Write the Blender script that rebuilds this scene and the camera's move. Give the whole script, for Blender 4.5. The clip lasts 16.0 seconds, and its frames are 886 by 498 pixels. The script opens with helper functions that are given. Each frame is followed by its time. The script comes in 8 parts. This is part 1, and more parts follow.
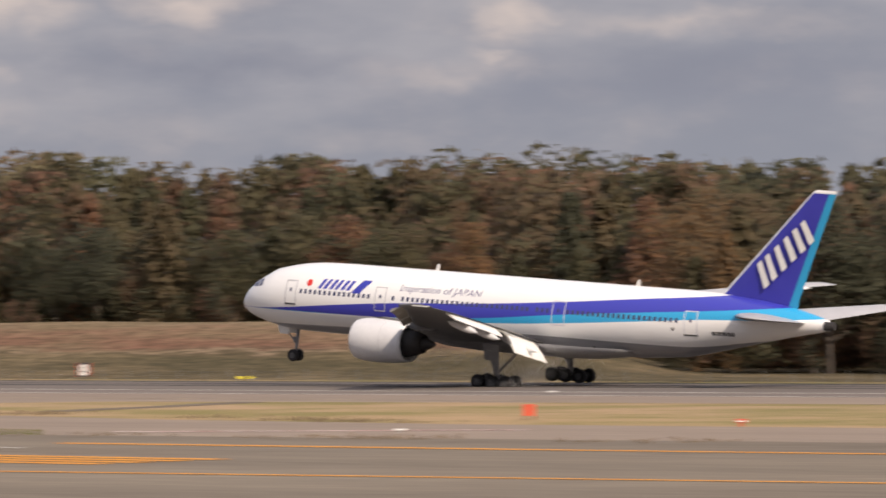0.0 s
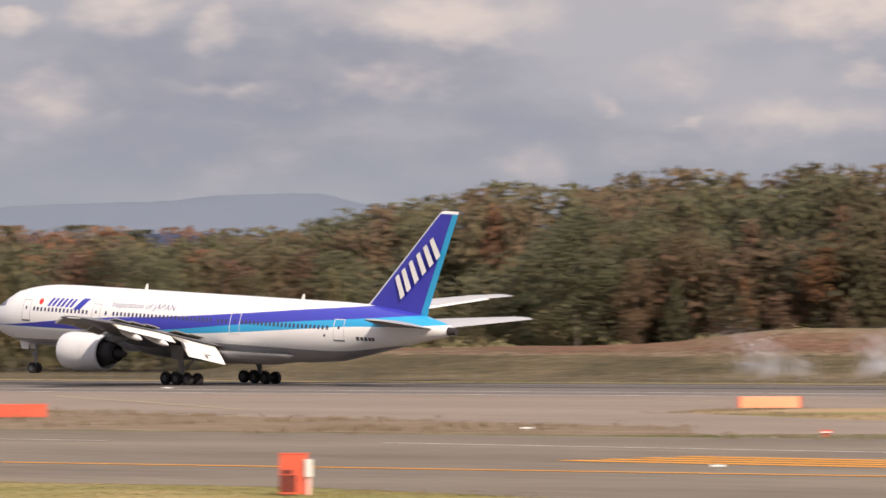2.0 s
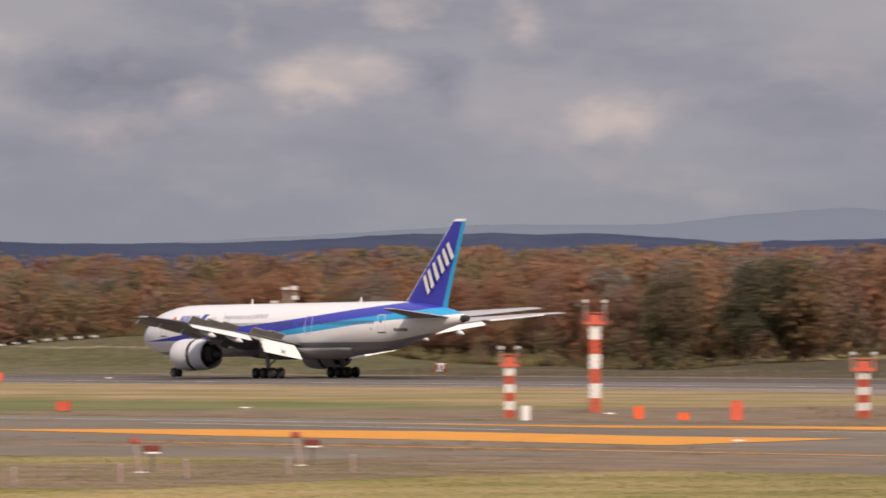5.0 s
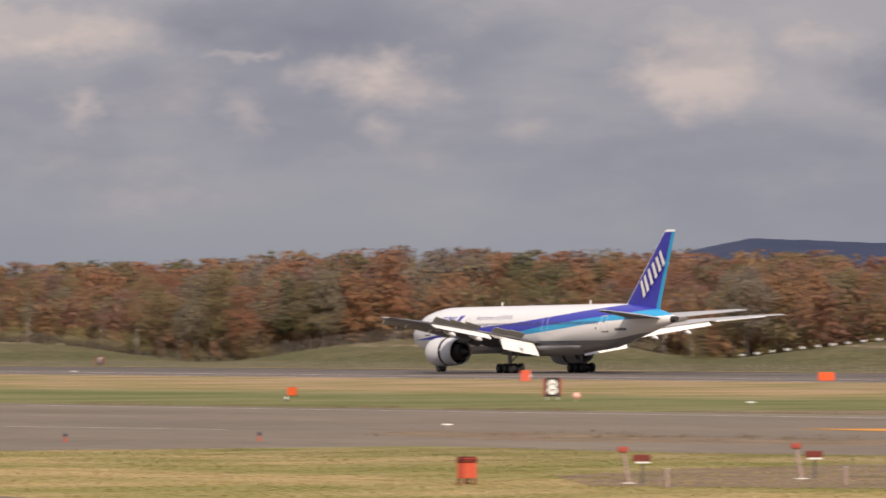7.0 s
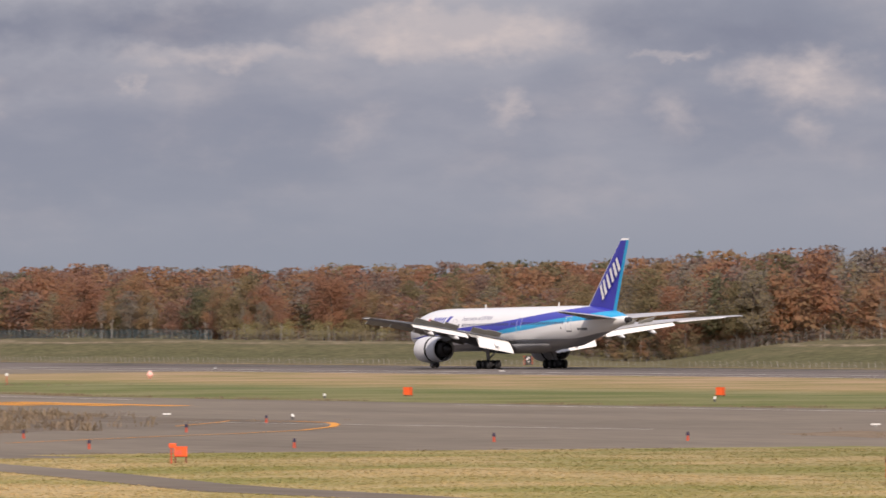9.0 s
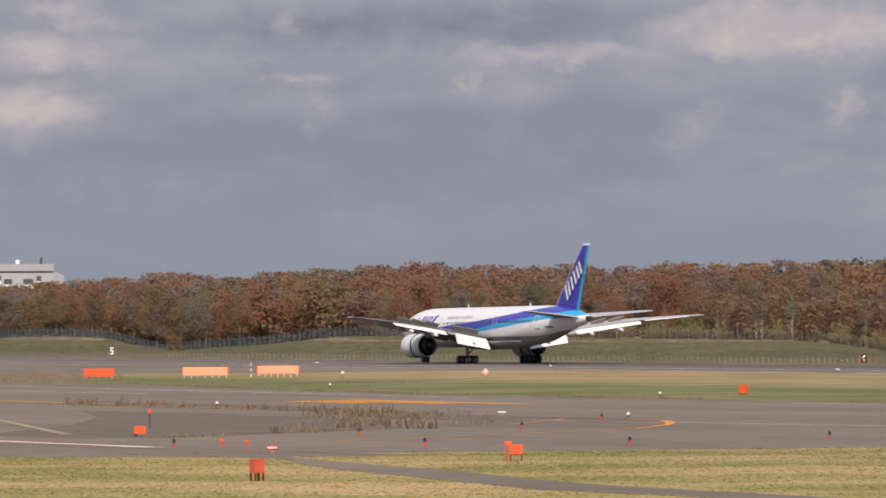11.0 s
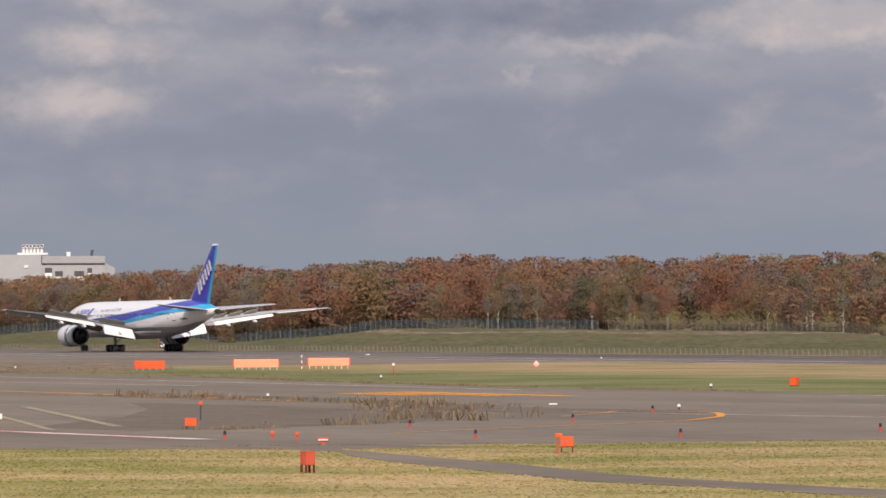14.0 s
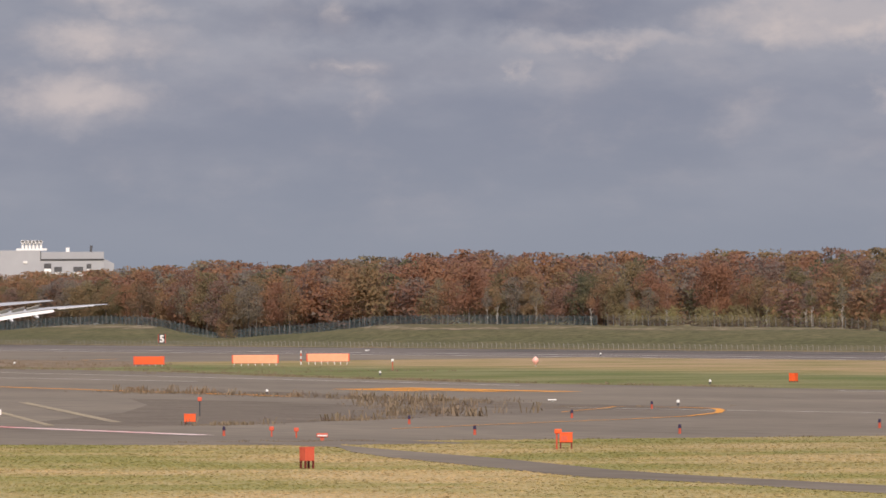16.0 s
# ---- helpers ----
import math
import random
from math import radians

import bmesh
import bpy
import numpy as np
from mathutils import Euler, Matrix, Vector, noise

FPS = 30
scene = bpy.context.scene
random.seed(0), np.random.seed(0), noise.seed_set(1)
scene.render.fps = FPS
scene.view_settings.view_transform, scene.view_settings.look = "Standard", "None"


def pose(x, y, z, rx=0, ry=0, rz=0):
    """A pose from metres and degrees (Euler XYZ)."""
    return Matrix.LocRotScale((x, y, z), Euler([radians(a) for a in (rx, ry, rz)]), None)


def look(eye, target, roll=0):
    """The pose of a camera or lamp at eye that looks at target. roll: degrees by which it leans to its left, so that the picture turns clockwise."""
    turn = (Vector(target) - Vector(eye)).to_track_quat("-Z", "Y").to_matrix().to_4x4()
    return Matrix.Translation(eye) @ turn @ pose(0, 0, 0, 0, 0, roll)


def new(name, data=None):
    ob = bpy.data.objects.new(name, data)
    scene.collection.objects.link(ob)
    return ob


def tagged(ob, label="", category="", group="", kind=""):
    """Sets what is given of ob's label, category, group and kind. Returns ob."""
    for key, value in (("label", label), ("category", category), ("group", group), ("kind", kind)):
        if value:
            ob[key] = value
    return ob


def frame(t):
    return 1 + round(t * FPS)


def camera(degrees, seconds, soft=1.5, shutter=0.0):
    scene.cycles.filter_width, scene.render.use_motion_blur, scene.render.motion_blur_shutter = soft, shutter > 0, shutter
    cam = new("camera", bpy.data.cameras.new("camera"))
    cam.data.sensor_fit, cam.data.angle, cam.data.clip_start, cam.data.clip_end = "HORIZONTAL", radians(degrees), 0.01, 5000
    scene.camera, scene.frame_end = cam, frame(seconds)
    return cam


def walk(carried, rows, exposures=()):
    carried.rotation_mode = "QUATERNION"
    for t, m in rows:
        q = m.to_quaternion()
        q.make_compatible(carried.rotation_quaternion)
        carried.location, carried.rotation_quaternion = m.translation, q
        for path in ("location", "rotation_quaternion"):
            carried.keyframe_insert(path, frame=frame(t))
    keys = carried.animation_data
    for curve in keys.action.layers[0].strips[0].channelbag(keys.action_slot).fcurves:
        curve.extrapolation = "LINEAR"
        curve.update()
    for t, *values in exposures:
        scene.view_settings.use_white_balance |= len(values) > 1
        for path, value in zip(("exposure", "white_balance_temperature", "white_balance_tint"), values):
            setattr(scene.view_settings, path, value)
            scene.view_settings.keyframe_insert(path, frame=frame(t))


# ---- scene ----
# One long lens on a tripod, 8.8 m above the runway; the runway runs along x at y = 569.
EYE = 8.82
RUNWAY_Y = 569.4
cam = camera(6.267, 16.0, soft=1.6, shutter=0.44)
PATH = [
    (-0.3, pose(0, 0, EYE, 90.240, 0.26, 34.800)),
    (-0.1, pose(0, 0, EYE, 90.248, 0.26, 35.715)),
    (0.0, pose(0, 0, EYE, 90.252, 0.26, 36.162)),
    (0.1, pose(0, 0, EYE, 90.256, 0.26, 36.555)),
    (0.2, pose(0, 0, EYE, 90.260, 0.26, 36.830)),
    (0.3, pose(0, 0, EYE, 90.264, 0.26, 37.054)),
    (0.5, pose(0, 0, EYE, 90.274, 0.26, 37.527)),
    (0.7, pose(0, 0, EYE, 90.276, 0.26, 38.075)),
    (1.0, pose(0, 0, EYE, 90.284, 0.26, 38.975)),
    (1.5, pose(0, 0, EYE, 90.296, 0.26, 40.577)),
    (2.0, pose(0, 0, EYE, 90.316, 0.26, 42.452)),
    (2.3, pose(0, 0, EYE, 90.324, 0.26, 43.512)),
    (2.5, pose(0, 0, EYE, 90.326, 0.26, 44.284)),
    (2.6, pose(0, 0, EYE, 90.328, 0.26, 44.717)),
    (3.0, pose(0, 0, EYE, 90.338, 0.26, 46.193)),
    (3.2, pose(0, 0, EYE, 90.344, 0.26, 46.569)),
    (5.3, pose(0, 0, EYE, 90.387, 0.26, 53.213)),
    (5.5, pose(0, 0, EYE, 90.393, 0.26, 53.837)),
    (6.0, pose(0, 0, EYE, 90.399, 0.26, 55.217)),
    (6.2, pose(0, 0, EYE, 90.397, 0.26, 55.733)),
    (6.5, pose(0, 0, EYE, 90.399, 0.26, 56.583)),
    (7.0, pose(0, 0, EYE, 90.403, 0.26, 58.082)),
    (7.5, pose(0, 0, EYE, 90.411, 0.26, 59.090)),
    (8.0, pose(0, 0, EYE, 90.411, 0.26, 59.982)),
    (8.5, pose(0, 0, EYE, 90.415, 0.26, 60.625)),
    (9.0, pose(0, 0, EYE, 90.415, 0.26, 61.113)),
    (9.5, pose(0, 0, EYE, 90.413, 0.26, 61.839)),
    (10.0, pose(0, 0, EYE, 90.411, 0.26, 62.783)),
    (10.2, pose(0, 0, EYE, 90.411, 0.26, 62.963)),
    (12.3, pose(0, 0, EYE, 90.405, 0.26, 63.899)),
    (12.5, pose(0, 0, EYE, 90.397, 0.26, 63.891)),
    (13.0, pose(0, 0, EYE, 90.381, 0.26, 63.847)),
    (13.5, pose(0, 0, EYE, 90.369, 0.26, 63.847)),
    (14.0, pose(0, 0, EYE, 90.357, 0.26, 63.847)),
    (14.5, pose(0, 0, EYE, 90.351, 0.26, 63.855)),
    (15.0, pose(0, 0, EYE, 90.339, 0.26, 63.853)),
    (15.5, pose(0, 0, EYE, 90.327, 0.26, 63.841)),
    (16.0, pose(0, 0, EYE, 90.327, 0.26, 63.841)),
]
EXPOSURES = [(0.0, -0.03, 6900, 17), (1.5, 0.12, 6900, 17), (3.0, 0.20, 6800, 18), (4.2, 0.0, 6750, 19), (5.5, -0.22, 6900, 19), (6.5, -0.15, 6900, 18), (7.5, -0.08, 6950, 18), (8.5, -0.05, 6700, 19), (10.0, -0.15, 6450, 17), (13.0, -0.16, 6450, 17), (16.0, -0.16, 6450, 17)]
walk(cam, PATH, EXPOSURES)


# ---- world, sun ----
# cumulus heaps: azimuth, elevation, half width, half height in degrees, and how full they are
CLOUDS_EAST = [(34.3, 1.84, 1.15, 0.13, 0.35), (35.69, 1.87, 0.32, 0.21, 0.6), (35.81, 1.59, 0.18, 0.09, 0.6), (36.02, 1.52, 0.83, 0.13, 0.3), (37.95, 2.01, 0.67, 0.19, 0.5), (39.43, 1.56, 0.18, 0.1, 0.5), (39.45, 1.55, 0.18, 0.09, 0.5), (39.55, 2, 0.94, 0.25, 0.8), (39.97, 1.24, 0.97, 0.18, 0.4), (40.69, 1.23, 0.12, 0.09, 0.5), (40.81, 1.62, 0.35, 0.15, 0.4), (40.87, 1.58, 0.39, 0.18, 0.4), (41.33, 1.31, 0.16, 0.11, 0.4), (41.77, 0.89, 0.39, 0.16, 0.35), (42.53, 1.98, 0.94, 0.25, 0.75), (42.67, 1.52, 0.25, 0.19, 0.4), (43.05, 1.54, 0.76, 0.15, 0.35), (43.89, 1.41, 0.55, 0.1, 0.35)]
CLOUDS_MIDDLE = [(44.07, 1.89, 0.21, 0.18, 0.65), (44.71, 2.02, 0.44, 0.19, 0.6), (45.21, 1.33, 0.46, 0.25, 0.45), (45.59, 1.96, 0.35, 0.11, 0.7), (46.01, 1.77, 0.28, 0.2, 0.75), (46.97, 1.86, 0.32, 0.19, 0.35), (47.19, 0.97, 0.76, 0.1, 0.3), (47.47, 1.36, 0.44, 0.24, 0.5), (50.93, 1.33, 0.51, 0.21, 0.6), (51.59, 1.94, 0.25, 0.2, 0.45), (52.49, 2.12, 0.37, 0.15, 0.6), (53.06, 1.57, 0.59, 0.21, 0.75), (53.61, 1.95, 0.18, 0.14, 0.4), (53.91, 1.46, 0.3, 0.15, 0.4), (54.69, 1.25, 0.6, 0.21, 0.3), (55.41, 1.87, 0.46, 0.11, 0.4), (56.29, 1.67, 0.55, 0.36, 0.85), (57.44, 1.31, 0.25, 0.2, 0.35)]
CLOUDS_WEST = [(58.5, 1.25, 0.18, 0.18, 0.35), (58.5, 1.58, 0.55, 0.24, 0.65), (59.42, 1.78, 0.32, 0.05, 0.5), (59.5, 1.33, 0.23, 0.23, 0.4), (60.64, 1.4, 0.21, 0.16, 0.5), (61.08, 1.94, 0.97, 0.2, 0.85), (61.72, 1.24, 0.32, 0.2, 0.35), (62.68, 1.79, 0.74, 0.11, 0.45), (63.28, 1.54, 0.09, 0.13, 0.4), (64.42, 1.36, 0.21, 0.2, 0.35), (64.42, 1.64, 0.28, 0.1, 0.4), (64.54, 1.64, 0.21, 0.07, 0.4), (64.56, 2.02, 0.18, 0.2, 0.4), (66.12, 2.1, 0.53, 0.13, 0.4), (66.22, 1.83, 0.69, 0.19, 0.55), (66.46, 1.4, 0.6, 0.28, 0.55)]
# darker, bluer breaks between the heaps, in the same measures
CLOUD_GAPS = [(54.53, 1.6, 0.76, 0.2, 1.0), (52.23, 1.57, 0.3, 0.18, 0.8), (54.49, 1.23, 0.48, 0.11, 0.6), (58.97, 1.91, 0.74, 0.18, 0.9), (59.7, 2.0, 0.6, 0.18, 0.7), (63.12, 2.01, 1.12, 0.18, 1.0),
              (59.16, 2.0, 0.9, 0.16, 0.5), (64.39, 1.97, 1.26, 0.18, 0.9), (64.42, 1.61, 1.04, 0.14, 0.5), (66.18, 1.03, 1.2, 0.2, 0.3), (46.88, 1.55, 0.72, 0.32, 0.4), (44.06, 1.53, 0.74, 0.24, 0.3),
              (37.77, 1.55, 1.52, 0.13, 0.5), (34.39, 1.51, 1.1, 0.18, 0.35), (42.71, 1.63, 1.0, 0.2, 0.4)]
SUN_ELEV, SUN_AZ = 34.0, -24.0            # degrees; azimuth from +x towards +y

def build_world():
    w = bpy.data.worlds.new("sky_world")
    scene.world = w
    w.use_nodes = True
    nt = w.node_tree
    nt.nodes.clear()
    n, l = nt.nodes.new, nt.links.new
    out = n("ShaderNodeOutputWorld")
    bg = n("ShaderNodeBackground")
    sky = n("ShaderNodeTexSky")
    sky.sky_type, sky.sun_disc = "NISHITA", False
    sky.sun_elevation, sky.sun_rotation = radians(SUN_ELEV), radians(90 - SUN_AZ)
    sky.air_density, sky.dust_density = 1.2, 2.0
    tex = n("ShaderNodeTexCoord")
    sep = n("ShaderNodeSeparateXYZ")
    l(tex.outputs["Generated"], sep.inputs["Vector"])

    def layer(vec, scale, detail, rough, shift=(0, 0, 0)):
        mp, ns = n("ShaderNodeMapping"), n("ShaderNodeTexNoise")
        mp.inputs["Scale"].default_value, mp.inputs["Location"].default_value = scale, shift
        ns.inputs["Scale"].default_value, ns.inputs["Detail"].default_value, ns.inputs["Roughness"].default_value = 1.0, detail, rough
        l(vec, mp.inputs["Vector"])
        l(mp.outputs["Vector"], ns.inputs["Vector"])
        return ns

    def vec_math(op, a, b, c=None):
        k = n("ShaderNodeVectorMath")
        k.operation = op
        for i, v in enumerate((a, b, c)):
            if v is None:
                continue
            if isinstance(v, tuple):
                k.inputs[i].default_value = v
            else:
                l(v, k.inputs[i])
        return k.outputs["Value" if op == "LENGTH" else "Vector"]

    def ramp(fac, a, ca, b, cb):
        r = n("ShaderNodeValToRGB")
        r.color_ramp.elements[0].position, r.color_ramp.elements[0].color = a, (*ca, 1)
        r.color_ramp.elements[1].position, r.color_ramp.elements[1].color = b, (*cb, 1)
        r.color_ramp.interpolation = "EASE"
        l(fac, r.inputs["Fac"])
        return r.outputs["Color"]

    def maths(op, a, b, c=None):
        k = n("ShaderNodeMath")
        k.operation = op
        k.use_clamp = op == "MULTIPLY"
        for i, v in enumerate((a, b, c)):
            if v is None:
                continue
            if isinstance(v, float):
                k.inputs[i].default_value = v
            else:
                l(v, k.inputs[i])
        return k.outputs["Value"]
    # azimuth and elevation in degrees
    az = maths("MULTIPLY_ADD", maths("ARCTAN2", maths("MULTIPLY_ADD", sep.outputs["X"], -1.0, 0.0), sep.outputs["Y"]), 180 / math.pi, 0.0)
    el = maths("MULTIPLY_ADD", maths("ARCSINE", sep.outputs["Z"], 0.0), 180 / math.pi, 0.0)
    place = n("ShaderNodeCombineXYZ")
    l(az, place.inputs["X"])
    l(el, place.inputs["Y"])
    place = place.outputs["Vector"]
    # ragged, billowing outlines
    rag = layer(place, (1.9, 2.6, 1), 7, 0.6)
    bent = vec_math("MULTIPLY_ADD", vec_math("SUBTRACT", rag.outputs["Color"], (0.5, 0.5, 0.5)), (0.95, 0.5, 0.0), place)

    def heaps(rows):
        """How deep a direction lies inside any of the soft-edged heaps."""
        best = None
        for a, e, w, h, s in rows:
            s *= 0.8 if w < 0.35 else 1.0       # the small heaps are thinner
            d = vec_math("LENGTH", vec_math("MULTIPLY_ADD", bent, (1 / w, 1 / h, 0.0), (-a / w, -e / h, 0.0)), None)
            f = maths("MULTIPLY_ADD", d, -s, s * 1.25)
            best = f if best is None else maths("MAXIMUM", best, f)
        return best
    full = heaps(CLOUDS_EAST + CLOUDS_MIDDLE + CLOUDS_WEST)
    gap = maths("MULTIPLY", maths("MAXIMUM", heaps(CLOUD_GAPS), 0.0), 1.0)
    heap = layer(place, (0.8, 1.5, 1), 9, 0.58, (7.3, 2.1, 0)).outputs["Fac"]
    above = layer(place, (0.8, 1.5, 1), 9, 0.58, (7.36, 2.33, 0)).outputs["Fac"]
    grey = layer(place, (0.28, 0.75, 1), 7, 0.5, (3.1, 7.7, 0)).outputs["Fac"]
    streak = layer(place, (0.7, 2.0, 1), 8, 0.55, (1.7, 4.4, 0)).outputs["Fac"]
    grey = maths("MULTIPLY_ADD", streak, 0.32, maths("MULTIPLY", grey, 0.72))
    tone = ramp(grey, 0.40, (0.264, 0.298, 0.377), 0.63, (0.390, 0.410, 0.465))
    loose = maths("MULTIPLY_ADD", heap, 1.5, -0.62)
    cover = ramp(maths("MULTIPLY_ADD", heap, 0.5, maths("MAXIMUM", full, maths("MULTIPLY", loose, 0.3))), 0.22, (0, 0, 0), 0.98, (1, 1, 1))
    lit = ramp(maths("MULTIPLY_ADD", maths("SUBTRACT", heap, above), 1.0, 0.5), 0.40, (0.55, 0.55, 0.55), 0.58, (1, 1, 1))
    rise = n("ShaderNodeMapRange")          # heaps fade into the haze over the horizon
    rise.interpolation_type = "SMOOTHSTEP"
    rise.inputs["From Min"].default_value, rise.inputs["From Max"].default_value = 0.002, 0.016
    l(sep.outputs["Z"], rise.inputs["Value"])
    amount = maths("MULTIPLY", maths("MULTIPLY", cover, lit), rise.outputs["Result"])
    m_puff = n("ShaderNodeMixRGB")
    m_puff.inputs["Color2"].default_value = (0.63, 0.575, 0.555, 1)
    l(amount, m_puff.inputs["Fac"])
    haze = n("ShaderNodeMixRGB")
    haze.inputs["Color1"].default_value = (0.312, 0.353, 0.415, 1)
    hz = n("ShaderNodeMapRange")
    hz.inputs["From Min"].default_value, hz.inputs["From Max"].default_value = 0.004, 0.024
    l(sep.outputs["Z"], hz.inputs["Value"])
    l(hz.outputs["Result"], haze.inputs["Fac"])
    deep = n("ShaderNodeMixRGB")
    deep.inputs["Color2"].default_value = (0.222, 0.252, 0.335, 1)
    l(gap, deep.inputs["Fac"])
    l(tone, deep.inputs["Color1"])
    l(deep.outputs["Color"], haze.inputs["Color2"])
    l(haze.outputs["Color"], m_puff.inputs["Color1"])
    dim = n("ShaderNodeMixRGB")
    dim.blend_type = "MULTIPLY"
    dim.inputs["Fac"].default_value, dim.inputs["Color2"].default_value = 1.0, (0.1, 0.1, 0.1, 1)
    l(sky.outputs["Color"], dim.inputs["Color1"])
    fin = n("ShaderNodeMixRGB")
    fin.inputs["Fac"].default_value = 0.9   # cloud cover over the clear sky
    l(dim.outputs["Color"], fin.inputs["Color1"])
    l(m_puff.outputs["Color"], fin.inputs["Color2"])
    l(fin.outputs["Color"], bg.inputs["Color"])
    zen = n("ShaderNodeMapRange")           # a cloudy sky is brighter overhead than at the horizon
    zen.inputs["From Min"].default_value, zen.inputs["From Max"].default_value = 0.06, 0.7
    zen.inputs["To Min"].default_value, zen.inputs["To Max"].default_value = 1.0, 1.75
    l(sep.outputs["Z"], zen.inputs["Value"])
    l(zen.outputs["Result"], bg.inputs["Strength"])
    l(bg.outputs["Background"], out.inputs["Surface"])
    sun = bpy.data.lights.new("sun", "SUN")
    sun.energy, sun.angle, sun.color = 4.75, radians(0.6), (1.0, 0.90, 0.76)
    ob = new("sun", sun)
    e, a = radians(SUN_ELEV), radians(SUN_AZ)
    d = Vector((math.cos(e) * math.cos(a), math.cos(e) * math.sin(a), math.sin(e)))
    ob.matrix_world = look(d * 100, (0, 0, 0))

build_world()


# ---- materials ----
def mat(name, color, rough=0.7, metal=0.0, spec=0.4):
    """A material with its Principled node; returns (material, nodes, links, principled)."""
    m = bpy.data.materials.new(name)
    m.use_nodes = True
    nt = m.node_tree
    p = nt.nodes["Principled BSDF"]
    p.inputs["Base Color"].default_value = (*color, 1)
    p.inputs["Roughness"].default_value, p.inputs["Metallic"].default_value = rough, metal
    p.inputs["Specular IOR Level"].default_value = spec
    return m, nt.nodes.new, nt.links.new, p

def noisy(name, stops, scale, scale2, rough=0.8, stretch=(1, 1, 1), bump=0.0, detail=5, weight=0.4, spec=0.3, metal=0.0):
    """Colour from a ramp of (position, colour) over noise at two scales, in object space."""
    m, n, l, p = mat(name, stops[0][1], rough, metal, spec)
    tc, mp = n("ShaderNodeTexCoord"), n("ShaderNodeMapping")
    mp.inputs["Scale"].default_value = stretch
    l(tc.outputs["Object"], mp.inputs["Vector"])
    a, b = n("ShaderNodeTexNoise"), n("ShaderNodeTexNoise")
    for tex, s in ((a, scale), (b, scale2)):
        tex.inputs["Scale"].default_value, tex.inputs["Detail"].default_value = s, detail
        l(mp.outputs["Vector"], tex.inputs["Vector"])
    mx = n("ShaderNodeMixRGB")
    mx.inputs["Fac"].default_value = weight
    l(a.outputs["Fac"], mx.inputs["Color1"])
    l(b.outputs["Fac"], mx.inputs["Color2"])
    r = n("ShaderNodeValToRGB")
    while len(r.color_ramp.elements) < len(stops):
        r.color_ramp.elements.new(0.5)
    for e, (pos, c) in zip(r.color_ramp.elements, stops):
        e.position, e.color = pos, (*c, 1)
    l(mx.outputs["Color"], r.inputs["Fac"])
    l(r.outputs["Color"], p.inputs["Base Color"])
    if bump:
        bp = n("ShaderNodeBump")
        bp.inputs["Strength"].default_value, bp.inputs["Distance"].default_value = 0.6, bump
        l(b.outputs["Fac"], bp.inputs["Height"])
        l(bp.outputs["Normal"], p.inputs["Normal"])
    return m

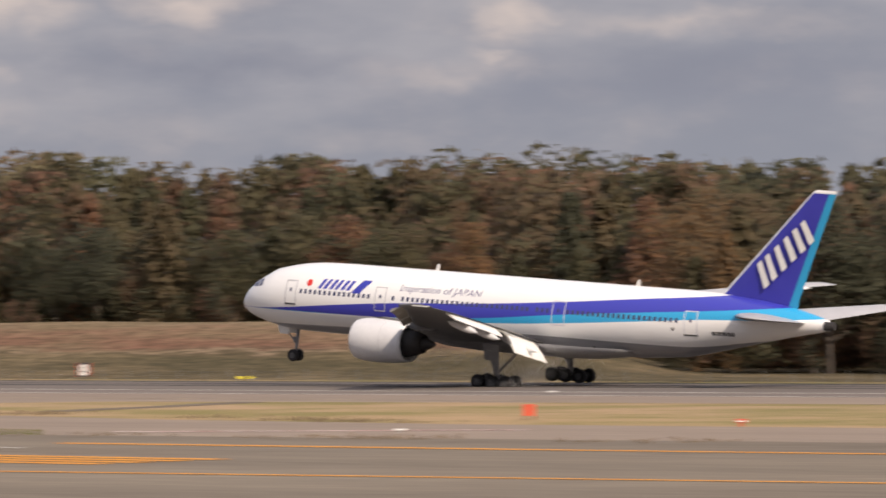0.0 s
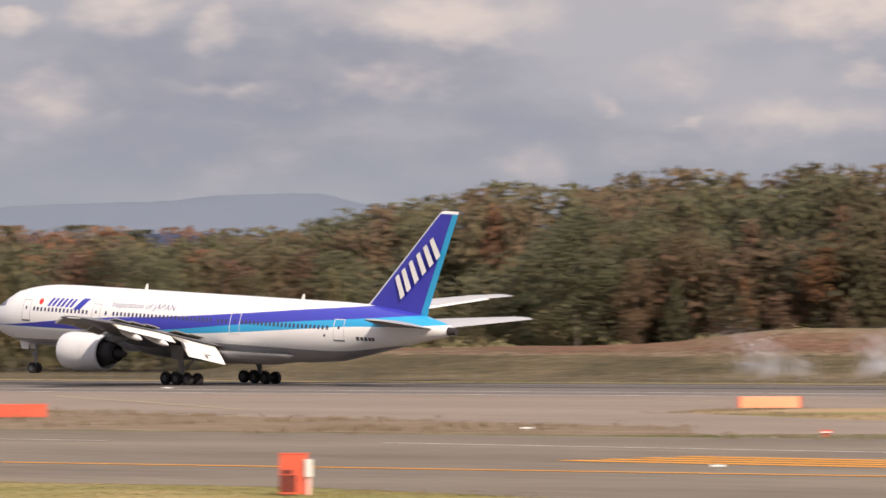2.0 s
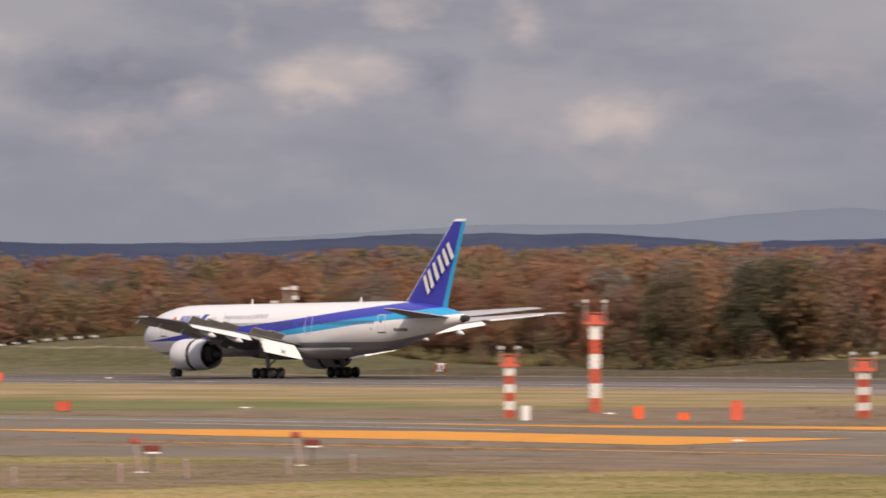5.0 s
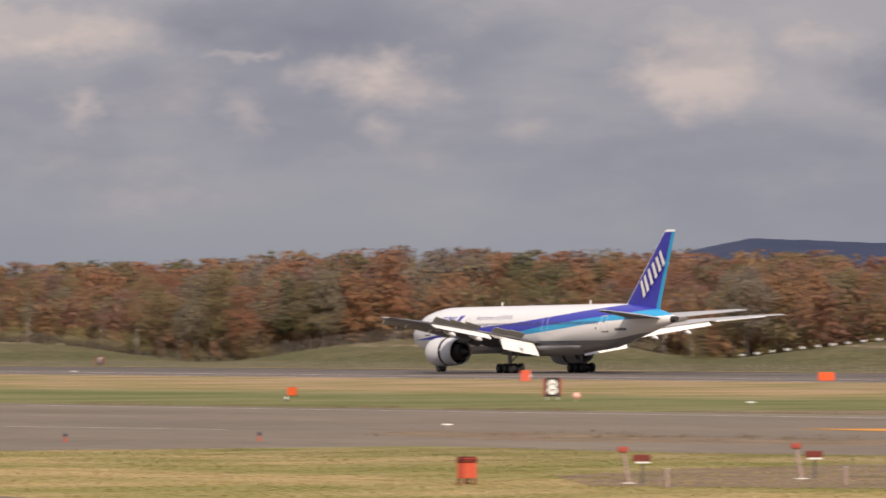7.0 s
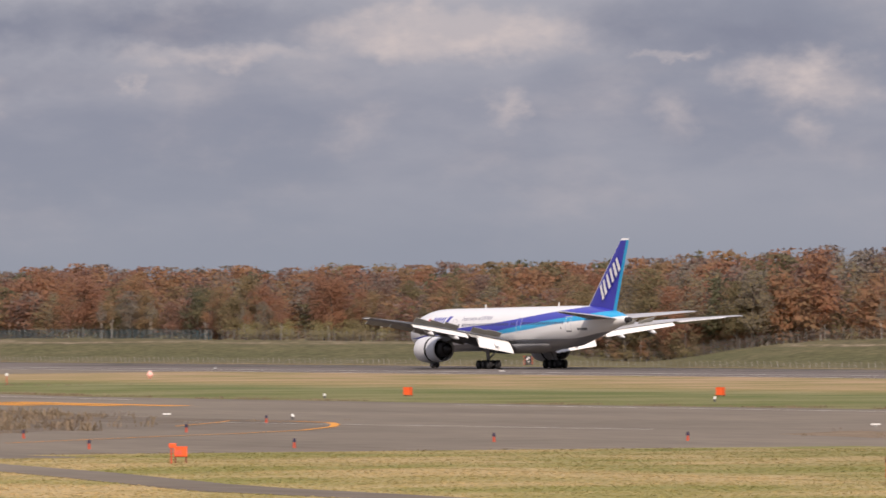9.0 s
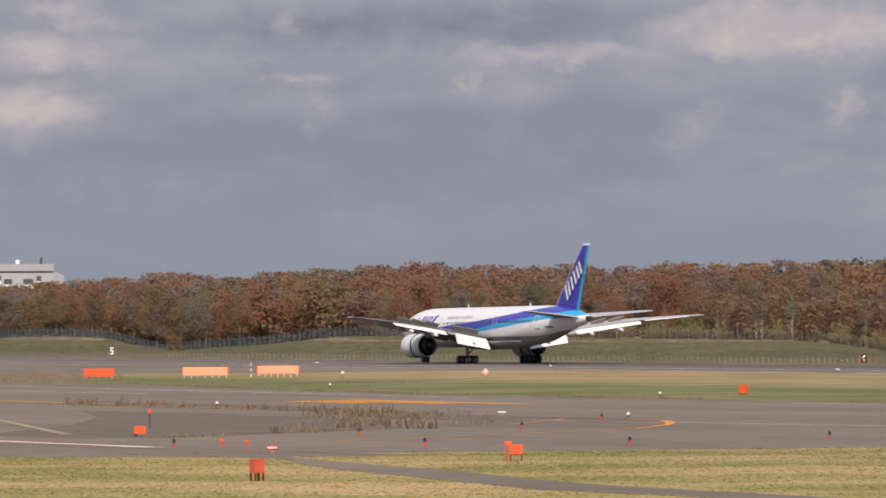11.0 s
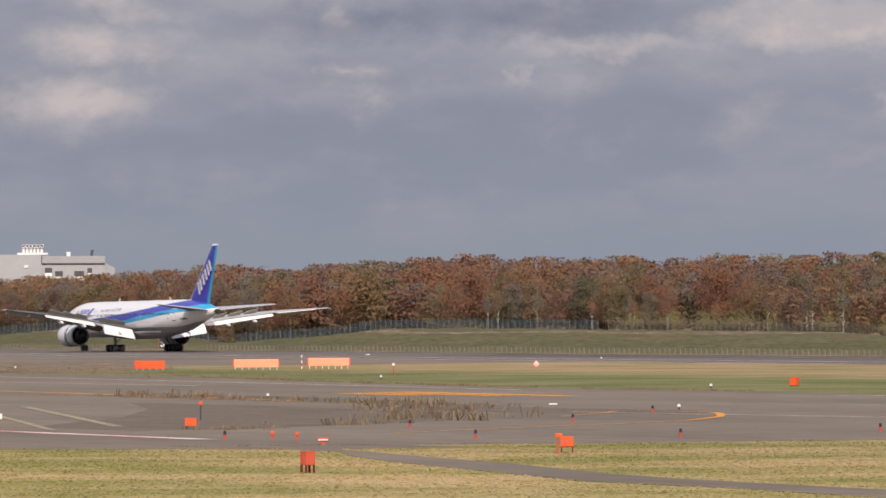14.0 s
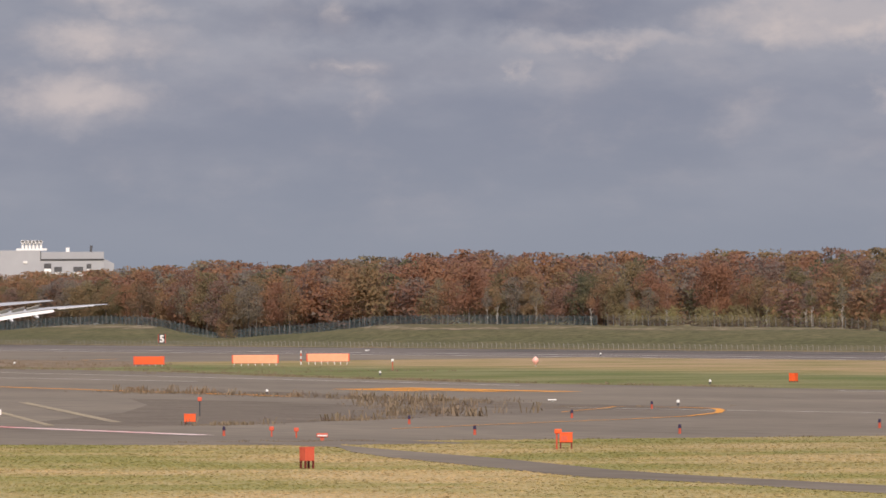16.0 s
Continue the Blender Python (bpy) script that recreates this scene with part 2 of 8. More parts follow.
def grass_material(name="autumn_grass", tufts=False):
    """Autumn grass: tan, straw and green in mown strips that run with the runway."""
    m, n, l, p = mat(name, (0.2, 0.18, 0.08), 0.95, 0, 0.1)
    tc = n("ShaderNodeTexCoord")
    sep = n("ShaderNodeSeparateXYZ")
    l(tc.outputs["Object"], sep.inputs["Vector"])
    mp = n("ShaderNodeMapping")
    mp.inputs["Scale"].default_value = (0.016, 0.10, 0.1)
    l(tc.outputs["Object"], mp.inputs["Vector"])
    wob = n("ShaderNodeTexNoise")
    wob.inputs["Scale"].default_value, wob.inputs["Detail"].default_value = 1.0, 6
    l(mp.outputs["Vector"], wob.inputs["Vector"])
    ad = n("ShaderNodeMath")
    ad.operation = "MULTIPLY_ADD"
    ad.inputs[1].default_value = 24.0
    l(wob.outputs["Fac"], ad.inputs[0])
    l(sep.outputs["Y"], ad.inputs[2])
    rng = n("ShaderNodeMapRange")
    rng.inputs["From Min"].default_value, rng.inputs["From Max"].default_value = 112.0, 712.0
    dry, drier = n("ShaderNodeMapRange"), n("ShaderNodeMath")       # drier towards the touchdown end
    dry.inputs["From Min"].default_value, dry.inputs["From Max"].default_value = -560.0, -430.0
    dry.inputs["To Max"].default_value = 42.0
    l(sep.outputs["X"], dry.inputs["Value"])
    l(ad.outputs["Value"], drier.inputs[0])
    l(dry.outputs["Result"], drier.inputs[1])
    l(drier.outputs["Value"], rng.inputs["Value"])
    strips = n("ShaderNodeValToRGB")
    stops = [(0.0, (0.375, 0.312, 0.142)), (0.14, (0.37, 0.306, 0.138)), (0.20, (0.34, 0.288, 0.122)), (0.29, (0.30, 0.258, 0.108)), (0.45, (0.160, 0.160, 0.062)),
             (0.535, (0.146, 0.158, 0.060)), (0.575, (0.275, 0.215, 0.098)), (0.67, (0.285, 0.22, 0.11)), (0.8, (0.23, 0.185, 0.085)), (1.0, (0.18, 0.155, 0.065))]
    while len(strips.color_ramp.elements) < len(stops):
        strips.color_ramp.elements.new(0.5)
    for e, (pos, c) in zip(strips.color_ramp.elements, stops):
        e.position, e.color = pos, (*c, 1)
    l(rng.outputs["Result"], strips.inputs["Fac"])
    m2 = n("ShaderNodeMapping")
    m2.inputs["Scale"].default_value = (0.45, 2.6, 1)
    turn = n("ShaderNodeVectorRotate")      # tufts lean with the wind
    turn.rotation_type = "Z_AXIS"
    turn.inputs["Angle"].default_value = radians(30)
    l(tc.outputs["Object"], turn.inputs["Vector"])
    l(turn.outputs["Vector"], m2.inputs["Vector"])
    fine = n("ShaderNodeTexNoise")
    fine.inputs["Scale"].default_value, fine.inputs["Detail"].default_value, fine.inputs["Roughness"].default_value = 1.0, 6, 0.68
    l(m2.outputs["Vector"], fine.inputs["Vector"])
    fr = n("ShaderNodeValToRGB")
    fr.color_ramp.elements[0].position, fr.color_ramp.elements[0].color = 0.34, (0.88, 0.90, 0.86, 1)
    fr.color_ramp.elements[1].position, fr.color_ramp.elements[1].color = 0.66, (1.22, 1.18, 1.20, 1)
    l(fine.outputs["Fac"], fr.inputs["Fac"])
    mul = n("ShaderNodeMixRGB")
    mul.blend_type, mul.inputs["Fac"].default_value = "MULTIPLY", 1.0
    patch, pr, pm = n("ShaderNodeTexNoise"), n("ShaderNodeValToRGB"), n("ShaderNodeMixRGB")
    patch.inputs["Scale"].default_value, patch.inputs["Detail"].default_value, patch.inputs["Roughness"].default_value = 0.055, 7, 0.6
    l(tc.outputs["Object"], patch.inputs["Vector"])
    pr.color_ramp.elements[0].position, pr.color_ramp.elements[0].color = 0.40, (0.78, 0.85, 0.72, 1)
    pr.color_ramp.elements[1].position, pr.color_ramp.elements[1].color = 0.60, (1.30, 1.18, 1.42, 1)
    l(patch.outputs["Fac"], pr.inputs["Fac"])
    pm.blend_type, pm.inputs["Fac"].default_value = "MULTIPLY", 1.0
    l(strips.outputs["Color"], pm.inputs["Color1"])
    l(pr.outputs["Color"], pm.inputs["Color2"])
    l(pm.outputs["Color"], mul.inputs["Color1"])
    l(fr.outputs["Color"], mul.inputs["Color2"])
    if tufts:                               # each tuft has its own tone and lets light through
        geo, rg, tone = n("ShaderNodeNewGeometry"), n("ShaderNodeValToRGB"), n("ShaderNodeMixRGB")
        tl, mx = n("ShaderNodeBsdfTranslucent"), n("ShaderNodeMixShader")
        rg.color_ramp.elements[0].color, rg.color_ramp.elements[1].color = (0.95, 0.99, 0.9, 1), (1.4, 1.34, 1.36, 1)
        l(geo.outputs["Random Per Island"], rg.inputs["Fac"])
        tone.blend_type, tone.inputs["Fac"].default_value = "MULTIPLY", 1.0
        l(mul.outputs["Color"], tone.inputs["Color1"])
        l(rg.outputs["Color"], tone.inputs["Color2"])
        l(tone.outputs["Color"], p.inputs["Base Color"])
        l(tone.outputs["Color"], tl.inputs["Color"])
        mx.inputs["Fac"].default_value = 0.5
        l(p.outputs["BSDF"], mx.inputs[1])
        l(tl.outputs["BSDF"], mx.inputs[2])
        l(mx.outputs["Shader"], m.node_tree.nodes["Material Output"].inputs["Surface"])
        return m
    l(mul.outputs["Color"], p.inputs["Base Color"])
    return m

def leaf_material(name, stops, per_tree):
    """Foliage; per_tree: the tree's shade comes from the mesh attribute 'tree_shade', else from the object's random number."""
    m, n, l, p = mat(name, stops[0][1], 0.75, 0, 0.15)
    r = n("ShaderNodeValToRGB")
    r.color_ramp.interpolation = "LINEAR"
    while len(r.color_ramp.elements) < len(stops):
        r.color_ramp.elements.new(0.5)
    for e, (pos, c) in zip(r.color_ramp.elements, stops):
        e.position, e.color = pos, (*c, 1)
    if per_tree:
        at = n("ShaderNodeAttribute")
        at.attribute_name = "tree_shade"
        src = at.outputs["Fac"]
    else:
        src = n("ShaderNodeObjectInfo").outputs["Random"]
    geo = n("ShaderNodeNewGeometry")
    jit = n("ShaderNodeMath")
    jit.operation = "MULTIPLY_ADD"
    jit.inputs[1].default_value = 0.16
    l(geo.outputs["Random Per Island"], jit.inputs[0])
    sub = n("ShaderNodeMath")
    sub.operation = "SUBTRACT"
    sub.inputs[1].default_value = 0.08
    l(src, sub.inputs[0])
    l(sub.outputs["Value"], jit.inputs[2])
    l(jit.outputs["Value"], r.inputs["Fac"])
    br = n("ShaderNodeMapRange")
    br.inputs["To Min"].default_value, br.inputs["To Max"].default_value = 0.86, 1.14
    l(geo.outputs["Random Per Island"], br.inputs["Value"])
    mul = n("ShaderNodeMixRGB")
    mul.blend_type, mul.inputs["Fac"].default_value = "MULTIPLY", 1.0
    l(r.outputs["Color"], mul.inputs["Color1"])
    l(br.outputs["Result"], mul.inputs["Color2"])
    l(mul.outputs["Color"], p.inputs["Base Color"])
    way, vt = n("ShaderNodeAttribute"), n("ShaderNodeVectorTransform")
    way.attribute_name = "leaf_way"         # leaves shade by the side of the crown that they sit on
    vt.vector_type, vt.convert_from, vt.convert_to = "NORMAL", "OBJECT", "WORLD"
    l(way.outputs["Vector"], vt.inputs["Vector"])
    # normals lean up and towards the sun, which flattens the crowns' shade
    up = n("ShaderNodeVectorMath")
    up.operation = "ADD"
    up.inputs[1].default_value = (0.36, -0.36, 0.62)
    l(vt.outputs["Vector"], up.inputs[0])
    nm = n("ShaderNodeVectorMath")
    nm.operation = "NORMALIZE"
    l(up.outputs["Vector"], nm.inputs[0])
    l(nm.outputs["Vector"], p.inputs["Normal"])
    tl, mx, hue = n("ShaderNodeBsdfTranslucent"), n("ShaderNodeMixShader"), n("ShaderNodeHueSaturation")
    hue.inputs["Value"].default_value = 1.85  # thin leaves pass light; raised further to lift the shade inside the crowns
    l(mul.outputs["Color"], hue.inputs["Color"])
    l(hue.outputs["Color"], tl.inputs["Color"])
    mx.inputs["Fac"].default_value = 0.53
    l(p.outputs["BSDF"], mx.inputs[1])
    l(tl.outputs["BSDF"], mx.inputs[2])
    l(mx.outputs["Shader"], m.node_tree.nodes["Material Output"].inputs["Surface"])
    return m

# autumn leaf tones, greyed and raised: the distance haze is in the colour
AUTUMN_HAZED = [(0.0, (0.154, 0.141, 0.077)), (0.12, (0.201, 0.168, 0.093)), (0.28, (0.265, 0.186, 0.105)), (0.46, (0.302, 0.175, 0.100)),
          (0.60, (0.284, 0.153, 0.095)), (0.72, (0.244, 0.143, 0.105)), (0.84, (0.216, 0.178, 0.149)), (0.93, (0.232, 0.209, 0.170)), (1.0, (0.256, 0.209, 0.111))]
GREENS = [(0.0, (0.079, 0.081, 0.055)), (0.25, (0.100, 0.096, 0.057)), (0.45, (0.124, 0.106, 0.062)), (0.6, (0.144, 0.110, 0.068)),
          (0.74, (0.172, 0.115, 0.078)), (0.85, (0.192, 0.107, 0.073)), (0.94, (0.246, 0.145, 0.068)), (1.0, (0.167, 0.123, 0.075))]
OLIVES = [(0.0, (0.121, 0.123, 0.074)), (0.4, (0.153, 0.145, 0.083)), (0.75, (0.184, 0.152, 0.090)), (1.0, (0.199, 0.139, 0.091))]
LEAF_OLIVE, WOODS_OLIVE = leaf_material("olive_leaves", OLIVES, False), leaf_material("olive_woods", OLIVES, True)
SHRUBS = [(0.0, (0.20, 0.175, 0.080)), (0.5, (0.285, 0.255, 0.105)), (1.0, (0.25, 0.185, 0.115))]
BRUSHES = [(0.0, (0.125, 0.102, 0.064)), (0.25, (0.15, 0.108, 0.076)), (0.7, (0.20, 0.14, 0.10)), (1.0, (0.25, 0.185, 0.13))]
SHRUB_LEAF, BRUSH_TWIG = leaf_material("shrub_leaves", SHRUBS, True), leaf_material("brush_twigs", BRUSHES, True)
LEAF_AUTUMN, LEAF_GREEN = leaf_material("hazed_autumn_leaves", AUTUMN_HAZED, False), leaf_material("green_leaves", GREENS, False)
WOODS_AUTUMN, WOODS_GREEN = leaf_material("hazed_autumn_woods", AUTUMN_HAZED, True), leaf_material("green_woods", GREENS, True)
BARK = noisy("grey_bark", [(0.3, (0.055, 0.047, 0.04)), (0.7, (0.12, 0.10, 0.085))], 2.0, 14.0, 0.9)
BIRCH = noisy("pale_birch_bark", [(0.3, (0.30, 0.28, 0.25)), (0.7, (0.50, 0.47, 0.43))], 2.0, 14.0, 0.9)
GRASS, TUFTS = grass_material(), grass_material("autumn_grass_tufts", True)
def bank_material(name, top, stops, blotch, straw):
    """Grass of a bank: what grows changes with the height up the slope (a share of top, in metres), in uneven patches."""
    m, n, l, p = mat(name, stops[0][1], 0.95, 0, 0.1)
    tc, sep = n("ShaderNodeTexCoord"), n("ShaderNodeSeparateXYZ")
    l(tc.outputs["Object"], sep.inputs["Vector"])

    def field(scale, detail):
        mp, ns = n("ShaderNodeMapping"), n("ShaderNodeTexNoise")
        mp.inputs["Scale"].default_value = scale
        ns.inputs["Scale"].default_value, ns.inputs["Detail"].default_value, ns.inputs["Roughness"].default_value = 1.0, detail, 0.62
        l(tc.outputs["Object"], mp.inputs["Vector"])
        l(mp.outputs["Vector"], ns.inputs["Vector"])
        return ns.outputs["Fac"]

    def sums(op, a, b, c):
        k = n("ShaderNodeMath")
        k.operation = op
        for i, v in enumerate((a, b, c)):
            if isinstance(v, float):
                k.inputs[i].default_value = v
            else:
                l(v, k.inputs[i])
        return k.outputs["Value"]
    wob = sums("MULTIPLY_ADD", field((0.03, 0.08, 0.3), 6), blotch, -0.5 * blotch)
    wob = sums("MULTIPLY_ADD", field((0.3, 0.25, 1.6), 5), 0.22, wob)
    wob = sums("ADD", wob, -0.11, 0.0)
    fac = sums("MULTIPLY_ADD", sep.outputs["Z"], 1.0 / top, wob)
    r = n("ShaderNodeValToRGB")
    while len(r.color_ramp.elements) < len(stops):
        r.color_ramp.elements.new(0.5)
    for e, (pos, c) in zip(r.color_ramp.elements, stops):
        e.position, e.color = pos, (*c, 1)
    l(fac, r.inputs["Fac"])
    fr, mul = n("ShaderNodeValToRGB"), n("ShaderNodeMixRGB")
    fr.color_ramp.elements[0].position, fr.color_ramp.elements[0].color = 0.36, (0.66, 0.68, 0.64, 1)
    fr.color_ramp.elements[1].position, fr.color_ramp.elements[1].color = 0.66, (1.4, 1.36, 1.36, 1)
    l(field((0.5, 0.7, 3.0), 8), fr.inputs["Fac"])
    mul.blend_type, mul.inputs["Fac"].default_value = "MULTIPLY", 1.0
    dead, sr = n("ShaderNodeMixRGB"), n("ShaderNodeValToRGB")        # patches of dead straw-coloured grass
    sr.color_ramp.elements[0].position, sr.color_ramp.elements[1].position = 0.46, 0.66
    sr.color_ramp.elements[1].color = (0.75, 0.75, 0.75, 1)
    l(field((0.045, 0.05, 0.55), 6), sr.inputs["Fac"])
    l(sr.outputs["Color"], dead.inputs["Fac"])
    l(r.outputs["Color"], dead.inputs["Color1"])
    dead.inputs["Color2"].default_value = (*straw, 1)
    l(dead.outputs["Color"], mul.inputs["Color1"])
    l(fr.outputs["Color"], mul.inputs["Color2"])
    l(mul.outputs["Color"], p.inputs["Base Color"])
    return m

BERM = bank_material("embankment_grass", 5.2, [(0.0, (0.083, 0.067, 0.038)), (0.36, (0.082, 0.068, 0.037)), (0.45, (0.100, 0.076, 0.044)), (0.485, (0.205, 0.152, 0.10)), (0.52, (0.135, 0.086, 0.055)),
                     (0.60, (0.160, 0.086, 0.056)), (0.84, (0.175, 0.108, 0.068)), (0.93, (0.20, 0.145, 0.090)), (1.0, (0.18, 0.133, 0.078))], 0.40, (0.168, 0.127, 0.074))
BERM_GREEN = bank_material("green_embankment_grass", 3.9, [(0.0, (0.125, 0.108, 0.056)), (0.3, (0.095, 0.093, 0.043)), (0.55, (0.112, 0.102, 0.048)), (0.68, (0.10, 0.093, 0.046)), (0.745, (0.125, 0.104, 0.058)), (0.78, (0.29, 0.23, 0.16)),
                           (0.815, (0.12, 0.10, 0.056)), (0.9, (0.115, 0.098, 0.05)), (1.0, (0.105, 0.095, 0.045))], 0.34, (0.140, 0.121, 0.063))
GRAVEL = noisy("weedy_old_asphalt", [(0.36, (0.118, 0.096, 0.074)), (0.5, (0.160, 0.131, 0.101)), (0.7, (0.212, 0.172, 0.132))], 0.25, 2.4, 0.95, (0.6, 1, 1), weight=0.5, spec=0.1, detail=8)
ASPHALT = noisy("worn_asphalt", [(0.34, (0.138, 0.111, 0.082)), (0.48, (0.182, 0.149, 0.111)), (0.58, (0.211, 0.174, 0.129)), (0.7, (0.259, 0.213, 0.157))], 0.045, 0.5, 0.9, (0.35, 1, 1), weight=0.42, spec=0.25, detail=9)
RUNWAY = noisy("runway_asphalt", [(0.34, (0.104, 0.087, 0.076)), (0.5, (0.150, 0.126, 0.107)), (0.66, (0.204, 0.170, 0.142))], 0.05, 0.35, 0.9, (0.10, 1, 1), weight=0.45, spec=0.25, detail=8)
CONCRETE = noisy("old_concrete", [(0.34, (0.209, 0.163, 0.127)), (0.55, (0.268, 0.212, 0.166)), (0.7, (0.332, 0.265, 0.207))], 0.05, 0.6, 0.9, (0.25, 1, 1), weight=0.45, spec=0.2, detail=8)
RUBBER_STREAK = noisy("rubbered_asphalt", [(0.3, (0.017, 0.016, 0.016)), (0.7, (0.036, 0.034, 0.033))], 0.05, 0.6, 0.85, (0.1, 1, 1))
DIRT = noisy("gravel_dirt", [(0.36, (0.140, 0.102, 0.068)), (0.5, (0.215, 0.160, 0.108)), (0.66, (0.31, 0.235, 0.155))], 0.25, 2.4, 0.95, (0.6, 1, 1), weight=0.5, spec=0.1, detail=8)
DRY_WEED = noisy("dry_weeds", [(0.3, (0.13, 0.098, 0.068)), (0.45, (0.215, 0.16, 0.11)), (0.55, (0.16, 0.125, 0.08)), (0.7, (0.33, 0.245, 0.17))], 0.3, 2.0, 0.95, spec=0.1)
FADED_YELLOW = noisy("faded_yellow_paint", [(0.35, (0.20, 0.165, 0.12)), (0.65, (0.46, 0.37, 0.23))], 0.6, 3.0, 0.85)
YELLOW = noisy("orange_yellow_paint", [(0.3, (0.62, 0.25, 0.035)), (0.7, (0.78, 0.35, 0.05))], 0.3, 3.0, 0.8)
WHITE_LINE = noisy("faded_white_paint", [(0.3, (0.42, 0.39, 0.35)), (0.7, (0.70, 0.67, 0.62))], 0.3, 3.0, 0.85)
PINK_LINE = noisy("red_and_white_paint", [(0.35, (0.55, 0.16, 0.15)), (0.6, (0.75, 0.62, 0.58))], 0.12, 1.0, 0.85)
ORANGE = noisy("safety_orange", [(0.3, (0.688, 0.082, 0.018)), (0.7, (0.791, 0.123, 0.028))], 0.6, 5.0, 0.6)
ORANGE_PALE = noisy("faded_orange", [(0.3, (0.86, 0.30, 0.16)), (0.7, (0.95, 0.40, 0.24))], 0.6, 5.0, 0.6)
ORANGE_RED = noisy("orange_red_paint", [(0.3, (0.50, 0.075, 0.04)), (0.7, (0.62, 0.12, 0.065))], 0.6, 5.0, 0.6)
RED = noisy("red_paint", [(0.3, (0.418, 0.072, 0.041)), (0.7, (0.517, 0.108, 0.061))], 0.8, 6.0, 0.55)
DARK_RED = noisy("dark_red_paint", [(0.3, (0.10, 0.02, 0.015)), (0.7, (0.17, 0.03, 0.02))], 0.8, 6.0, 0.6)
WHITE = noisy("white_paint", [(0.3, (0.644, 0.635, 0.607)), (0.7, (0.754, 0.745, 0.718))], 0.8, 6.0, 0.5)
PINK_WHITE = noisy("pink_white_paint", [(0.35, (0.84, 0.33, 0.26)), (0.65, (0.88, 0.62, 0.54))], 0.5, 3.0, 0.6)
BLACK = noisy("black_paint", [(0.3, (0.014, 0.014, 0.015)), (0.7, (0.03, 0.03, 0.032))], 1.0, 8.0, 0.5)
SIGN_YELLOW = noisy("sign_yellow", [(0.3, (0.72, 0.62, 0.05)), (0.7, (0.85, 0.74, 0.08))], 1.0, 8.0, 0.5)
FENCE_GREY = noisy("weathered_fence_steel", [(0.3, (0.16, 0.16, 0.16)), (0.7, (0.24, 0.24, 0.235))], 1.0, 9.0, 0.7)
DULL_LEG = noisy("dull_pink_grey_paint", [(0.35, (0.300, 0.176, 0.148)), (0.6, (0.360, 0.304, 0.279))], 0.8, 4.0, 0.7)
GALV = noisy("galvanised_steel", [(0.3, (0.36, 0.37, 0.36)), (0.7, (0.55, 0.56, 0.54))], 1.0, 9.0, 0.5, metal=0.3)
DARK_STEEL = noisy("dark_steel", [(0.3, (0.05, 0.05, 0.055)), (0.7, (0.10, 0.10, 0.10))], 1.0, 9.0, 0.5)
PURPLE = noisy("blue_violet_lens", [(0.3, (0.025, 0.018, 0.046)), (0.7, (0.045, 0.036, 0.068))], 1.0, 9.0, 0.3)
CLAD = noisy("pale_grey_cladding", [(0.3, (0.33, 0.335, 0.35)), (0.7, (0.40, 0.405, 0.415))], 0.03, 0.4, 0.7)
CLAD_DARK = noisy("grey_cladding", [(0.3, (0.30, 0.305, 0.32)), (0.7, (0.36, 0.365, 0.38))], 0.03, 0.4, 0.7)
# the blue haze of the distance is painted into both colours
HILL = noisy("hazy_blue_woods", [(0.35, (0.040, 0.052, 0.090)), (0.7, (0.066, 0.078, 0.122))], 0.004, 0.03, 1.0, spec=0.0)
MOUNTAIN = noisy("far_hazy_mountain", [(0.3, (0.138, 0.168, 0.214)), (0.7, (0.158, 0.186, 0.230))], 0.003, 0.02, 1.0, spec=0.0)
for far in (HILL, MOUNTAIN):              # one fixed normal: no lit or shaded slopes, an even haze-like tone
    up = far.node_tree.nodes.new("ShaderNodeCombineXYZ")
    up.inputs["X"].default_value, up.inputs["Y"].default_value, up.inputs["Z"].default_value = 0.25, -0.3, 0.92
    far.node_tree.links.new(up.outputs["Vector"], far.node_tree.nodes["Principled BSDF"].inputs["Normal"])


# ---- building helpers ----
def part(name, bm, material, parent=None, label="", smooth=False):
    """Links a bmesh as ONE mesh object, under a thing or part if given."""
    me = bpy.data.meshes.new(name)
    bm.normal_update()
    bm.to_mesh(me)
    bm.free()
    me.materials.append(material)
    if smooth:
        for f in me.polygons:
            f.use_smooth = True
    ob = new(name, me)
    if parent is not None:
        ob.parent = parent
    if label:
        ob["label"] = label
    return ob

def box(bm, cx, cy, cz, sx, sy, sz, bevel=0.0, rz=0.0):
    r = bmesh.ops.create_cube(bm, size=1.0)
    vs = r["verts"]
    bmesh.ops.scale(bm, vec=(sx, sy, sz), verts=vs)
    if bevel:
        es = list({e for v in vs for e in v.link_edges})
        vs = bmesh.ops.bevel(bm, geom=es, offset=bevel, segments=2, affect="EDGES", profile=0.6)["verts"]
        vs = list({v for v in vs})
    if rz:
        bmesh.ops.rotate(bm, cent=(0, 0, 0), matrix=Matrix.Rotation(rz, 3, "Z"), verts=vs)
    bmesh.ops.translate(bm, vec=(cx, cy, cz), verts=vs)
    return bm

def tube(bm, p0, p1, r0, r1=None, seg=8, caps=True):
    p0, p1 = Vector(p0), Vector(p1)
    ax = p1 - p0
    q = Vector((0, 0, 1)).rotation_difference(ax).to_matrix().to_4x4()
    m = Matrix.Translation((p0 + p1) / 2) @ q
    bmesh.ops.create_cone(bm, cap_ends=caps, segments=seg, radius1=r0, radius2=r0 if r1 is None else r1, depth=ax.length, matrix=m)
    return bm

def thing(name, x, y, z=0.0, rz=0.0):
    e = new(name)
    e.empty_display_size = 0.2
    e.matrix_basis = pose(x, y, z, 0, 0, rz)
    return e

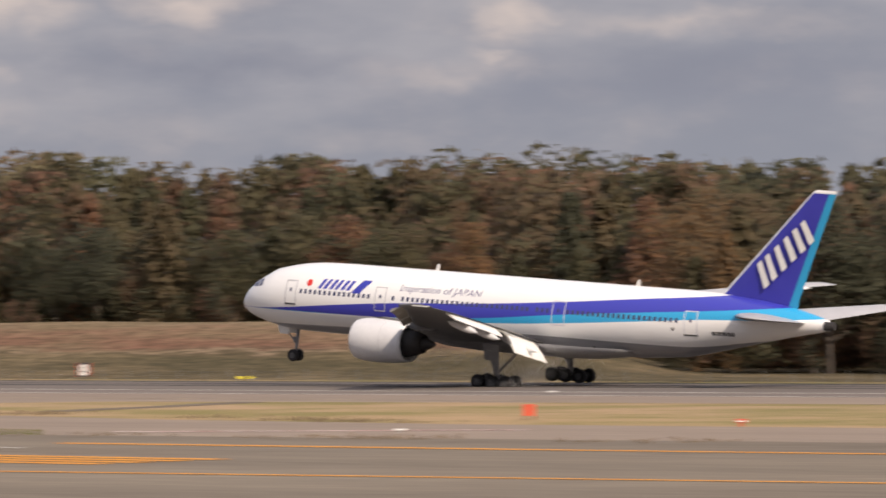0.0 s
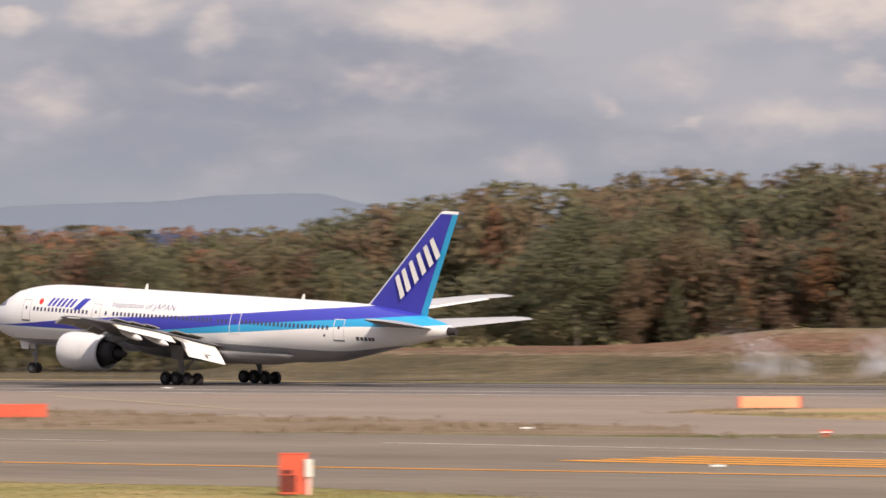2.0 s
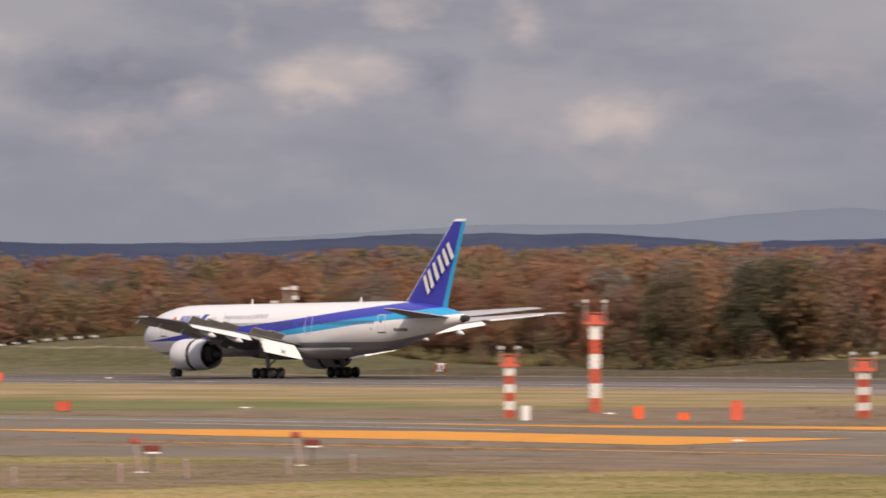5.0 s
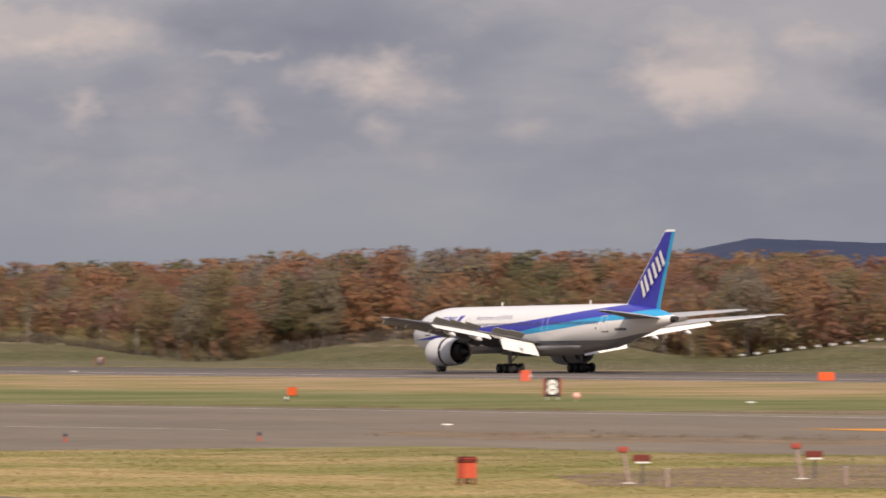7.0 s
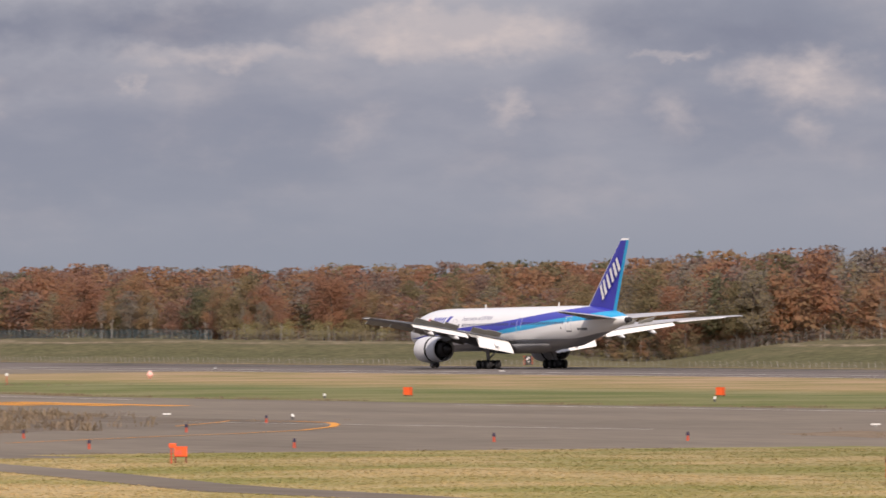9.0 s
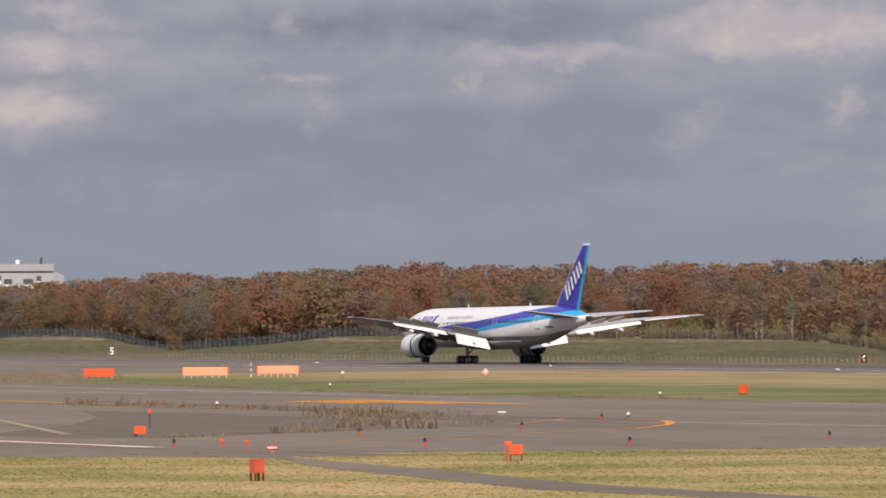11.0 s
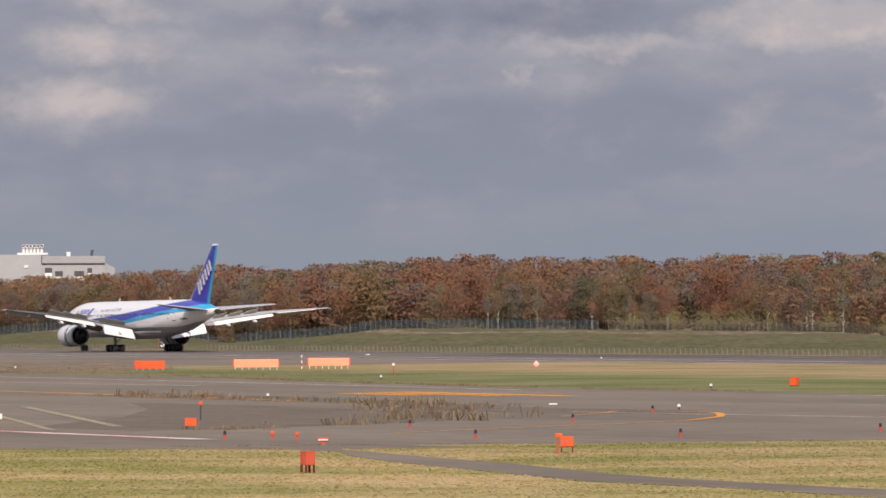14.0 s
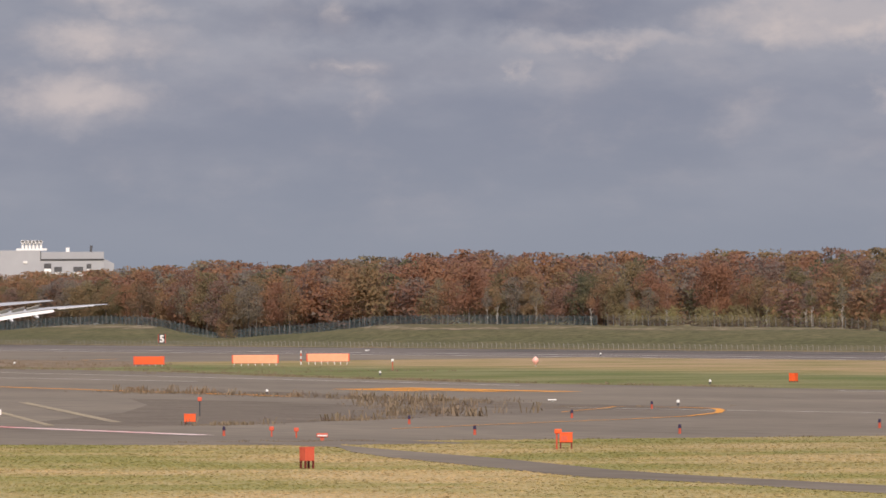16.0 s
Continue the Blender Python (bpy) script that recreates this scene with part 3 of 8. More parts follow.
def curve_at(points, x):
    """Straight-line interpolation through (x, value) points in rising x."""
    xs, ys = zip(*points)
    return float(np.interp(x, xs, ys))

def face_camera(x, y):
    """The turn about z of a thing at (x, y) whose front (-y) looks back to the spectators at the origin."""
    return math.degrees(math.atan2(-x, y))


# ---- ground, runway, pavements ----
def sheet(name, material, corners, z, kind="structure", label="", thick=0.0):
    """A flat paved or painted area with corners (x, y), as a thin slab."""
    bm = bmesh.new()
    vs = [bm.verts.new((x, y, z)) for x, y in corners]
    f = bm.faces.new(vs)
    thick = thick or (z if z < 0.04 else 0.0)
    f.normal_update()
    if f.normal.z < 0:
        f.normal_flip()
    if thick:
        r = bmesh.ops.extrude_face_region(bm, geom=[f])
        bmesh.ops.translate(bm, vec=(0, 0, -thick), verts=[v for v in r["geom"] if isinstance(v, bmesh.types.BMVert)])
        bmesh.ops.recalc_face_normals(bm, faces=bm.faces)
    bmesh.ops.triangulate(bm, faces=bm.faces)
    ob = part(name, bm, material)
    return tagged(ob, label, "ground", kind=kind)

# outlines (x, y) of the pavement and of what lies in the near grass
TAXIWAY = [(-1500, 120), (-700, 165), (-445, 188), (-431, 204), (-429, 229), (-432, 250), (-429, 266), (-400, 266), (-372, 274), (-340, 268), (-254, 268), (-230, 259), (300, 240), (300, 378), (-420, 372), (-560, 366), (-640, 361), (-730, 362), (-800, 373), (-860, 387), (-930, 392), (-1500, 402)]
DIRT_STRIP = [(-312, 224), (-322, 245), (-326, 259), (-326, 290), (-355, 297), (-369, 285), (-361, 266), (-365, 254), (-362, 241), (-352, 226), (-330, 214)]
GRASS_ISLAND = [(-432, 268), (-400, 266), (-372, 273), (-361, 266), (-365, 254), (-362, 241), (-352, 226), (-340, 214), (-440, 214)]
SERVICE_ROAD = [(-444, 206), (-431, 204.6), (-415, 200.5), (-402, 197.5), (-390, 194.8), (-375, 190.6), (-360.5, 186.5), (-350, 184.4), (-338, 183), (-326, 181.5), (-300, 178.5), (-300, 172.5),
                (-319, 175.2), (-331, 177.2), (-340, 177.8), (-348, 178.2), (-358, 181), (-367, 183.5), (-382, 187.5), (-396.5, 191.3), (-412, 196.5), (-424, 201.5), (-436, 202)]

WEED_STRIP = [(-322, 376), (-331, 385), (-345, 401), (-377, 411), (-415, 424), (-459, 446), (-492, 459), (-510, 440), (-530, 405), (-560, 369), (-480, 371), (-420, 373.5), (-385, 374), (-350, 375)]

def build_ground():
    bm = bmesh.new()
    xs = [-4900, -2600, -1900] + list(range(-1800, 300, 50)) + [900, 2500, 4900]
    ys = [-1500, -300, 0, 60, 120, 160, 200, 240, 280, 320, 372, 420, 470, 520, 600, 700, 900, 1500, 3000, 4900]
    grid = [[bm.verts.new((x, y, 0)) for x in xs] for y in ys]
    for a, b in zip(grid, grid[1:]):
        for i in range(len(xs) - 1):
            bm.faces.new((a[i], a[i + 1], b[i + 1], b[i]))
    tagged(part("ground", bm, GRASS), "flat airfield of mown straw-coloured and green autumn grass", "ground", kind="structure")

    tagged(sheet("runway", RUNWAY, [(-3000, 520), (700, 520), (700, 590), (-3000, 590)], 0.03, thick=0.03),
           "long grey asphalt runway with dark tyre marks", "runway")
    sheet("runway_rubber", RUBBER_STREAK, [(-3000, 584.5), (700, 584.5), (700, 589.3), (-3000, 589.3)], 0.036, label="dark strip along the far runway edge")
    for y0, y1 in ((562.0, 565.5), (573.0, 576.0)):
        sheet("tyre_marks", RUBBER_STREAK, [(-1150, y0), (-250, y0), (-250, y1), (-1150, y1)], 0.036, label="dark rubber streaks in the touchdown zone")
    sheet("runway_edge_line", WHITE_LINE, [(-3000, 538.0), (700, 538.0), (700, 538.9), (-3000, 538.9)], 0.036, label="faded white runway edge line")
    sheet("runway_edge_line", WHITE_LINE, [(-3000, 521.0), (700, 521.0), (700, 521.8), (-3000, 521.8)], 0.036, label="faded white runway shoulder line")

    # the parallel taxiway and the wide apron-side pavement in front of it
    tagged(sheet("taxiway", ASPHALT, TAXIWAY, 0.02, thick=0.02), "wide worn grey asphalt taxiway", "taxiway")
    # connecting pavement between taxiway and runway at the touchdown end
    tagged(sheet("connecting_taxiway", CONCRETE, [(300, 492), (-345, 491), (-384, 484), (-397, 462), (-387, 449), (-358, 431), (-329, 419), (-300, 412), (-200, 409), (300, 405), (300, 374), (-318, 373), (-331, 385), (-345, 401),
                                                  (-377, 411), (-415, 424), (-459, 446), (-492, 459), (-541, 481), (-590, 503), (-660, 521), (300, 521)], 0.024),
           "pale paved link between the taxiway and the runway", "taxiway")
    tagged(sheet("dirt_strip", GRAVEL, [(-357, 444), (-363, 464), (-371, 485), (-374, 485), (-366, 464), (-360, 444)], 0.03),
           "narrow dark track across the grass", "dirt")
    tagged(sheet("exit_taxiway", ASPHALT, [(-993, 447), (-1040, 446), (-1100, 455), (-1180, 470), (-1700, 482), (-1700, 521), (-1012, 521), (-1001, 492)], 0.024),
           "grey exit pavement joining the runway", "taxiway")
    tagged(sheet("dirt_strip", DIRT, [(-918, 400), (-935, 418), (-993, 446), (-1040, 445), (-1100, 454), (-1180, 469), (-1500, 477), (-1500, 408), (-1000, 402)], 0.022),
           "brown weedy dirt between the taxiway and the exit", "dirt")
    # old gravel and service road in the near grass
    tagged(sheet("dirt_strip", DIRT, DIRT_STRIP, 0.03),
           "bare gravel strip in the grass", "dirt")
    tagged(sheet("grass_island", GRASS, GRASS_ISLAND, 0.032),
           "patch of yellow-green grass beside the taxiway", "grass")
    tagged(sheet("service_road", ASPHALT, SERVICE_ROAD, 0.034),
           "narrow dark asphalt service road through the grass", "road")
    # weedy islands inside the taxiway
    tagged(sheet("dirt_island", GRAVEL, [(-690, 303), (-675, 314), (-640, 308), (-587, 296), (-560, 297), (-549, 293), (-545, 287), (-556, 280), (-590, 286), (-620, 296)], 0.026),
           "weedy gravel island between taxiway lanes", "dirt")
    tagged(sheet("dirt_island", GRAVEL, [(-610, 284), (-560, 276), (-529, 261), (-519, 250), (-506, 235), (-501, 223), (-520, 223), (-560, 248), (-600, 268), (-640, 284)], 0.026),
           "weedy gravel island between taxiway lanes", "dirt")
    tagged(sheet("dirt_island", DIRT, [(-360, 303), (-372, 312), (-412, 304), (-445, 297), (-470, 302), (-485, 300), (-476, 289), (-445, 283), (-360, 296)], 0.026),
           "strip of gravel and dry weeds along the taxiway", "dirt")
    tagged(sheet("dirt_island", DIRT, WEED_STRIP, 0.028),
           "strip of dirt and dry weeds beside the taxiway", "dirt")

    def line(x0, y0, x1, y1, w, m, label, bend=0.0):
        """A painted stripe, w metres wide across the runway's direction."""
        sheet("painted_line", m, [(x0, y0 - w / 2), (x1, y1 - w / 2), (x1, y1 + w / 2), (x0, y0 + w / 2)], 0.045, label=label)
    yl, wl = "orange-yellow painted taxiway line", "thin faded white painted line"
    line(-420, 301, 300, 290, 1.3, YELLOW, yl)
    sheet("painted_line", YELLOW, [(-469, 358), (-440, 355), (-425, 358.5), (-405, 360), (-380, 360.4), (-400, 366), (-425, 369), (-441, 363)], 0.045, label="tapered orange-yellow painted taxiway stripe")
    line(-285, 353.5, -250, 349.6, 2.0, YELLOW, yl)
    line(-250, 349.6, -120, 341, 1.7, YELLOW, yl)
    line(-415, 353, -345, 347, 0.7, WHITE_LINE, wl)
    line(-325, 350, -278, 342, 0.7, WHITE_LINE, wl)
    for k in range(4):
        y = 328.4 - 3.55 * k
        line(-283.2 + 0.4 * k, y, -250.3 + 0.3 * k, y - 4.9, 2.1, YELLOW, "orange-yellow hatching on the taxiway")
    sheet("painted_line", YELLOW, [(-472, 323), (-452, 320.5), (-434, 317.7), (-408, 316.5), (-382, 313.5), (-391, 336.5), (-408, 334.5), (-437, 338), (-457, 334)], 0.045, label="broad orange-yellow painted taxiway stripe")
    line(-486, 350, -437, 345, 0.8, WHITE_LINE, wl)
    line(-900, 373, -789, 362, 0.7, WHITE_LINE, wl)
    line(-789, 362, -700, 352, 0.7, WHITE_LINE, wl)
    line(-640, 354, -420, 361, 0.7, WHITE_LINE, wl)
    line(-850, 346, -760, 345, 0.8, WHITE_LINE, wl)
    for x0, y0, x1, y1 in ((-693, 335.5, -652, 332.8), (-690, 331.4, -658, 329.0), (-688, 327.4, -667, 325.2)):
        line(x0, y0, x1, y1, 3.0, YELLOW, "orange-yellow hatching on the taxiway")
    line(-735, 311, -640, 300, 1.2, YELLOW, yl)
    line(-621, 266, -518, 229, 0.9, FADED_YELLOW, "faded yellow painted line")
    line(-586, 248, -508, 219.6, 0.7, FADED_YELLOW, "faded yellow painted line")
    line(-525, 216, -466, 212, 1.6, PINK_LINE, "worn red and white painted edge line")
    line(-304, 382, -284, 397, 1.6, PINK_LINE, "worn red and white painted edge line")
    line(-1045, 462, -1028, 449, 1.2, YELLOW, yl)
    sheet("painted_line", FADED_YELLOW, [(-503, 500), (-470, 476.7), (-431, 448.5), (-431, 447), (-470, 475.2), (-503, 498.5)], 0.045, label="faded yellow lead-on line")
    sheet("painted_line", FADED_YELLOW, [(-440, 507), (-425, 497), (-350, 495.4), (-350, 496.2), (-425, 498), (-440, 508)], 0.045, label="faded yellow lead-on line")
    # the yellow line round the tip of the island
    bm = bmesh.new()
    prev = None
    way = [(-480, 232, 0.4), (-499, 254, 0.4), (-505, 262, 0.45), (-515, 272.5, 0.5), (-529, 282.5, 0.6), (-540, 288.6, 0.7), (-548, 292.4, 0.75), (-556, 293.6, 0.6), (-563, 291.5, 0.4), (-556, 287, 0.35), (-540, 275, 0.3)]
    for (xa, ya, w), (xb, yb, _) in zip(way, way[1:] + [(-524, 262, 0)]):
        d = Vector((xb - xa, yb - ya, 0)).normalized()
        nx, ny = -d.y * w, d.x * w
        cur = [bm.verts.new((xa + k * nx, ya + k * ny, 0.046)) for k in (-0.5, 0.5)]
        if prev:
            bm.faces.new((prev[0], prev[1], cur[1], cur[0]))
        prev = cur
    for f in bm.faces:
        f.normal_update()
        if f.normal.z < 0:
            f.normal_flip()
    tagged(part("painted_line", bm, YELLOW), "orange-yellow painted taxiway line", "ground", kind="structure")
    line(-560, 286, -500, 293, 0.5, WHITE_LINE, wl)

CREST = [(-1900, 1.2), (-1560, 1.3), (-1522, 1.8), (-1500, 2.6), (-1484, 3.1), (-1460, 3.3), (-1446, 3.15), (-1438, 2.8), (-1430, 2.0), (-1422, 1.1), (-1412, 0.2), (-1406, 0.3), (-1399, 0.9), (-1390, 1.25),
         (-1369, 1.85), (-1354, 2.5), (-1342, 3.2), (-1328, 3.5), (-1280, 3.5), (-1240, 3.35), (-1200, 3.2), (-1165, 3.05), (-1150, 2.5), (-1136, 1.6), (-1123, 0.5), (-1115, 0.0), (-1101, 0.0), (-1092, 0.5),
         (-1079, 1.75), (-1067, 2.6), (-1052, 3.4), (-1031, 3.8), (-1012, 3.7), (-994, 3.2), (-984, 2.65), (-975, 1.6), (-966, 0.5),
         (-935, 2.6), (-922, 3.4), (-908, 4.1), (-890, 4.6), (-870, 4.75), (-858, 4.45), (-853, 2.6), (-846, 1.8), (-824, 0.7), (-784, 0.0), (-770, 0.9), (-740, 1.8), (-712, 2.7), (-693, 2.4), (-678, 0.8), (-671, 0.0),
         (-629, 0.0), (-623, 0.7), (-619, 1.4), (-614, 2.05), (-610, 2.4), (-602, 2.8), (-585, 3.0), (-572, 3.15), (-558, 3.4), (-549, 4.4), (-541, 4.9), (-513, 5.1), (-470, 5.2), (-461, 4.1), (-455, 2.9), (-448, 0.8), (-441, 0.0), (200, 0.0)]

def crest(x):
    return curve_at(CREST, x)

def terrain(x, y):
    """Height of the ground, with the grassy embankments behind the runway."""
    if y < 600:
        return 0.0
    s = min(1.0, (y - 600) / 43.0)
    s = s * s * (3 - 2 * s)
    c = crest(x * 645.0 / y) * s
    fall = 1.7 * min(1.0, max(0.0, (y - 648) / 70.0))      # the ground sinks again behind the crest
    return max(0.0, c - fall + min(c, 1.0) * 0.14 * noise.noise(Vector((x * 0.09, y * 0.08, 3.0))))

def build_embankment():
    bm = bmesh.new()
    ys = [599, 601, 604, 608, 611, 614, 618, 622, 626, 630, 634, 638, 642, 646, 652, 660, 670, 685, 700, 730, 780]
    xs = [-2000 + 4 * i for i in range(451)]
    grid = [[bm.verts.new((x, y, terrain(x, y) + (0.05 if y > 600 else -0.1))) for x in xs] for y in ys]
    for a, b in zip(grid, grid[1:]):
        for i in range(len(xs) - 1):
            bm.faces.new((a[i], a[i + 1], b[i + 1], b[i]))
    for f in bm.faces:
        f.material_index = 1 if f.calc_center_median().x < -804 else 0
    ob = part("embankment", bm, BERM, smooth=True)
    ob.data.materials.append(BERM_GREEN)
    tagged(ob, "low grassy embankments of tan and green autumn grass behind the runway", "embankment", kind="structure")

def ridge(name, dist, tops, material, label, depth):
    """A far chain of hills: (azimuth in degrees, height) points, at one distance."""
    bm = bmesh.new()
    prev = None
    a0, a1 = tops[0][0], tops[-1][0]
    n = int((a1 - a0) / 0.08)
    for i in range(n + 1):
        a = a0 + (a1 - a0) * i / n
        h = curve_at(tops, a) + 0.8 * noise.noise(Vector((a * 3.0, 0, dist))) + 0.45 * noise.noise(Vector((a * 16.0, 0, dist)))
        col = []
        for k in range(5):
            rr = dist + depth * (-1.0 + 0.25 * k)
            z = h * math.sin(math.pi / 2 * k / 4)
            col.append(bm.verts.new((-rr * math.sin(radians(a)), rr * math.cos(radians(a)), z - (0.5 if k == 0 else 0))))
        col.append(bm.verts.new((-(dist + depth) * math.sin(radians(a)), (dist + depth) * math.cos(radians(a)), 0)))
        if prev:
            for k in range(5):
                bm.faces.new((prev[k], col[k], col[k + 1], prev[k + 1]))
        prev = col
    tagged(part(name, bm, material, smooth=True), label, "hills", kind="structure")

build_ground()
build_embankment()
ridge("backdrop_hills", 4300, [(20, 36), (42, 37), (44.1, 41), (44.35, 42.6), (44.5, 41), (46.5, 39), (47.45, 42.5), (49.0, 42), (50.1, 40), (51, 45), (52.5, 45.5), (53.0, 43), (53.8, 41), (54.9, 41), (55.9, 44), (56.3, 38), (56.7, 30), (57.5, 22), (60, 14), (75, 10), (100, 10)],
      HILL, "dark wooded hills, hazy blue, far behind the forest", 300)
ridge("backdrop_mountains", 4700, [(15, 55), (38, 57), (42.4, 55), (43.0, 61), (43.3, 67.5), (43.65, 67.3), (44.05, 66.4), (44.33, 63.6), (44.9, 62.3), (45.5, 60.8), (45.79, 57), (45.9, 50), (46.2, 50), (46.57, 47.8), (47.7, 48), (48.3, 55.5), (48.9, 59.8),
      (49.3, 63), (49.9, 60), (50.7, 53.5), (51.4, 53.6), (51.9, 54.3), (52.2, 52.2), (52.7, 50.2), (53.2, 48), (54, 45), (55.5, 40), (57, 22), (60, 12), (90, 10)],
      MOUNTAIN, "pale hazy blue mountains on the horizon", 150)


# ---- woods ----
TOPS = [(-1900, 14.0), (-1746, 14.2), (-1680, 15.0), (-1622, 16.9), (-1590, 15.6), (-1540, 16.9), (-1500, 17.9), (-1440, 17.0), (-1346, 17.4), (-1280, 17.3), (-1200, 19.2), (-1170, 18.2),
        (-1111, 17.8), (-1063, 17.0), (-1030, 16.0), (-960, 17.0), (-870, 16.7), (-820, 16.4), (-805, 18.0), (-785, 18.2), (-775, 17.0), (-755, 17.6), (-712, 17.0), (-700, 17.6), (-690, 19.2),
        (-678, 20.9), (-664, 21.9), (-640, 23.3), (-600, 24.2), (-574, 22.6), (-549, 23.9), (-522, 23.7), (-497, 22.8), (-300, 23.0)]

def wood_top(x, y, share):
    """Height of the tree tops at (x, y), as a share of the skyline's rise over the eye's level."""
    h = curve_at(TOPS, x * 740.0 / y)
    return EYE + (h - EYE) * y / 740.0 * share

def crown_arrays(seed, kind, n):
    """Leaves of one crown of height 1 and width about 0.5: vertices (n*3, 3) of small triangles, and the way each faces."""
    rng = np.random.RandomState(seed)
    if kind == "conifer":
        tier = rng.randint(0, 9, n)
        h = np.clip(0.12 + tier / 9.0 * 0.86 + rng.normal(0, 0.022, n), 0.08, 1.0)
        a = rng.uniform(0, 2 * np.pi, n)
        arm = 0.75 + 0.35 * np.sin(a * 5 + tier * 1.7)
        r = ((1 - h) * 0.25 + 0.02) * arm * (0.35 + 0.65 * np.sqrt(rng.rand(n)))
        c = np.stack([r * np.cos(a), r * np.sin(a), h - r * 0.25], 1)
        face = np.stack([np.cos(a), np.sin(a), 0.8 + 0 * a], 1)
        size = 0.0075 + 0.008 * rng.rand(n)
    else:
        k = {"round": 24, "tall": 22, "bare": 20}[kind]
        mid, tall, fat = {"round": (0.56, 0.36, 0.21), "tall": (0.60, 0.34, 0.16), "bare": (0.62, 0.32, 0.18)}[kind]
        way = rng.normal(size=(k, 3))          # boughs end all over an egg-shaped crown
        way /= np.linalg.norm(way, axis=1)[:, None]
        way *= rng.uniform(0.7, 1.05, k)[:, None]
        main = way * (fat, fat, tall) + (0, 0, mid)
        main[0] = (0, 0, 0.86)
        mrad = rng.uniform(0.09, 0.135, k) * (1.15 - 0.35 * np.abs(main[:, 2] - 0.5))
        per = 5                                # each bough carries smaller heads of leaves
        dv = rng.normal(size=(k, per, 3))
        dv[..., 2] = dv[..., 2] * 0.9 + 0.2
        dv /= np.linalg.norm(dv, axis=2)[..., None]
        lob = (main[:, None, :] + dv * mrad[:, None, None] * 0.8).reshape(-1, 3)
        rad = np.repeat(mrad, per) * rng.uniform(0.5, 0.85, k * per)
        w = rng.choice(len(rad), n, p=rad ** 2 / (rad ** 2).sum())
        v = rng.normal(size=(n, 3))
        v[:, 2] = np.where(rng.rand(n) < 0.72, np.abs(v[:, 2]), v[:, 2]) - 0.1
        v /= np.linalg.norm(v, axis=1)[:, None]
        c = lob[w] + v * rad[w][:, None] * (0.4 + 0.75 * rng.rand(n) ** 0.7)[:, None]
        c[:, 2] = np.clip(c[:, 2], 0.08, 1.0)
        out = c - np.array([0, 0, 0.5])
        out /= np.linalg.norm(out, axis=1)[:, None] + 1e-6
        face = v * 0.75 + out * 0.45 + np.array([0, 0, 0.15])
        size = (0.0064 + 0.0078 * rng.rand(n)) * (0.7 if kind == "bare" else 1.0)
    size = size * min(2.3, max(1.0, 0.95 * math.sqrt(5400.0 / n)))
    face = face + rng.normal(0, 0.18, (n, 3))
    face /= np.linalg.norm(face, axis=1)[:, None]
    nrm = face + rng.normal(0, 0.5, (n, 3))
    nrm /= np.linalg.norm(nrm, axis=1)[:, None]
    tt = np.cross(nrm, rng.normal(size=(n, 3)))
    tt /= np.linalg.norm(tt, axis=1)[:, None]
    b = np.cross(nrm, tt)
    s = size[:, None]
    asp = (0.7 + 0.6 * rng.rand(n))[:, None]
    q = np.stack([c - tt * s * asp - b * s * 0.6, c + tt * s * asp - b * s * 0.6, c + b * s * 1.2], 1)
    return q.reshape(-1, 3), np.repeat(face, 3, axis=0)

def quads_mesh(name, verts, material, shade=None, face=None, sides=4):
    """Many small loose faces, of four or three corners each, as one mesh."""
    me = bpy.data.meshes.new(name)
    nq = len(verts) // sides
    me.vertices.add(len(verts))
    me.vertices.foreach_set("co", np.ascontiguousarray(verts, dtype=np.float32).ravel())
    me.loops.add(nq * sides)
    me.loops.foreach_set("vertex_index", np.arange(nq * sides, dtype=np.int32))
    me.polygons.add(nq)
    me.polygons.foreach_set("loop_start", np.arange(0, nq * sides, sides, dtype=np.int32))
    if shade is not None:
        at = me.attributes.new("tree_shade", "FLOAT", "POINT")
        at.data.foreach_set("value", np.ascontiguousarray(shade, dtype=np.float32))
    if face is not None:
        at = me.attributes.new("leaf_way", "FLOAT_VECTOR", "POINT")
        at.data.foreach_set("vector", np.ascontiguousarray(face, dtype=np.float32).ravel())
    me.materials.append(material)
    me.update(calc_edges=True)
    me.validate()
    return me

def trunk_mesh(seed, kind):
    """A tapered trunk with limbs, for a tree of height 1."""
    rng = random.Random(seed)
    bm = bmesh.new()
    x = y = 0.0
    pts = [(0, 0, -0.02)]
    for i in range(1, 6):
        x, y = x + rng.uniform(-0.012, 0.012), y + rng.uniform(-0.012, 0.012)
        pts.append((x, y, 0.18 * i))
    for i in range(5):
        tube(bm, pts[i], pts[i + 1], 0.014 * (1 - 0.17 * i), 0.014 * (1 - 0.17 * (i + 1)), 6)
    for k in range(9 if kind != "conifer" else 5):
        i = rng.randrange(1, 5)
        a, r = rng.uniform(0, 6.28), rng.uniform(0.10, 0.22)
        p = Vector(pts[i])
        e = p + Vector((r * math.cos(a), r * math.sin(a), rng.uniform(0.08, 0.2)))
        tube(bm, p, e, 0.006, 0.002, 4)
    me = bpy.data.meshes.new("trunk")
    bm.to_mesh(me)
    bm.free()
    me.materials.append(BARK)
    return me

KINDS = ["round", "tall", "bare", "round", "conifer", "tall", "conifer", "bare", "round"]

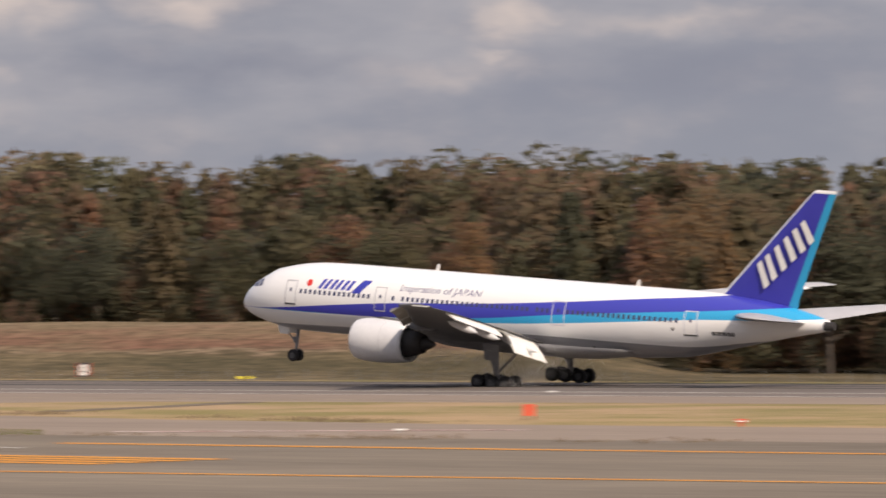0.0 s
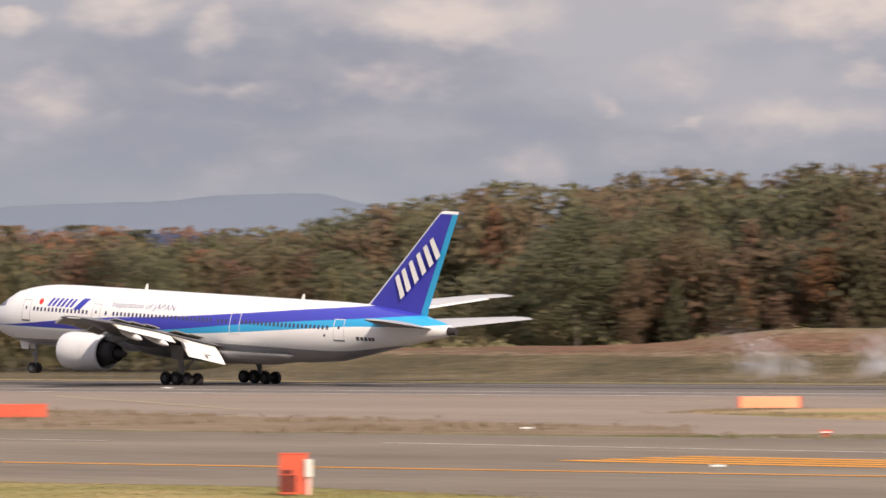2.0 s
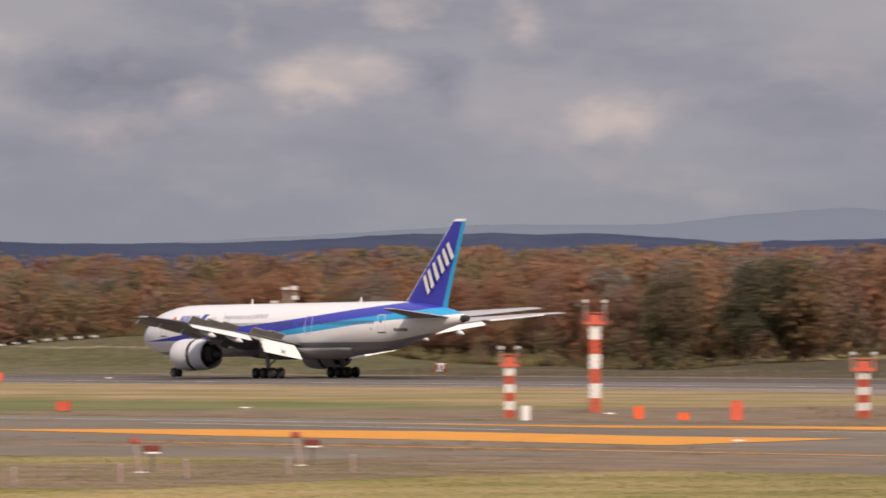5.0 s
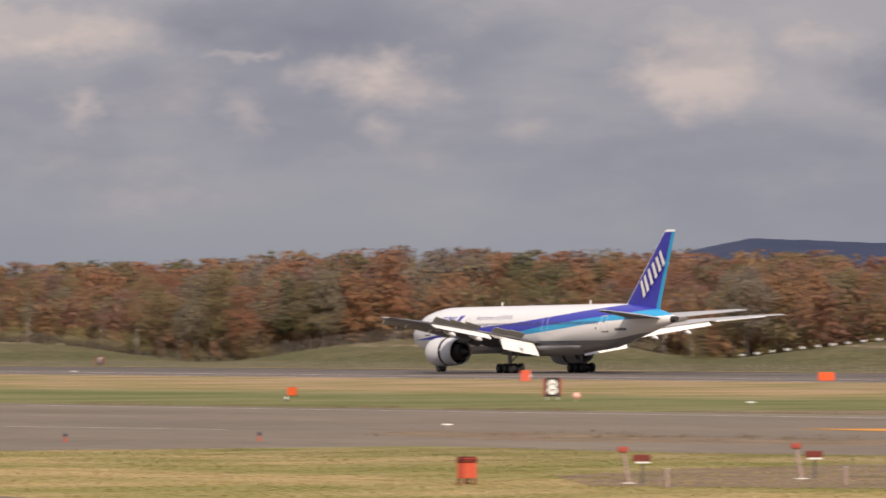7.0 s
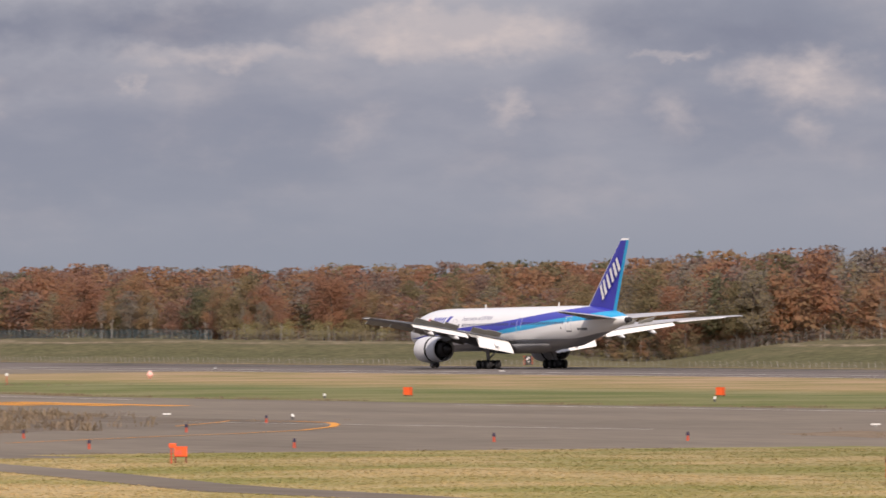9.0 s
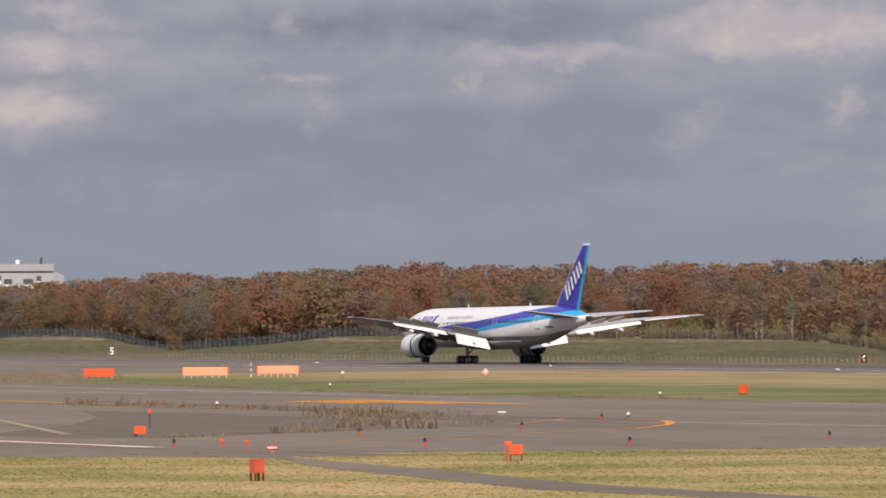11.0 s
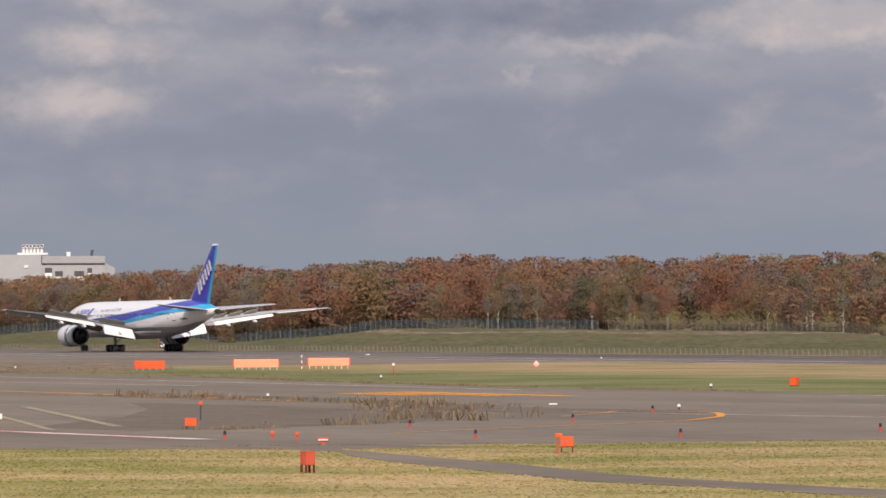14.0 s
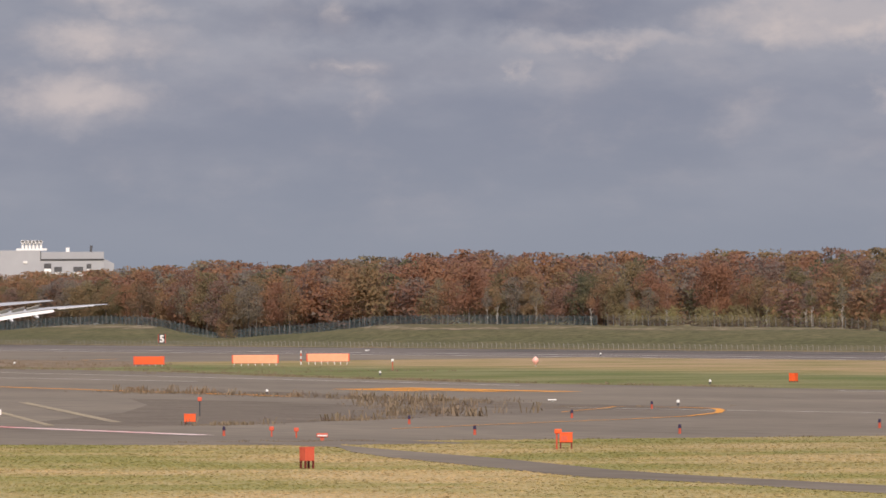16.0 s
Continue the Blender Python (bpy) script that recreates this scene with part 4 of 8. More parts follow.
def build_trees():
    rng = random.Random(7)
    N_LEAF = {"round": 4400, "tall": 3800, "bare": 2900, "conifer": 3600}
    crowns = {}
    trunks = [trunk_mesh(40 + i, k) for i, k in enumerate(KINDS)]
    raw = [crown_arrays(100 + i, k, N_LEAF[k]) for i, k in enumerate(KINDS)]
    light = [crown_arrays(200 + i, k, 1100) for i, k in enumerate(KINDS)]
    tops = []                                 # behind the front rows only the upper half is kept
    for q, qf in light:
        keep = np.repeat(q.reshape(-1, 3, 3)[:, :, 2].mean(1) > 0.58, 3)
        tops.append((q[keep], qf[keep]))
    for i in range(len(KINDS)):
        crowns[i, "autumn"] = quads_mesh("crown", raw[i][0], LEAF_AUTUMN, None, raw[i][1], 3)
        crowns[i, "olive"] = quads_mesh("crown", raw[i][0], LEAF_OLIVE, None, raw[i][1], 3)
        crowns[i, "green"] = quads_mesh("crown", raw[i][0], LEAF_GREEN, None, raw[i][1], 3)

    def species(x, front):
        if -725 < x < -600 and rng.random() < 0.75:
            return rng.choice([0, 3, 8, 1, 4]), "olive"
        if x < -900 and rng.random() < 0.07:
            return rng.choice([0, 3, 8, 5]), "olive"
        if x > -690:
            return rng.choice([0, 3, 4, 6, 4, 6, 8, 1, 4]), "green"
        if x > -800:
            return rng.choice([0, 3, 8, 5, 2, 4]), rng.choice(["green", "green", "autumn"])
        return rng.choice([0, 1, 3, 5, 8, 0, 3, 2, 7]), "autumn"

    words = {"autumn": "broadleaf tree in rust and orange autumn leaf at the forest edge", "green": "dark olive-green tree at the forest edge behind the embankment", "olive": "lighter olive-green broadleaf tree at the forest edge"}
    # the forest edge: one tree after another
    x = -385.0
    count = 0
    while x > -1690 and count < 296:
        depth = 654 if crest(x * 645 / 650) < 0.9 else 690
        y = depth + rng.uniform(-3, 8)
        i, leaf = species(x, True)
        base = terrain(x, y)
        h = (wood_top(x, y, rng.choice([rng.uniform(0.15, 0.5), rng.uniform(0.4, 0.8)])) - base)
        t = thing("tree", x, y, base - 0.05, rng.uniform(0, 360))
        wide = rng.uniform(0.85, 1.25) * (1.0 if KINDS[i] != "conifer" else 1.2)
        t.scale = (h * wide, h * wide, h)
        tagged(t, words[leaf], "tree", "trees of the forest edge")
        for nm, me in (("trunk", trunks[i]), ("crown", crowns[i, leaf])):
            o = new(nm, me)
            o.parent = t
        count += 1
        x -= rng.uniform(3.4, 5.4) * (1.0 if x > -900 else 1.05)

    # slim pale birches before the autumn woods
    slim = crown_arrays(320, "bare", 1500)
    keep = np.repeat(slim[0].reshape(-1, 3, 3)[:, :, 2].mean(1) > 0.5, 3)
    slim_crown = quads_mesh("crown", slim[0][keep], LEAF_AUTUMN, None, slim[1][keep], 3)
    slim_trunk = trunk_mesh(61, "tall").copy()
    slim_trunk.materials.clear()
    slim_trunk.materials.append(BIRCH)
    rb = random.Random(3)
    for x in [-1012 - 13.5 * i + rb.uniform(-6, 6) for i in range(27)]:
        y = 676 + rb.uniform(-3, 4)
        base = terrain(x, y)
        h = (wood_top(x, y, rb.uniform(0.0, 0.45)) - base)
        t = thing("birch", x, y, base - 0.05, rb.uniform(0, 360))
        t.scale = (h * 0.48, h * 0.48, h)
        tagged(t, "slim birch with a pale trunk and thin rusty leaves", "tree", "birches before the woods")
        for nm, me in (("trunk", slim_trunk), ("crown", slim_crown)):
            o = new(nm, me)
            o.parent = t

    # the woods behind
    for leaf, m in (("autumn", WOODS_AUTUMN), ("green", WOODS_GREEN), ("olive", WOODS_OLIVE)):
        vs, sh, fc = [], [], []
        rng.seed(77)                           # the same trees for every kind of leaf, so that each place is filled once
        rr = random.Random(21)
        for row, (dy, lo, hi) in enumerate(((11, 0.35, 0.80), (23, 0.55, 0.92), (38, 0.80, 0.98), (53, 0.91, 1.03), (68, 0.95, 1.05))):
            x = -395.0 + rr.uniform(0, 4)
            while x > (-1900 if row < 4 else -1080):
                depth = 654 if crest(x * 645 / 650) < 0.9 else 690
                y = (depth if row < 2 else 688) + dy + rr.uniform(-5, 5)
                i, lf = species(x, False)
                share, wide, a, tint = rr.uniform(lo, hi), rr.uniform(0.85, 1.25), rr.uniform(0, 6.28), rr.uniform(-0.05, 0.65)
                if lf == leaf:
                    base = terrain(x, y)
                    h = wood_top(x, y, share) - base
                    wide *= h
                    c, s = math.cos(a), math.sin(a)
                    q, qf = (light if row < 2 else tops)[i]
                    p = np.stack([(q[:, 0] * c - q[:, 1] * s) * wide + x, (q[:, 0] * s + q[:, 1] * c) * wide + y, q[:, 2] * h + base], 1)
                    vs.append(p)
                    fc.append(np.stack([qf[:, 0] * c - qf[:, 1] * s, qf[:, 0] * s + qf[:, 1] * c, qf[:, 2]], 1))
                    g = 0.5 + 0.5 * noise.noise(Vector((x * 0.012, y * 0.012, 0.3)))
                    sh.append(np.full(len(p), min(1.0, max(0.0, 0.45 * g + tint))))
                x -= rr.uniform(4.2, 6.4)
        me = quads_mesh("woods", np.concatenate(vs), m, np.concatenate(sh), np.concatenate(fc), 3)
        tagged(new("woods", me), {"autumn": "dense mixed autumn woods of orange, rust and brown crowns", "green": "dense dark green and olive woods", "olive": "lighter olive-green crowns inside the woods"}[leaf], "forest", kind="stuff")

    # the shaded understorey that closes the woods below the crowns
    rr = random.Random(6)
    under = {"green": ([], [], []), "olive": ([], [], []), "autumn": ([], [], [])}
    q, qf = crown_arrays(401, "round", 340)
    for dy in (14, 44, 60, 30, 76, 90, 105, -4):
        x = -395.0
        while x > -1900:
            if dy in (30, 76) and not -1260 < x < -940:   # a thicker stand behind the gap in the embankment
                x -= 3.0
                continue
            if (dy < 0 and x < -720 and crest(x * 645 / 650) > 0.9) or (dy > 100 and x < -780):
                x -= 3.0
                continue
            y = (654 if crest(x * 645 / 650) < 0.9 or dy > 20 else 690) + dy + rr.uniform(-4, 4)
            base = terrain(x, y)
            h = (wood_top(x, y, 0.66) - base) * rr.uniform(0.65, 1.0) if dy < 90 else (wood_top(x, y, 0.93) - base) * rr.uniform(0.92, 1.02)
            h *= rr.uniform(0.3, 0.55) if dy < 0 else 1.0
            w = h * rr.uniform(1.0, 1.5)
            vs, sh, fc = under["autumn" if x < -790 else "olive" if -725 < x < -600 else "green"]
            fc.append(qf)
            vs.append(np.stack([q[:, 0] * w + x, q[:, 1] * w + y, (q[:, 2] - 0.12) * h + base], 1))
            sh.append(np.full(len(q), rr.choice([rr.uniform(0.0, 0.25), rr.uniform(0.3, 0.5), rr.uniform(0.62, 0.8)])))
            x -= rr.uniform(2.8, 4.4) if dy < 50 or x > -1080 else rr.uniform(4.5, 7.0)
    for leaf, m in (("green", WOODS_GREEN), ("olive", WOODS_OLIVE), ("autumn", WOODS_AUTUMN)):
        vs, sh, fc = under[leaf]
        tagged(new("understorey", quads_mesh("understorey", np.concatenate(vs), m, np.concatenate(sh), np.concatenate(fc), 3)), {"green": "shaded dark green bushes under the forest trees", "olive": "olive and brown bushes under the forest trees", "autumn": "brown and grey bushes under the autumn trees"}[leaf], "bushes", kind="stuff")

    # shrubs and undergrowth at the foot of the trees
    vs, sh, fc = [], [], []
    rr = random.Random(5)
    q, qf = crown_arrays(400, "bare", 330)
    x = -385.0
    while x > -1750:
        d0 = 649 if crest(x * 645 / 650) < 0.9 else 676
        y = d0 + rr.uniform(-4, 12)
        if x > -640 or -1440 < x < -1395:     # here the dark woods stand right behind the bank
            x -= 3.0
            continue
        big = -1312 < x < -1185
        h = rr.uniform(3.2, 5.0) if big else rr.uniform(0.8, 1.2 + 2.4 * rr.random()) * (0.4 if x < -1312 else 1.0)
        base = terrain(x, y)
        w = h * rr.uniform(1.2, 2.2)
        fc.append(qf)
        vs.append(np.stack([q[:, 0] * w + x, q[:, 1] * w + y, (q[:, 2] - 0.1) * h + base], 1))
        sh.append(np.full(len(q), rr.uniform(0.45, 0.85) if big else rr.uniform(0.15, 1.0)))
        x -= rr.uniform(1.1, 2.3)
    for i in range(150):                      # scrub on the open ground beside the end of the bank
        x, y = rr.uniform(-862, -770), rr.uniform(628, 660)
        h = rr.uniform(0.9, 2.3) * (1.0 if x < -800 else 0.7)
        w = h * rr.uniform(1.2, 2.2)
        fc.append(qf)
        vs.append(np.stack([q[:, 0] * w + x, q[:, 1] * w + y, (q[:, 2] - 0.12) * h + terrain(x, y)], 1))
        sh.append(np.full(len(q), rr.uniform(0.0, 1.0)))
    tagged(new("shrubs", quads_mesh("shrubs", np.concatenate(vs), SHRUB_LEAF, np.concatenate(sh), np.concatenate(fc), 3)), "olive and brown undergrowth along the forest edge", "shrubs", kind="stuff")

build_trees()

def build_weeds():
    """Dry weeds along pavement edges and on the gravel islands."""
    rr = random.Random(9)
    vs = []
    def tuft(x, y, h):
        for k in range(9):
            a = rr.uniform(0, 6.28)
            lean = rr.uniform(0.1, 0.6) * h
            w = 0.012 + 0.03 * h
            dx, dy = math.cos(a), math.sin(a)
            ox, oy, top = rr.gauss(0, 0.3), rr.gauss(0, 0.3), h * rr.uniform(0.4, 1)
            vs.extend([(x + ox - dy * w, y + oy + dx * w, 0.0), (x + ox + dy * w, y + oy - dx * w, 0.0),
                       (x + ox + dx * lean + dy * w * 1.4, y + oy + dy * lean - dx * w * 1.4, top),
                       (x + ox + dx * lean - dy * w * 1.4, y + oy + dy * lean + dx * w * 1.4, top)])
    def belt(n, a, b, spread, h0, h1, clump=0.5):
        for i in range(n):
            u = rr.random()
            x, y = a[0] + (b[0] - a[0]) * u, a[1] + (b[1] - a[1]) * u
            if noise.noise(Vector((x * 0.25, y * 0.25, 1.0))) < -0.12 + clump * 0.4:
                continue
            tuft(x + rr.uniform(-1, 1), y + rr.gauss(0, spread * 1.4), h0 + (h1 * 0.8 - h0) * rr.random() ** 2)
    for a, b in ((( -420, 374), (-560, 368)), ((-560, 368), (-640, 363)), ((-640, 363), (-730, 364)), ((-730, 364), (-800, 375)), ((-800, 375), (-860, 389)), ((-860, 389), (-930, 394)), ((-930, 394), (-1100, 396))):
        belt(520, a, b, 0.9, 0.08, 0.35)
    belt(900, (-690, 304), (-587, 294), 1.6, 0.1, 0.4)
    belt(260, (-690, 306), (-587, 295), 0.9, 0.3, 1.0)
    belt(420, (-616, 296), (-523, 257), 1.8, 0.1, 0.4)
    belt(150, (-612, 297), (-523, 258), 2.5, 0.5, 1.2)
    belt(260, (-523, 255), (-500, 228), 0.8, 0.1, 0.35)
    belt(60, (-523, 254), (-500, 229), 1.0, 0.3, 0.9)
    belt(160, (-590, 290), (-546, 286), 3.0, 0.1, 0.3)
    belt(800, (-480, 297), (-362, 303), 3.0, 0.08, 0.35)
    belt(900, (-470, 403), (-345, 380), 4.0, 0.1, 0.5)
    belt(1300, (-505, 425), (-345, 388), 7.0, 0.1, 0.55)
    belt(700, (-480, 450), (-336, 393), 1.6, 0.1, 0.45)
    belt(700, (-391, 451), (-300, 413), 1.6, 0.08, 0.4)
    belt(300, (-395, 470), (-387, 450), 2.0, 0.08, 0.35)
    belt(500, (-345, 376), (-250, 371), 2.0, 0.1, 0.4)
    belt(600, (-960, 404), (-840, 398), 8.0, 0.1, 0.4)
    belt(1100, (-1160, 450), (-935, 412), 6.0, 0.1, 0.5)
    belt(500, (-365, 285), (-325, 235), 5.0, 0.08, 0.3)
    belt(300, (-369, 285), (-355, 297), 2.0, 0.1, 0.35)
    belt(1200, (-1700, 592.5), (-350, 592.5), 0.8, 0.1, 0.4)
    belt(400, (-447, 190), (-430, 262), 1.0, 0.06, 0.2)
    belt(500, (-430, 266), (-230, 262), 1.5, 0.06, 0.2)
    # low brush in clumps on the gravel islands and at the pavement edges
    bq, bf, bs = [], [], []
    shapes = [crown_arrays(500 + k, "bare", 130) for k in range(4)]
    def brush(count, a, b, spread, h0, h1):
        u, clump = rr.random(), 0.0
        for i in range(count):
            if rr.random() < 0.22:
                u = rr.random()
            v = min(1.0, max(0.0, u + rr.gauss(0, 0.02)))
            x, y = a[0] + (b[0] - a[0]) * v + rr.gauss(0, 0.6), a[1] + (b[1] - a[1]) * v + rr.gauss(0, spread)
            h = (h0 + (h1 - h0) * rr.random() ** 2) * 0.62
            q, f = shapes[rr.randrange(4)]
            w = h * rr.uniform(0.9, 1.9)
            bq.append(np.stack([q[:, 0] * w + x, q[:, 1] * w + y, (q[:, 2] - 0.22) * h * 1.25], 1))
            bf.append(f)
            bs.append(np.full(len(q), rr.random()))
    brush(240, (-690, 305), (-587, 295), 1.3, 0.25, 1.0)
    brush(190, (-614, 297), (-523, 258), 2.2, 0.3, 1.3)
    brush(60, (-523, 254), (-500, 229), 1.0, 0.25, 0.8)
    brush(16, (-556, 289), (-548, 290), 0.8, 0.2, 0.6)
    brush(60, (-480, 297), (-362, 303), 1.2, 0.25, 0.8)
    brush(60, (-470, 403), (-345, 380), 3.0, 0.3, 1.0)
    brush(130, (-505, 425), (-345, 386), 6.0, 0.25, 0.9)
    brush(45, (-391, 451), (-300, 413), 1.2, 0.2, 0.7)
    brush(30, (-345, 376), (-250, 371), 1.0, 0.25, 0.7)
    for a, b in (((-420, 374), (-560, 368)), ((-560, 368), (-640, 363)), ((-640, 363), (-730, 364)), ((-730, 364), (-800, 375)), ((-800, 375), (-930, 394))):
        brush(46, a, b, 0.7, 0.2, 0.7)
    brush(90, (-1160, 440), (-950, 412), 4.0, 0.3, 0.9)
    brush(110, (-366, 288), (-325, 232), 4.0, 0.12, 0.4)
    tagged(new("brush", quads_mesh("brush", np.concatenate(bq), BRUSH_TWIG, np.concatenate(bs), np.concatenate(bf), 3)), "low brown and olive brush on the gravel islands", "brush", kind="stuff")
    me = quads_mesh("weeds", np.array(vs), DRY_WEED)
    tagged(new("weeds", me), "dry brown weeds along pavement edges and gravel islands", "weeds", kind="stuff")

build_weeds()

def inside(x, y, corners):
    """Which of the points (x, y) lie inside a polygon."""
    hit = np.zeros(len(x), bool)
    for (xa, ya), (xb, yb) in zip(corners, corners[1:] + corners[:1]):
        if ya != yb:
            hit ^= ((ya > y) != (yb > y)) & (x < (xb - xa) * (y - ya) / (yb - ya) + xa)
    return hit

def build_tufts():
    """The uneven sward of the near grass, blade clump by blade clump."""
    rng = np.random.RandomState(12)
    n = 330000
    a = np.radians(rng.uniform(39.0, 68.0, n))
    d = np.sqrt(rng.uniform(338.0 ** 2, 500.0 ** 2, n))
    x, y = -d * np.sin(a), d * np.cos(a)
    paved = inside(x, y, TAXIWAY) & ~inside(x, y, GRASS_ISLAND)
    paved |= inside(x, y, SERVICE_ROAD) | (inside(x, y, DIRT_STRIP) & (rng.rand(n) < 0.6))
    thick = np.array([noise.noise(Vector((px * 0.3, py * 0.12, 5.0))) for px, py in zip(x, y)])
    keep = ~paved
    x, y, thick = x[keep], y[keep], thick[keep]
    n = len(x)
    h = (0.016 + 0.034 * rng.rand(n) ** 3) * (1.0 + 0.8 * thick)
    w = 0.05 + 0.12 * rng.rand(n)
    turn = rng.uniform(0, np.pi, n)
    cx, cy = np.cos(turn) * w, np.sin(turn) * w
    lean = rng.normal(0, 0.05, (2, n))
    z0 = np.full(n, 0.03)
    q = np.stack([np.stack([x - cx, y - cy, z0], 1), np.stack([x + cx, y + cy, z0], 1), np.stack([x + lean[0], y + lean[1], z0 + h], 1)], 1)
    me = quads_mesh("grass", q.reshape(-1, 3), TUFTS, sides=3)
    tagged(new("grass", me), "uneven straw-coloured and green mown grass beside the taxiway", "grass", kind="stuff")

build_tufts()


# ---- the airliner ----
# Its own space: x aft from the main gear, y to the far side, z up from the ground; stations below are metres from the nose.
NOSE = -31.77
TOP = [(0.3, 4.95), (0.4, 5.3), (0.7, 5.85), (1.2, 6.42), (2.0, 7.06), (3.0, 7.62), (4.2, 8.25), (5.6, 8.58), (7.2, 8.86), (9, 9.02), (12, 9.08), (48, 9.06), (52, 8.98), (56, 8.62), (59, 8.15), (61.5, 7.55), (62.6, 7.2)]
BOT = [(0.3, 4.9), (0.4, 4.62), (0.7, 4.32), (1.2, 4.04), (2.0, 3.74), (3.0, 3.46), (4.2, 3.2), (5.7, 3.0), (7.5, 2.9), (10, 2.86), (40, 2.86), (44, 2.98), (48.3, 3.35), (51, 3.95), (54, 4.65), (58.5, 5.7), (61.5, 6.3), (62.6, 6.55)]
WID = [(0.3, 0.03), (0.4, 0.5), (0.7, 0.92), (1.2, 1.36), (2.0, 1.82), (3.0, 2.22), (4.2, 2.55), (5.6, 2.78), (7.2, 2.95), (9, 3.05), (11, 3.1), (44, 3.1), (48, 2.95), (52, 2.5), (56, 1.85), (59, 1.2), (61.5, 0.55), (62.6, 0.28)]

def section(s):
    t, b, w = curve_at(TOP, s), curve_at(BOT, s), curve_at(WID, s)
    return (t + b) / 2, (t - b) / 2, w

def skin(s, z, side=-1, out=0.02):
    """The point on the fuselage skin at station s and height z."""
    c, h, w = section(s)
    u = max(-0.999, min(0.999, (z - c) / max(h, 0.01)))
    return Vector((NOSE + s, side * (w * math.sqrt(1 - u * u) + out), z))

def livery_material():
    """White over grey, with a dark blue and a light blue band that climb from the nose to the tail."""
    m, n, l, p = mat("airliner_paint", (0.8, 0.8, 0.8), 0.28, 0, 0.5)
    tc, sep = n("ShaderNodeTexCoord"), n("ShaderNodeSeparateXYZ")
    l(tc.outputs["Object"], sep.inputs["Vector"])
    st = n("ShaderNodeMapRange")            # station 0..64 as 0..1
    st.inputs["From Min"].default_value, st.inputs["From Max"].default_value = NOSE, NOSE + 64
    l(sep.outputs["X"], st.inputs["Value"])

    def edge(points):
        c = n("ShaderNodeFloatCurve")
        cv = c.mapping.curves[0]
        pts = [(s / 64, z / 10) for s, z in points]
        cv.points[0].location, cv.points[1].location = pts[0], pts[-1]
        for q in pts[1:-1]:
            cv.points.new(*q)
        for q in cv.points:
            q.handle_type = "AUTO_CLAMPED"
        c.mapping.update()
        l(st.outputs["Result"], c.inputs["Value"])
        k = n("ShaderNodeMath")
        k.operation = "MULTIPLY"
        k.inputs[1].default_value = 10.0
        l(c.outputs["Value"], k.inputs[0])
        g = n("ShaderNodeMath")
        g.operation = "GREATER_THAN"        # 1 above the edge
        l(sep.outputs["Z"], g.inputs[0])
        l(k.outputs["Value"], g.inputs[1])
        return g.outputs["Value"]
    upper = edge([(0, 4.78), (3.5, 4.85), (6.3, 5.06), (12.6, 5.68), (19.5, 6.26), (26, 6.62), (35.8, 7.38), (44.7, 8.2), (51, 8.76), (55, 9.2), (64, 9.9)])
    lower = edge([(0, 4.76), (3.5, 4.80), (6.4, 4.84), (15, 4.85), (20, 5.02), (28, 5.5), (35.8, 6.28), (44.7, 7.06), (51, 7.55), (55.9, 7.98), (60.6, 8.42), (64, 8.7)])
    light = edge([(0, 4.77), (15, 4.86), (20, 4.96), (29, 5.14), (35.8, 5.56), (44.7, 6.30), (51, 6.82), (55.9, 7.03), (60.6, 7.36), (64, 7.6)])
    belly = edge([(0, 3.4), (20, 3.9), (34, 4.4), (48, 4.35), (56, 5.2), (62, 5.9), (64, 6.0)])
    dirt = n("ShaderNodeTexNoise")
    mp = n("ShaderNodeMapping")
    mp.inputs["Scale"].default_value = (0.25, 1, 2.2)
    l(tc.outputs["Object"], mp.inputs["Vector"])
    l(mp.outputs["Vector"], dirt.inputs["Vector"])
    dirt.inputs["Scale"].default_value, dirt.inputs["Detail"].default_value = 1.2, 6
    wh = n("ShaderNodeMixRGB")
    wh.inputs["Color1"].default_value, wh.inputs["Color2"].default_value = (0.80, 0.80, 0.79, 1), (0.87, 0.87, 0.86, 1)
    # grey belly paint, darkened further for the shade under the fuselage
    l(dirt.outputs["Fac"], wh.inputs["Fac"])
    gr = n("ShaderNodeMixRGB")
    gr.inputs["Color1"].default_value, gr.inputs["Color2"].default_value = (0.22, 0.225, 0.245, 1), (0.31, 0.31, 0.33, 1)
    l(dirt.outputs["Fac"], gr.inputs["Fac"])

    def over(fac, a, b):
        k = n("ShaderNodeMixRGB")
        l(fac, k.inputs["Fac"])
        for sock, v in (("Color1", a), ("Color2", b)):
            if isinstance(v, tuple):
                k.inputs[sock].default_value = (*v, 1)
            else:
                l(v, k.inputs[sock])
        return k.outputs["Color"]
    c = over(belly, gr.outputs["Color"], wh.outputs["Color"])
    c = over(light, c, (0.020, 0.36, 0.66))
    c = over(lower, c, (0.045, 0.050, 0.42))
    c = over(upper, c, wh.outputs["Color"])
    l(c, p.inputs["Base Color"])
    p.inputs["Coat Weight"].default_value, p.inputs["Coat Roughness"].default_value = 0.25, 0.12
    return m

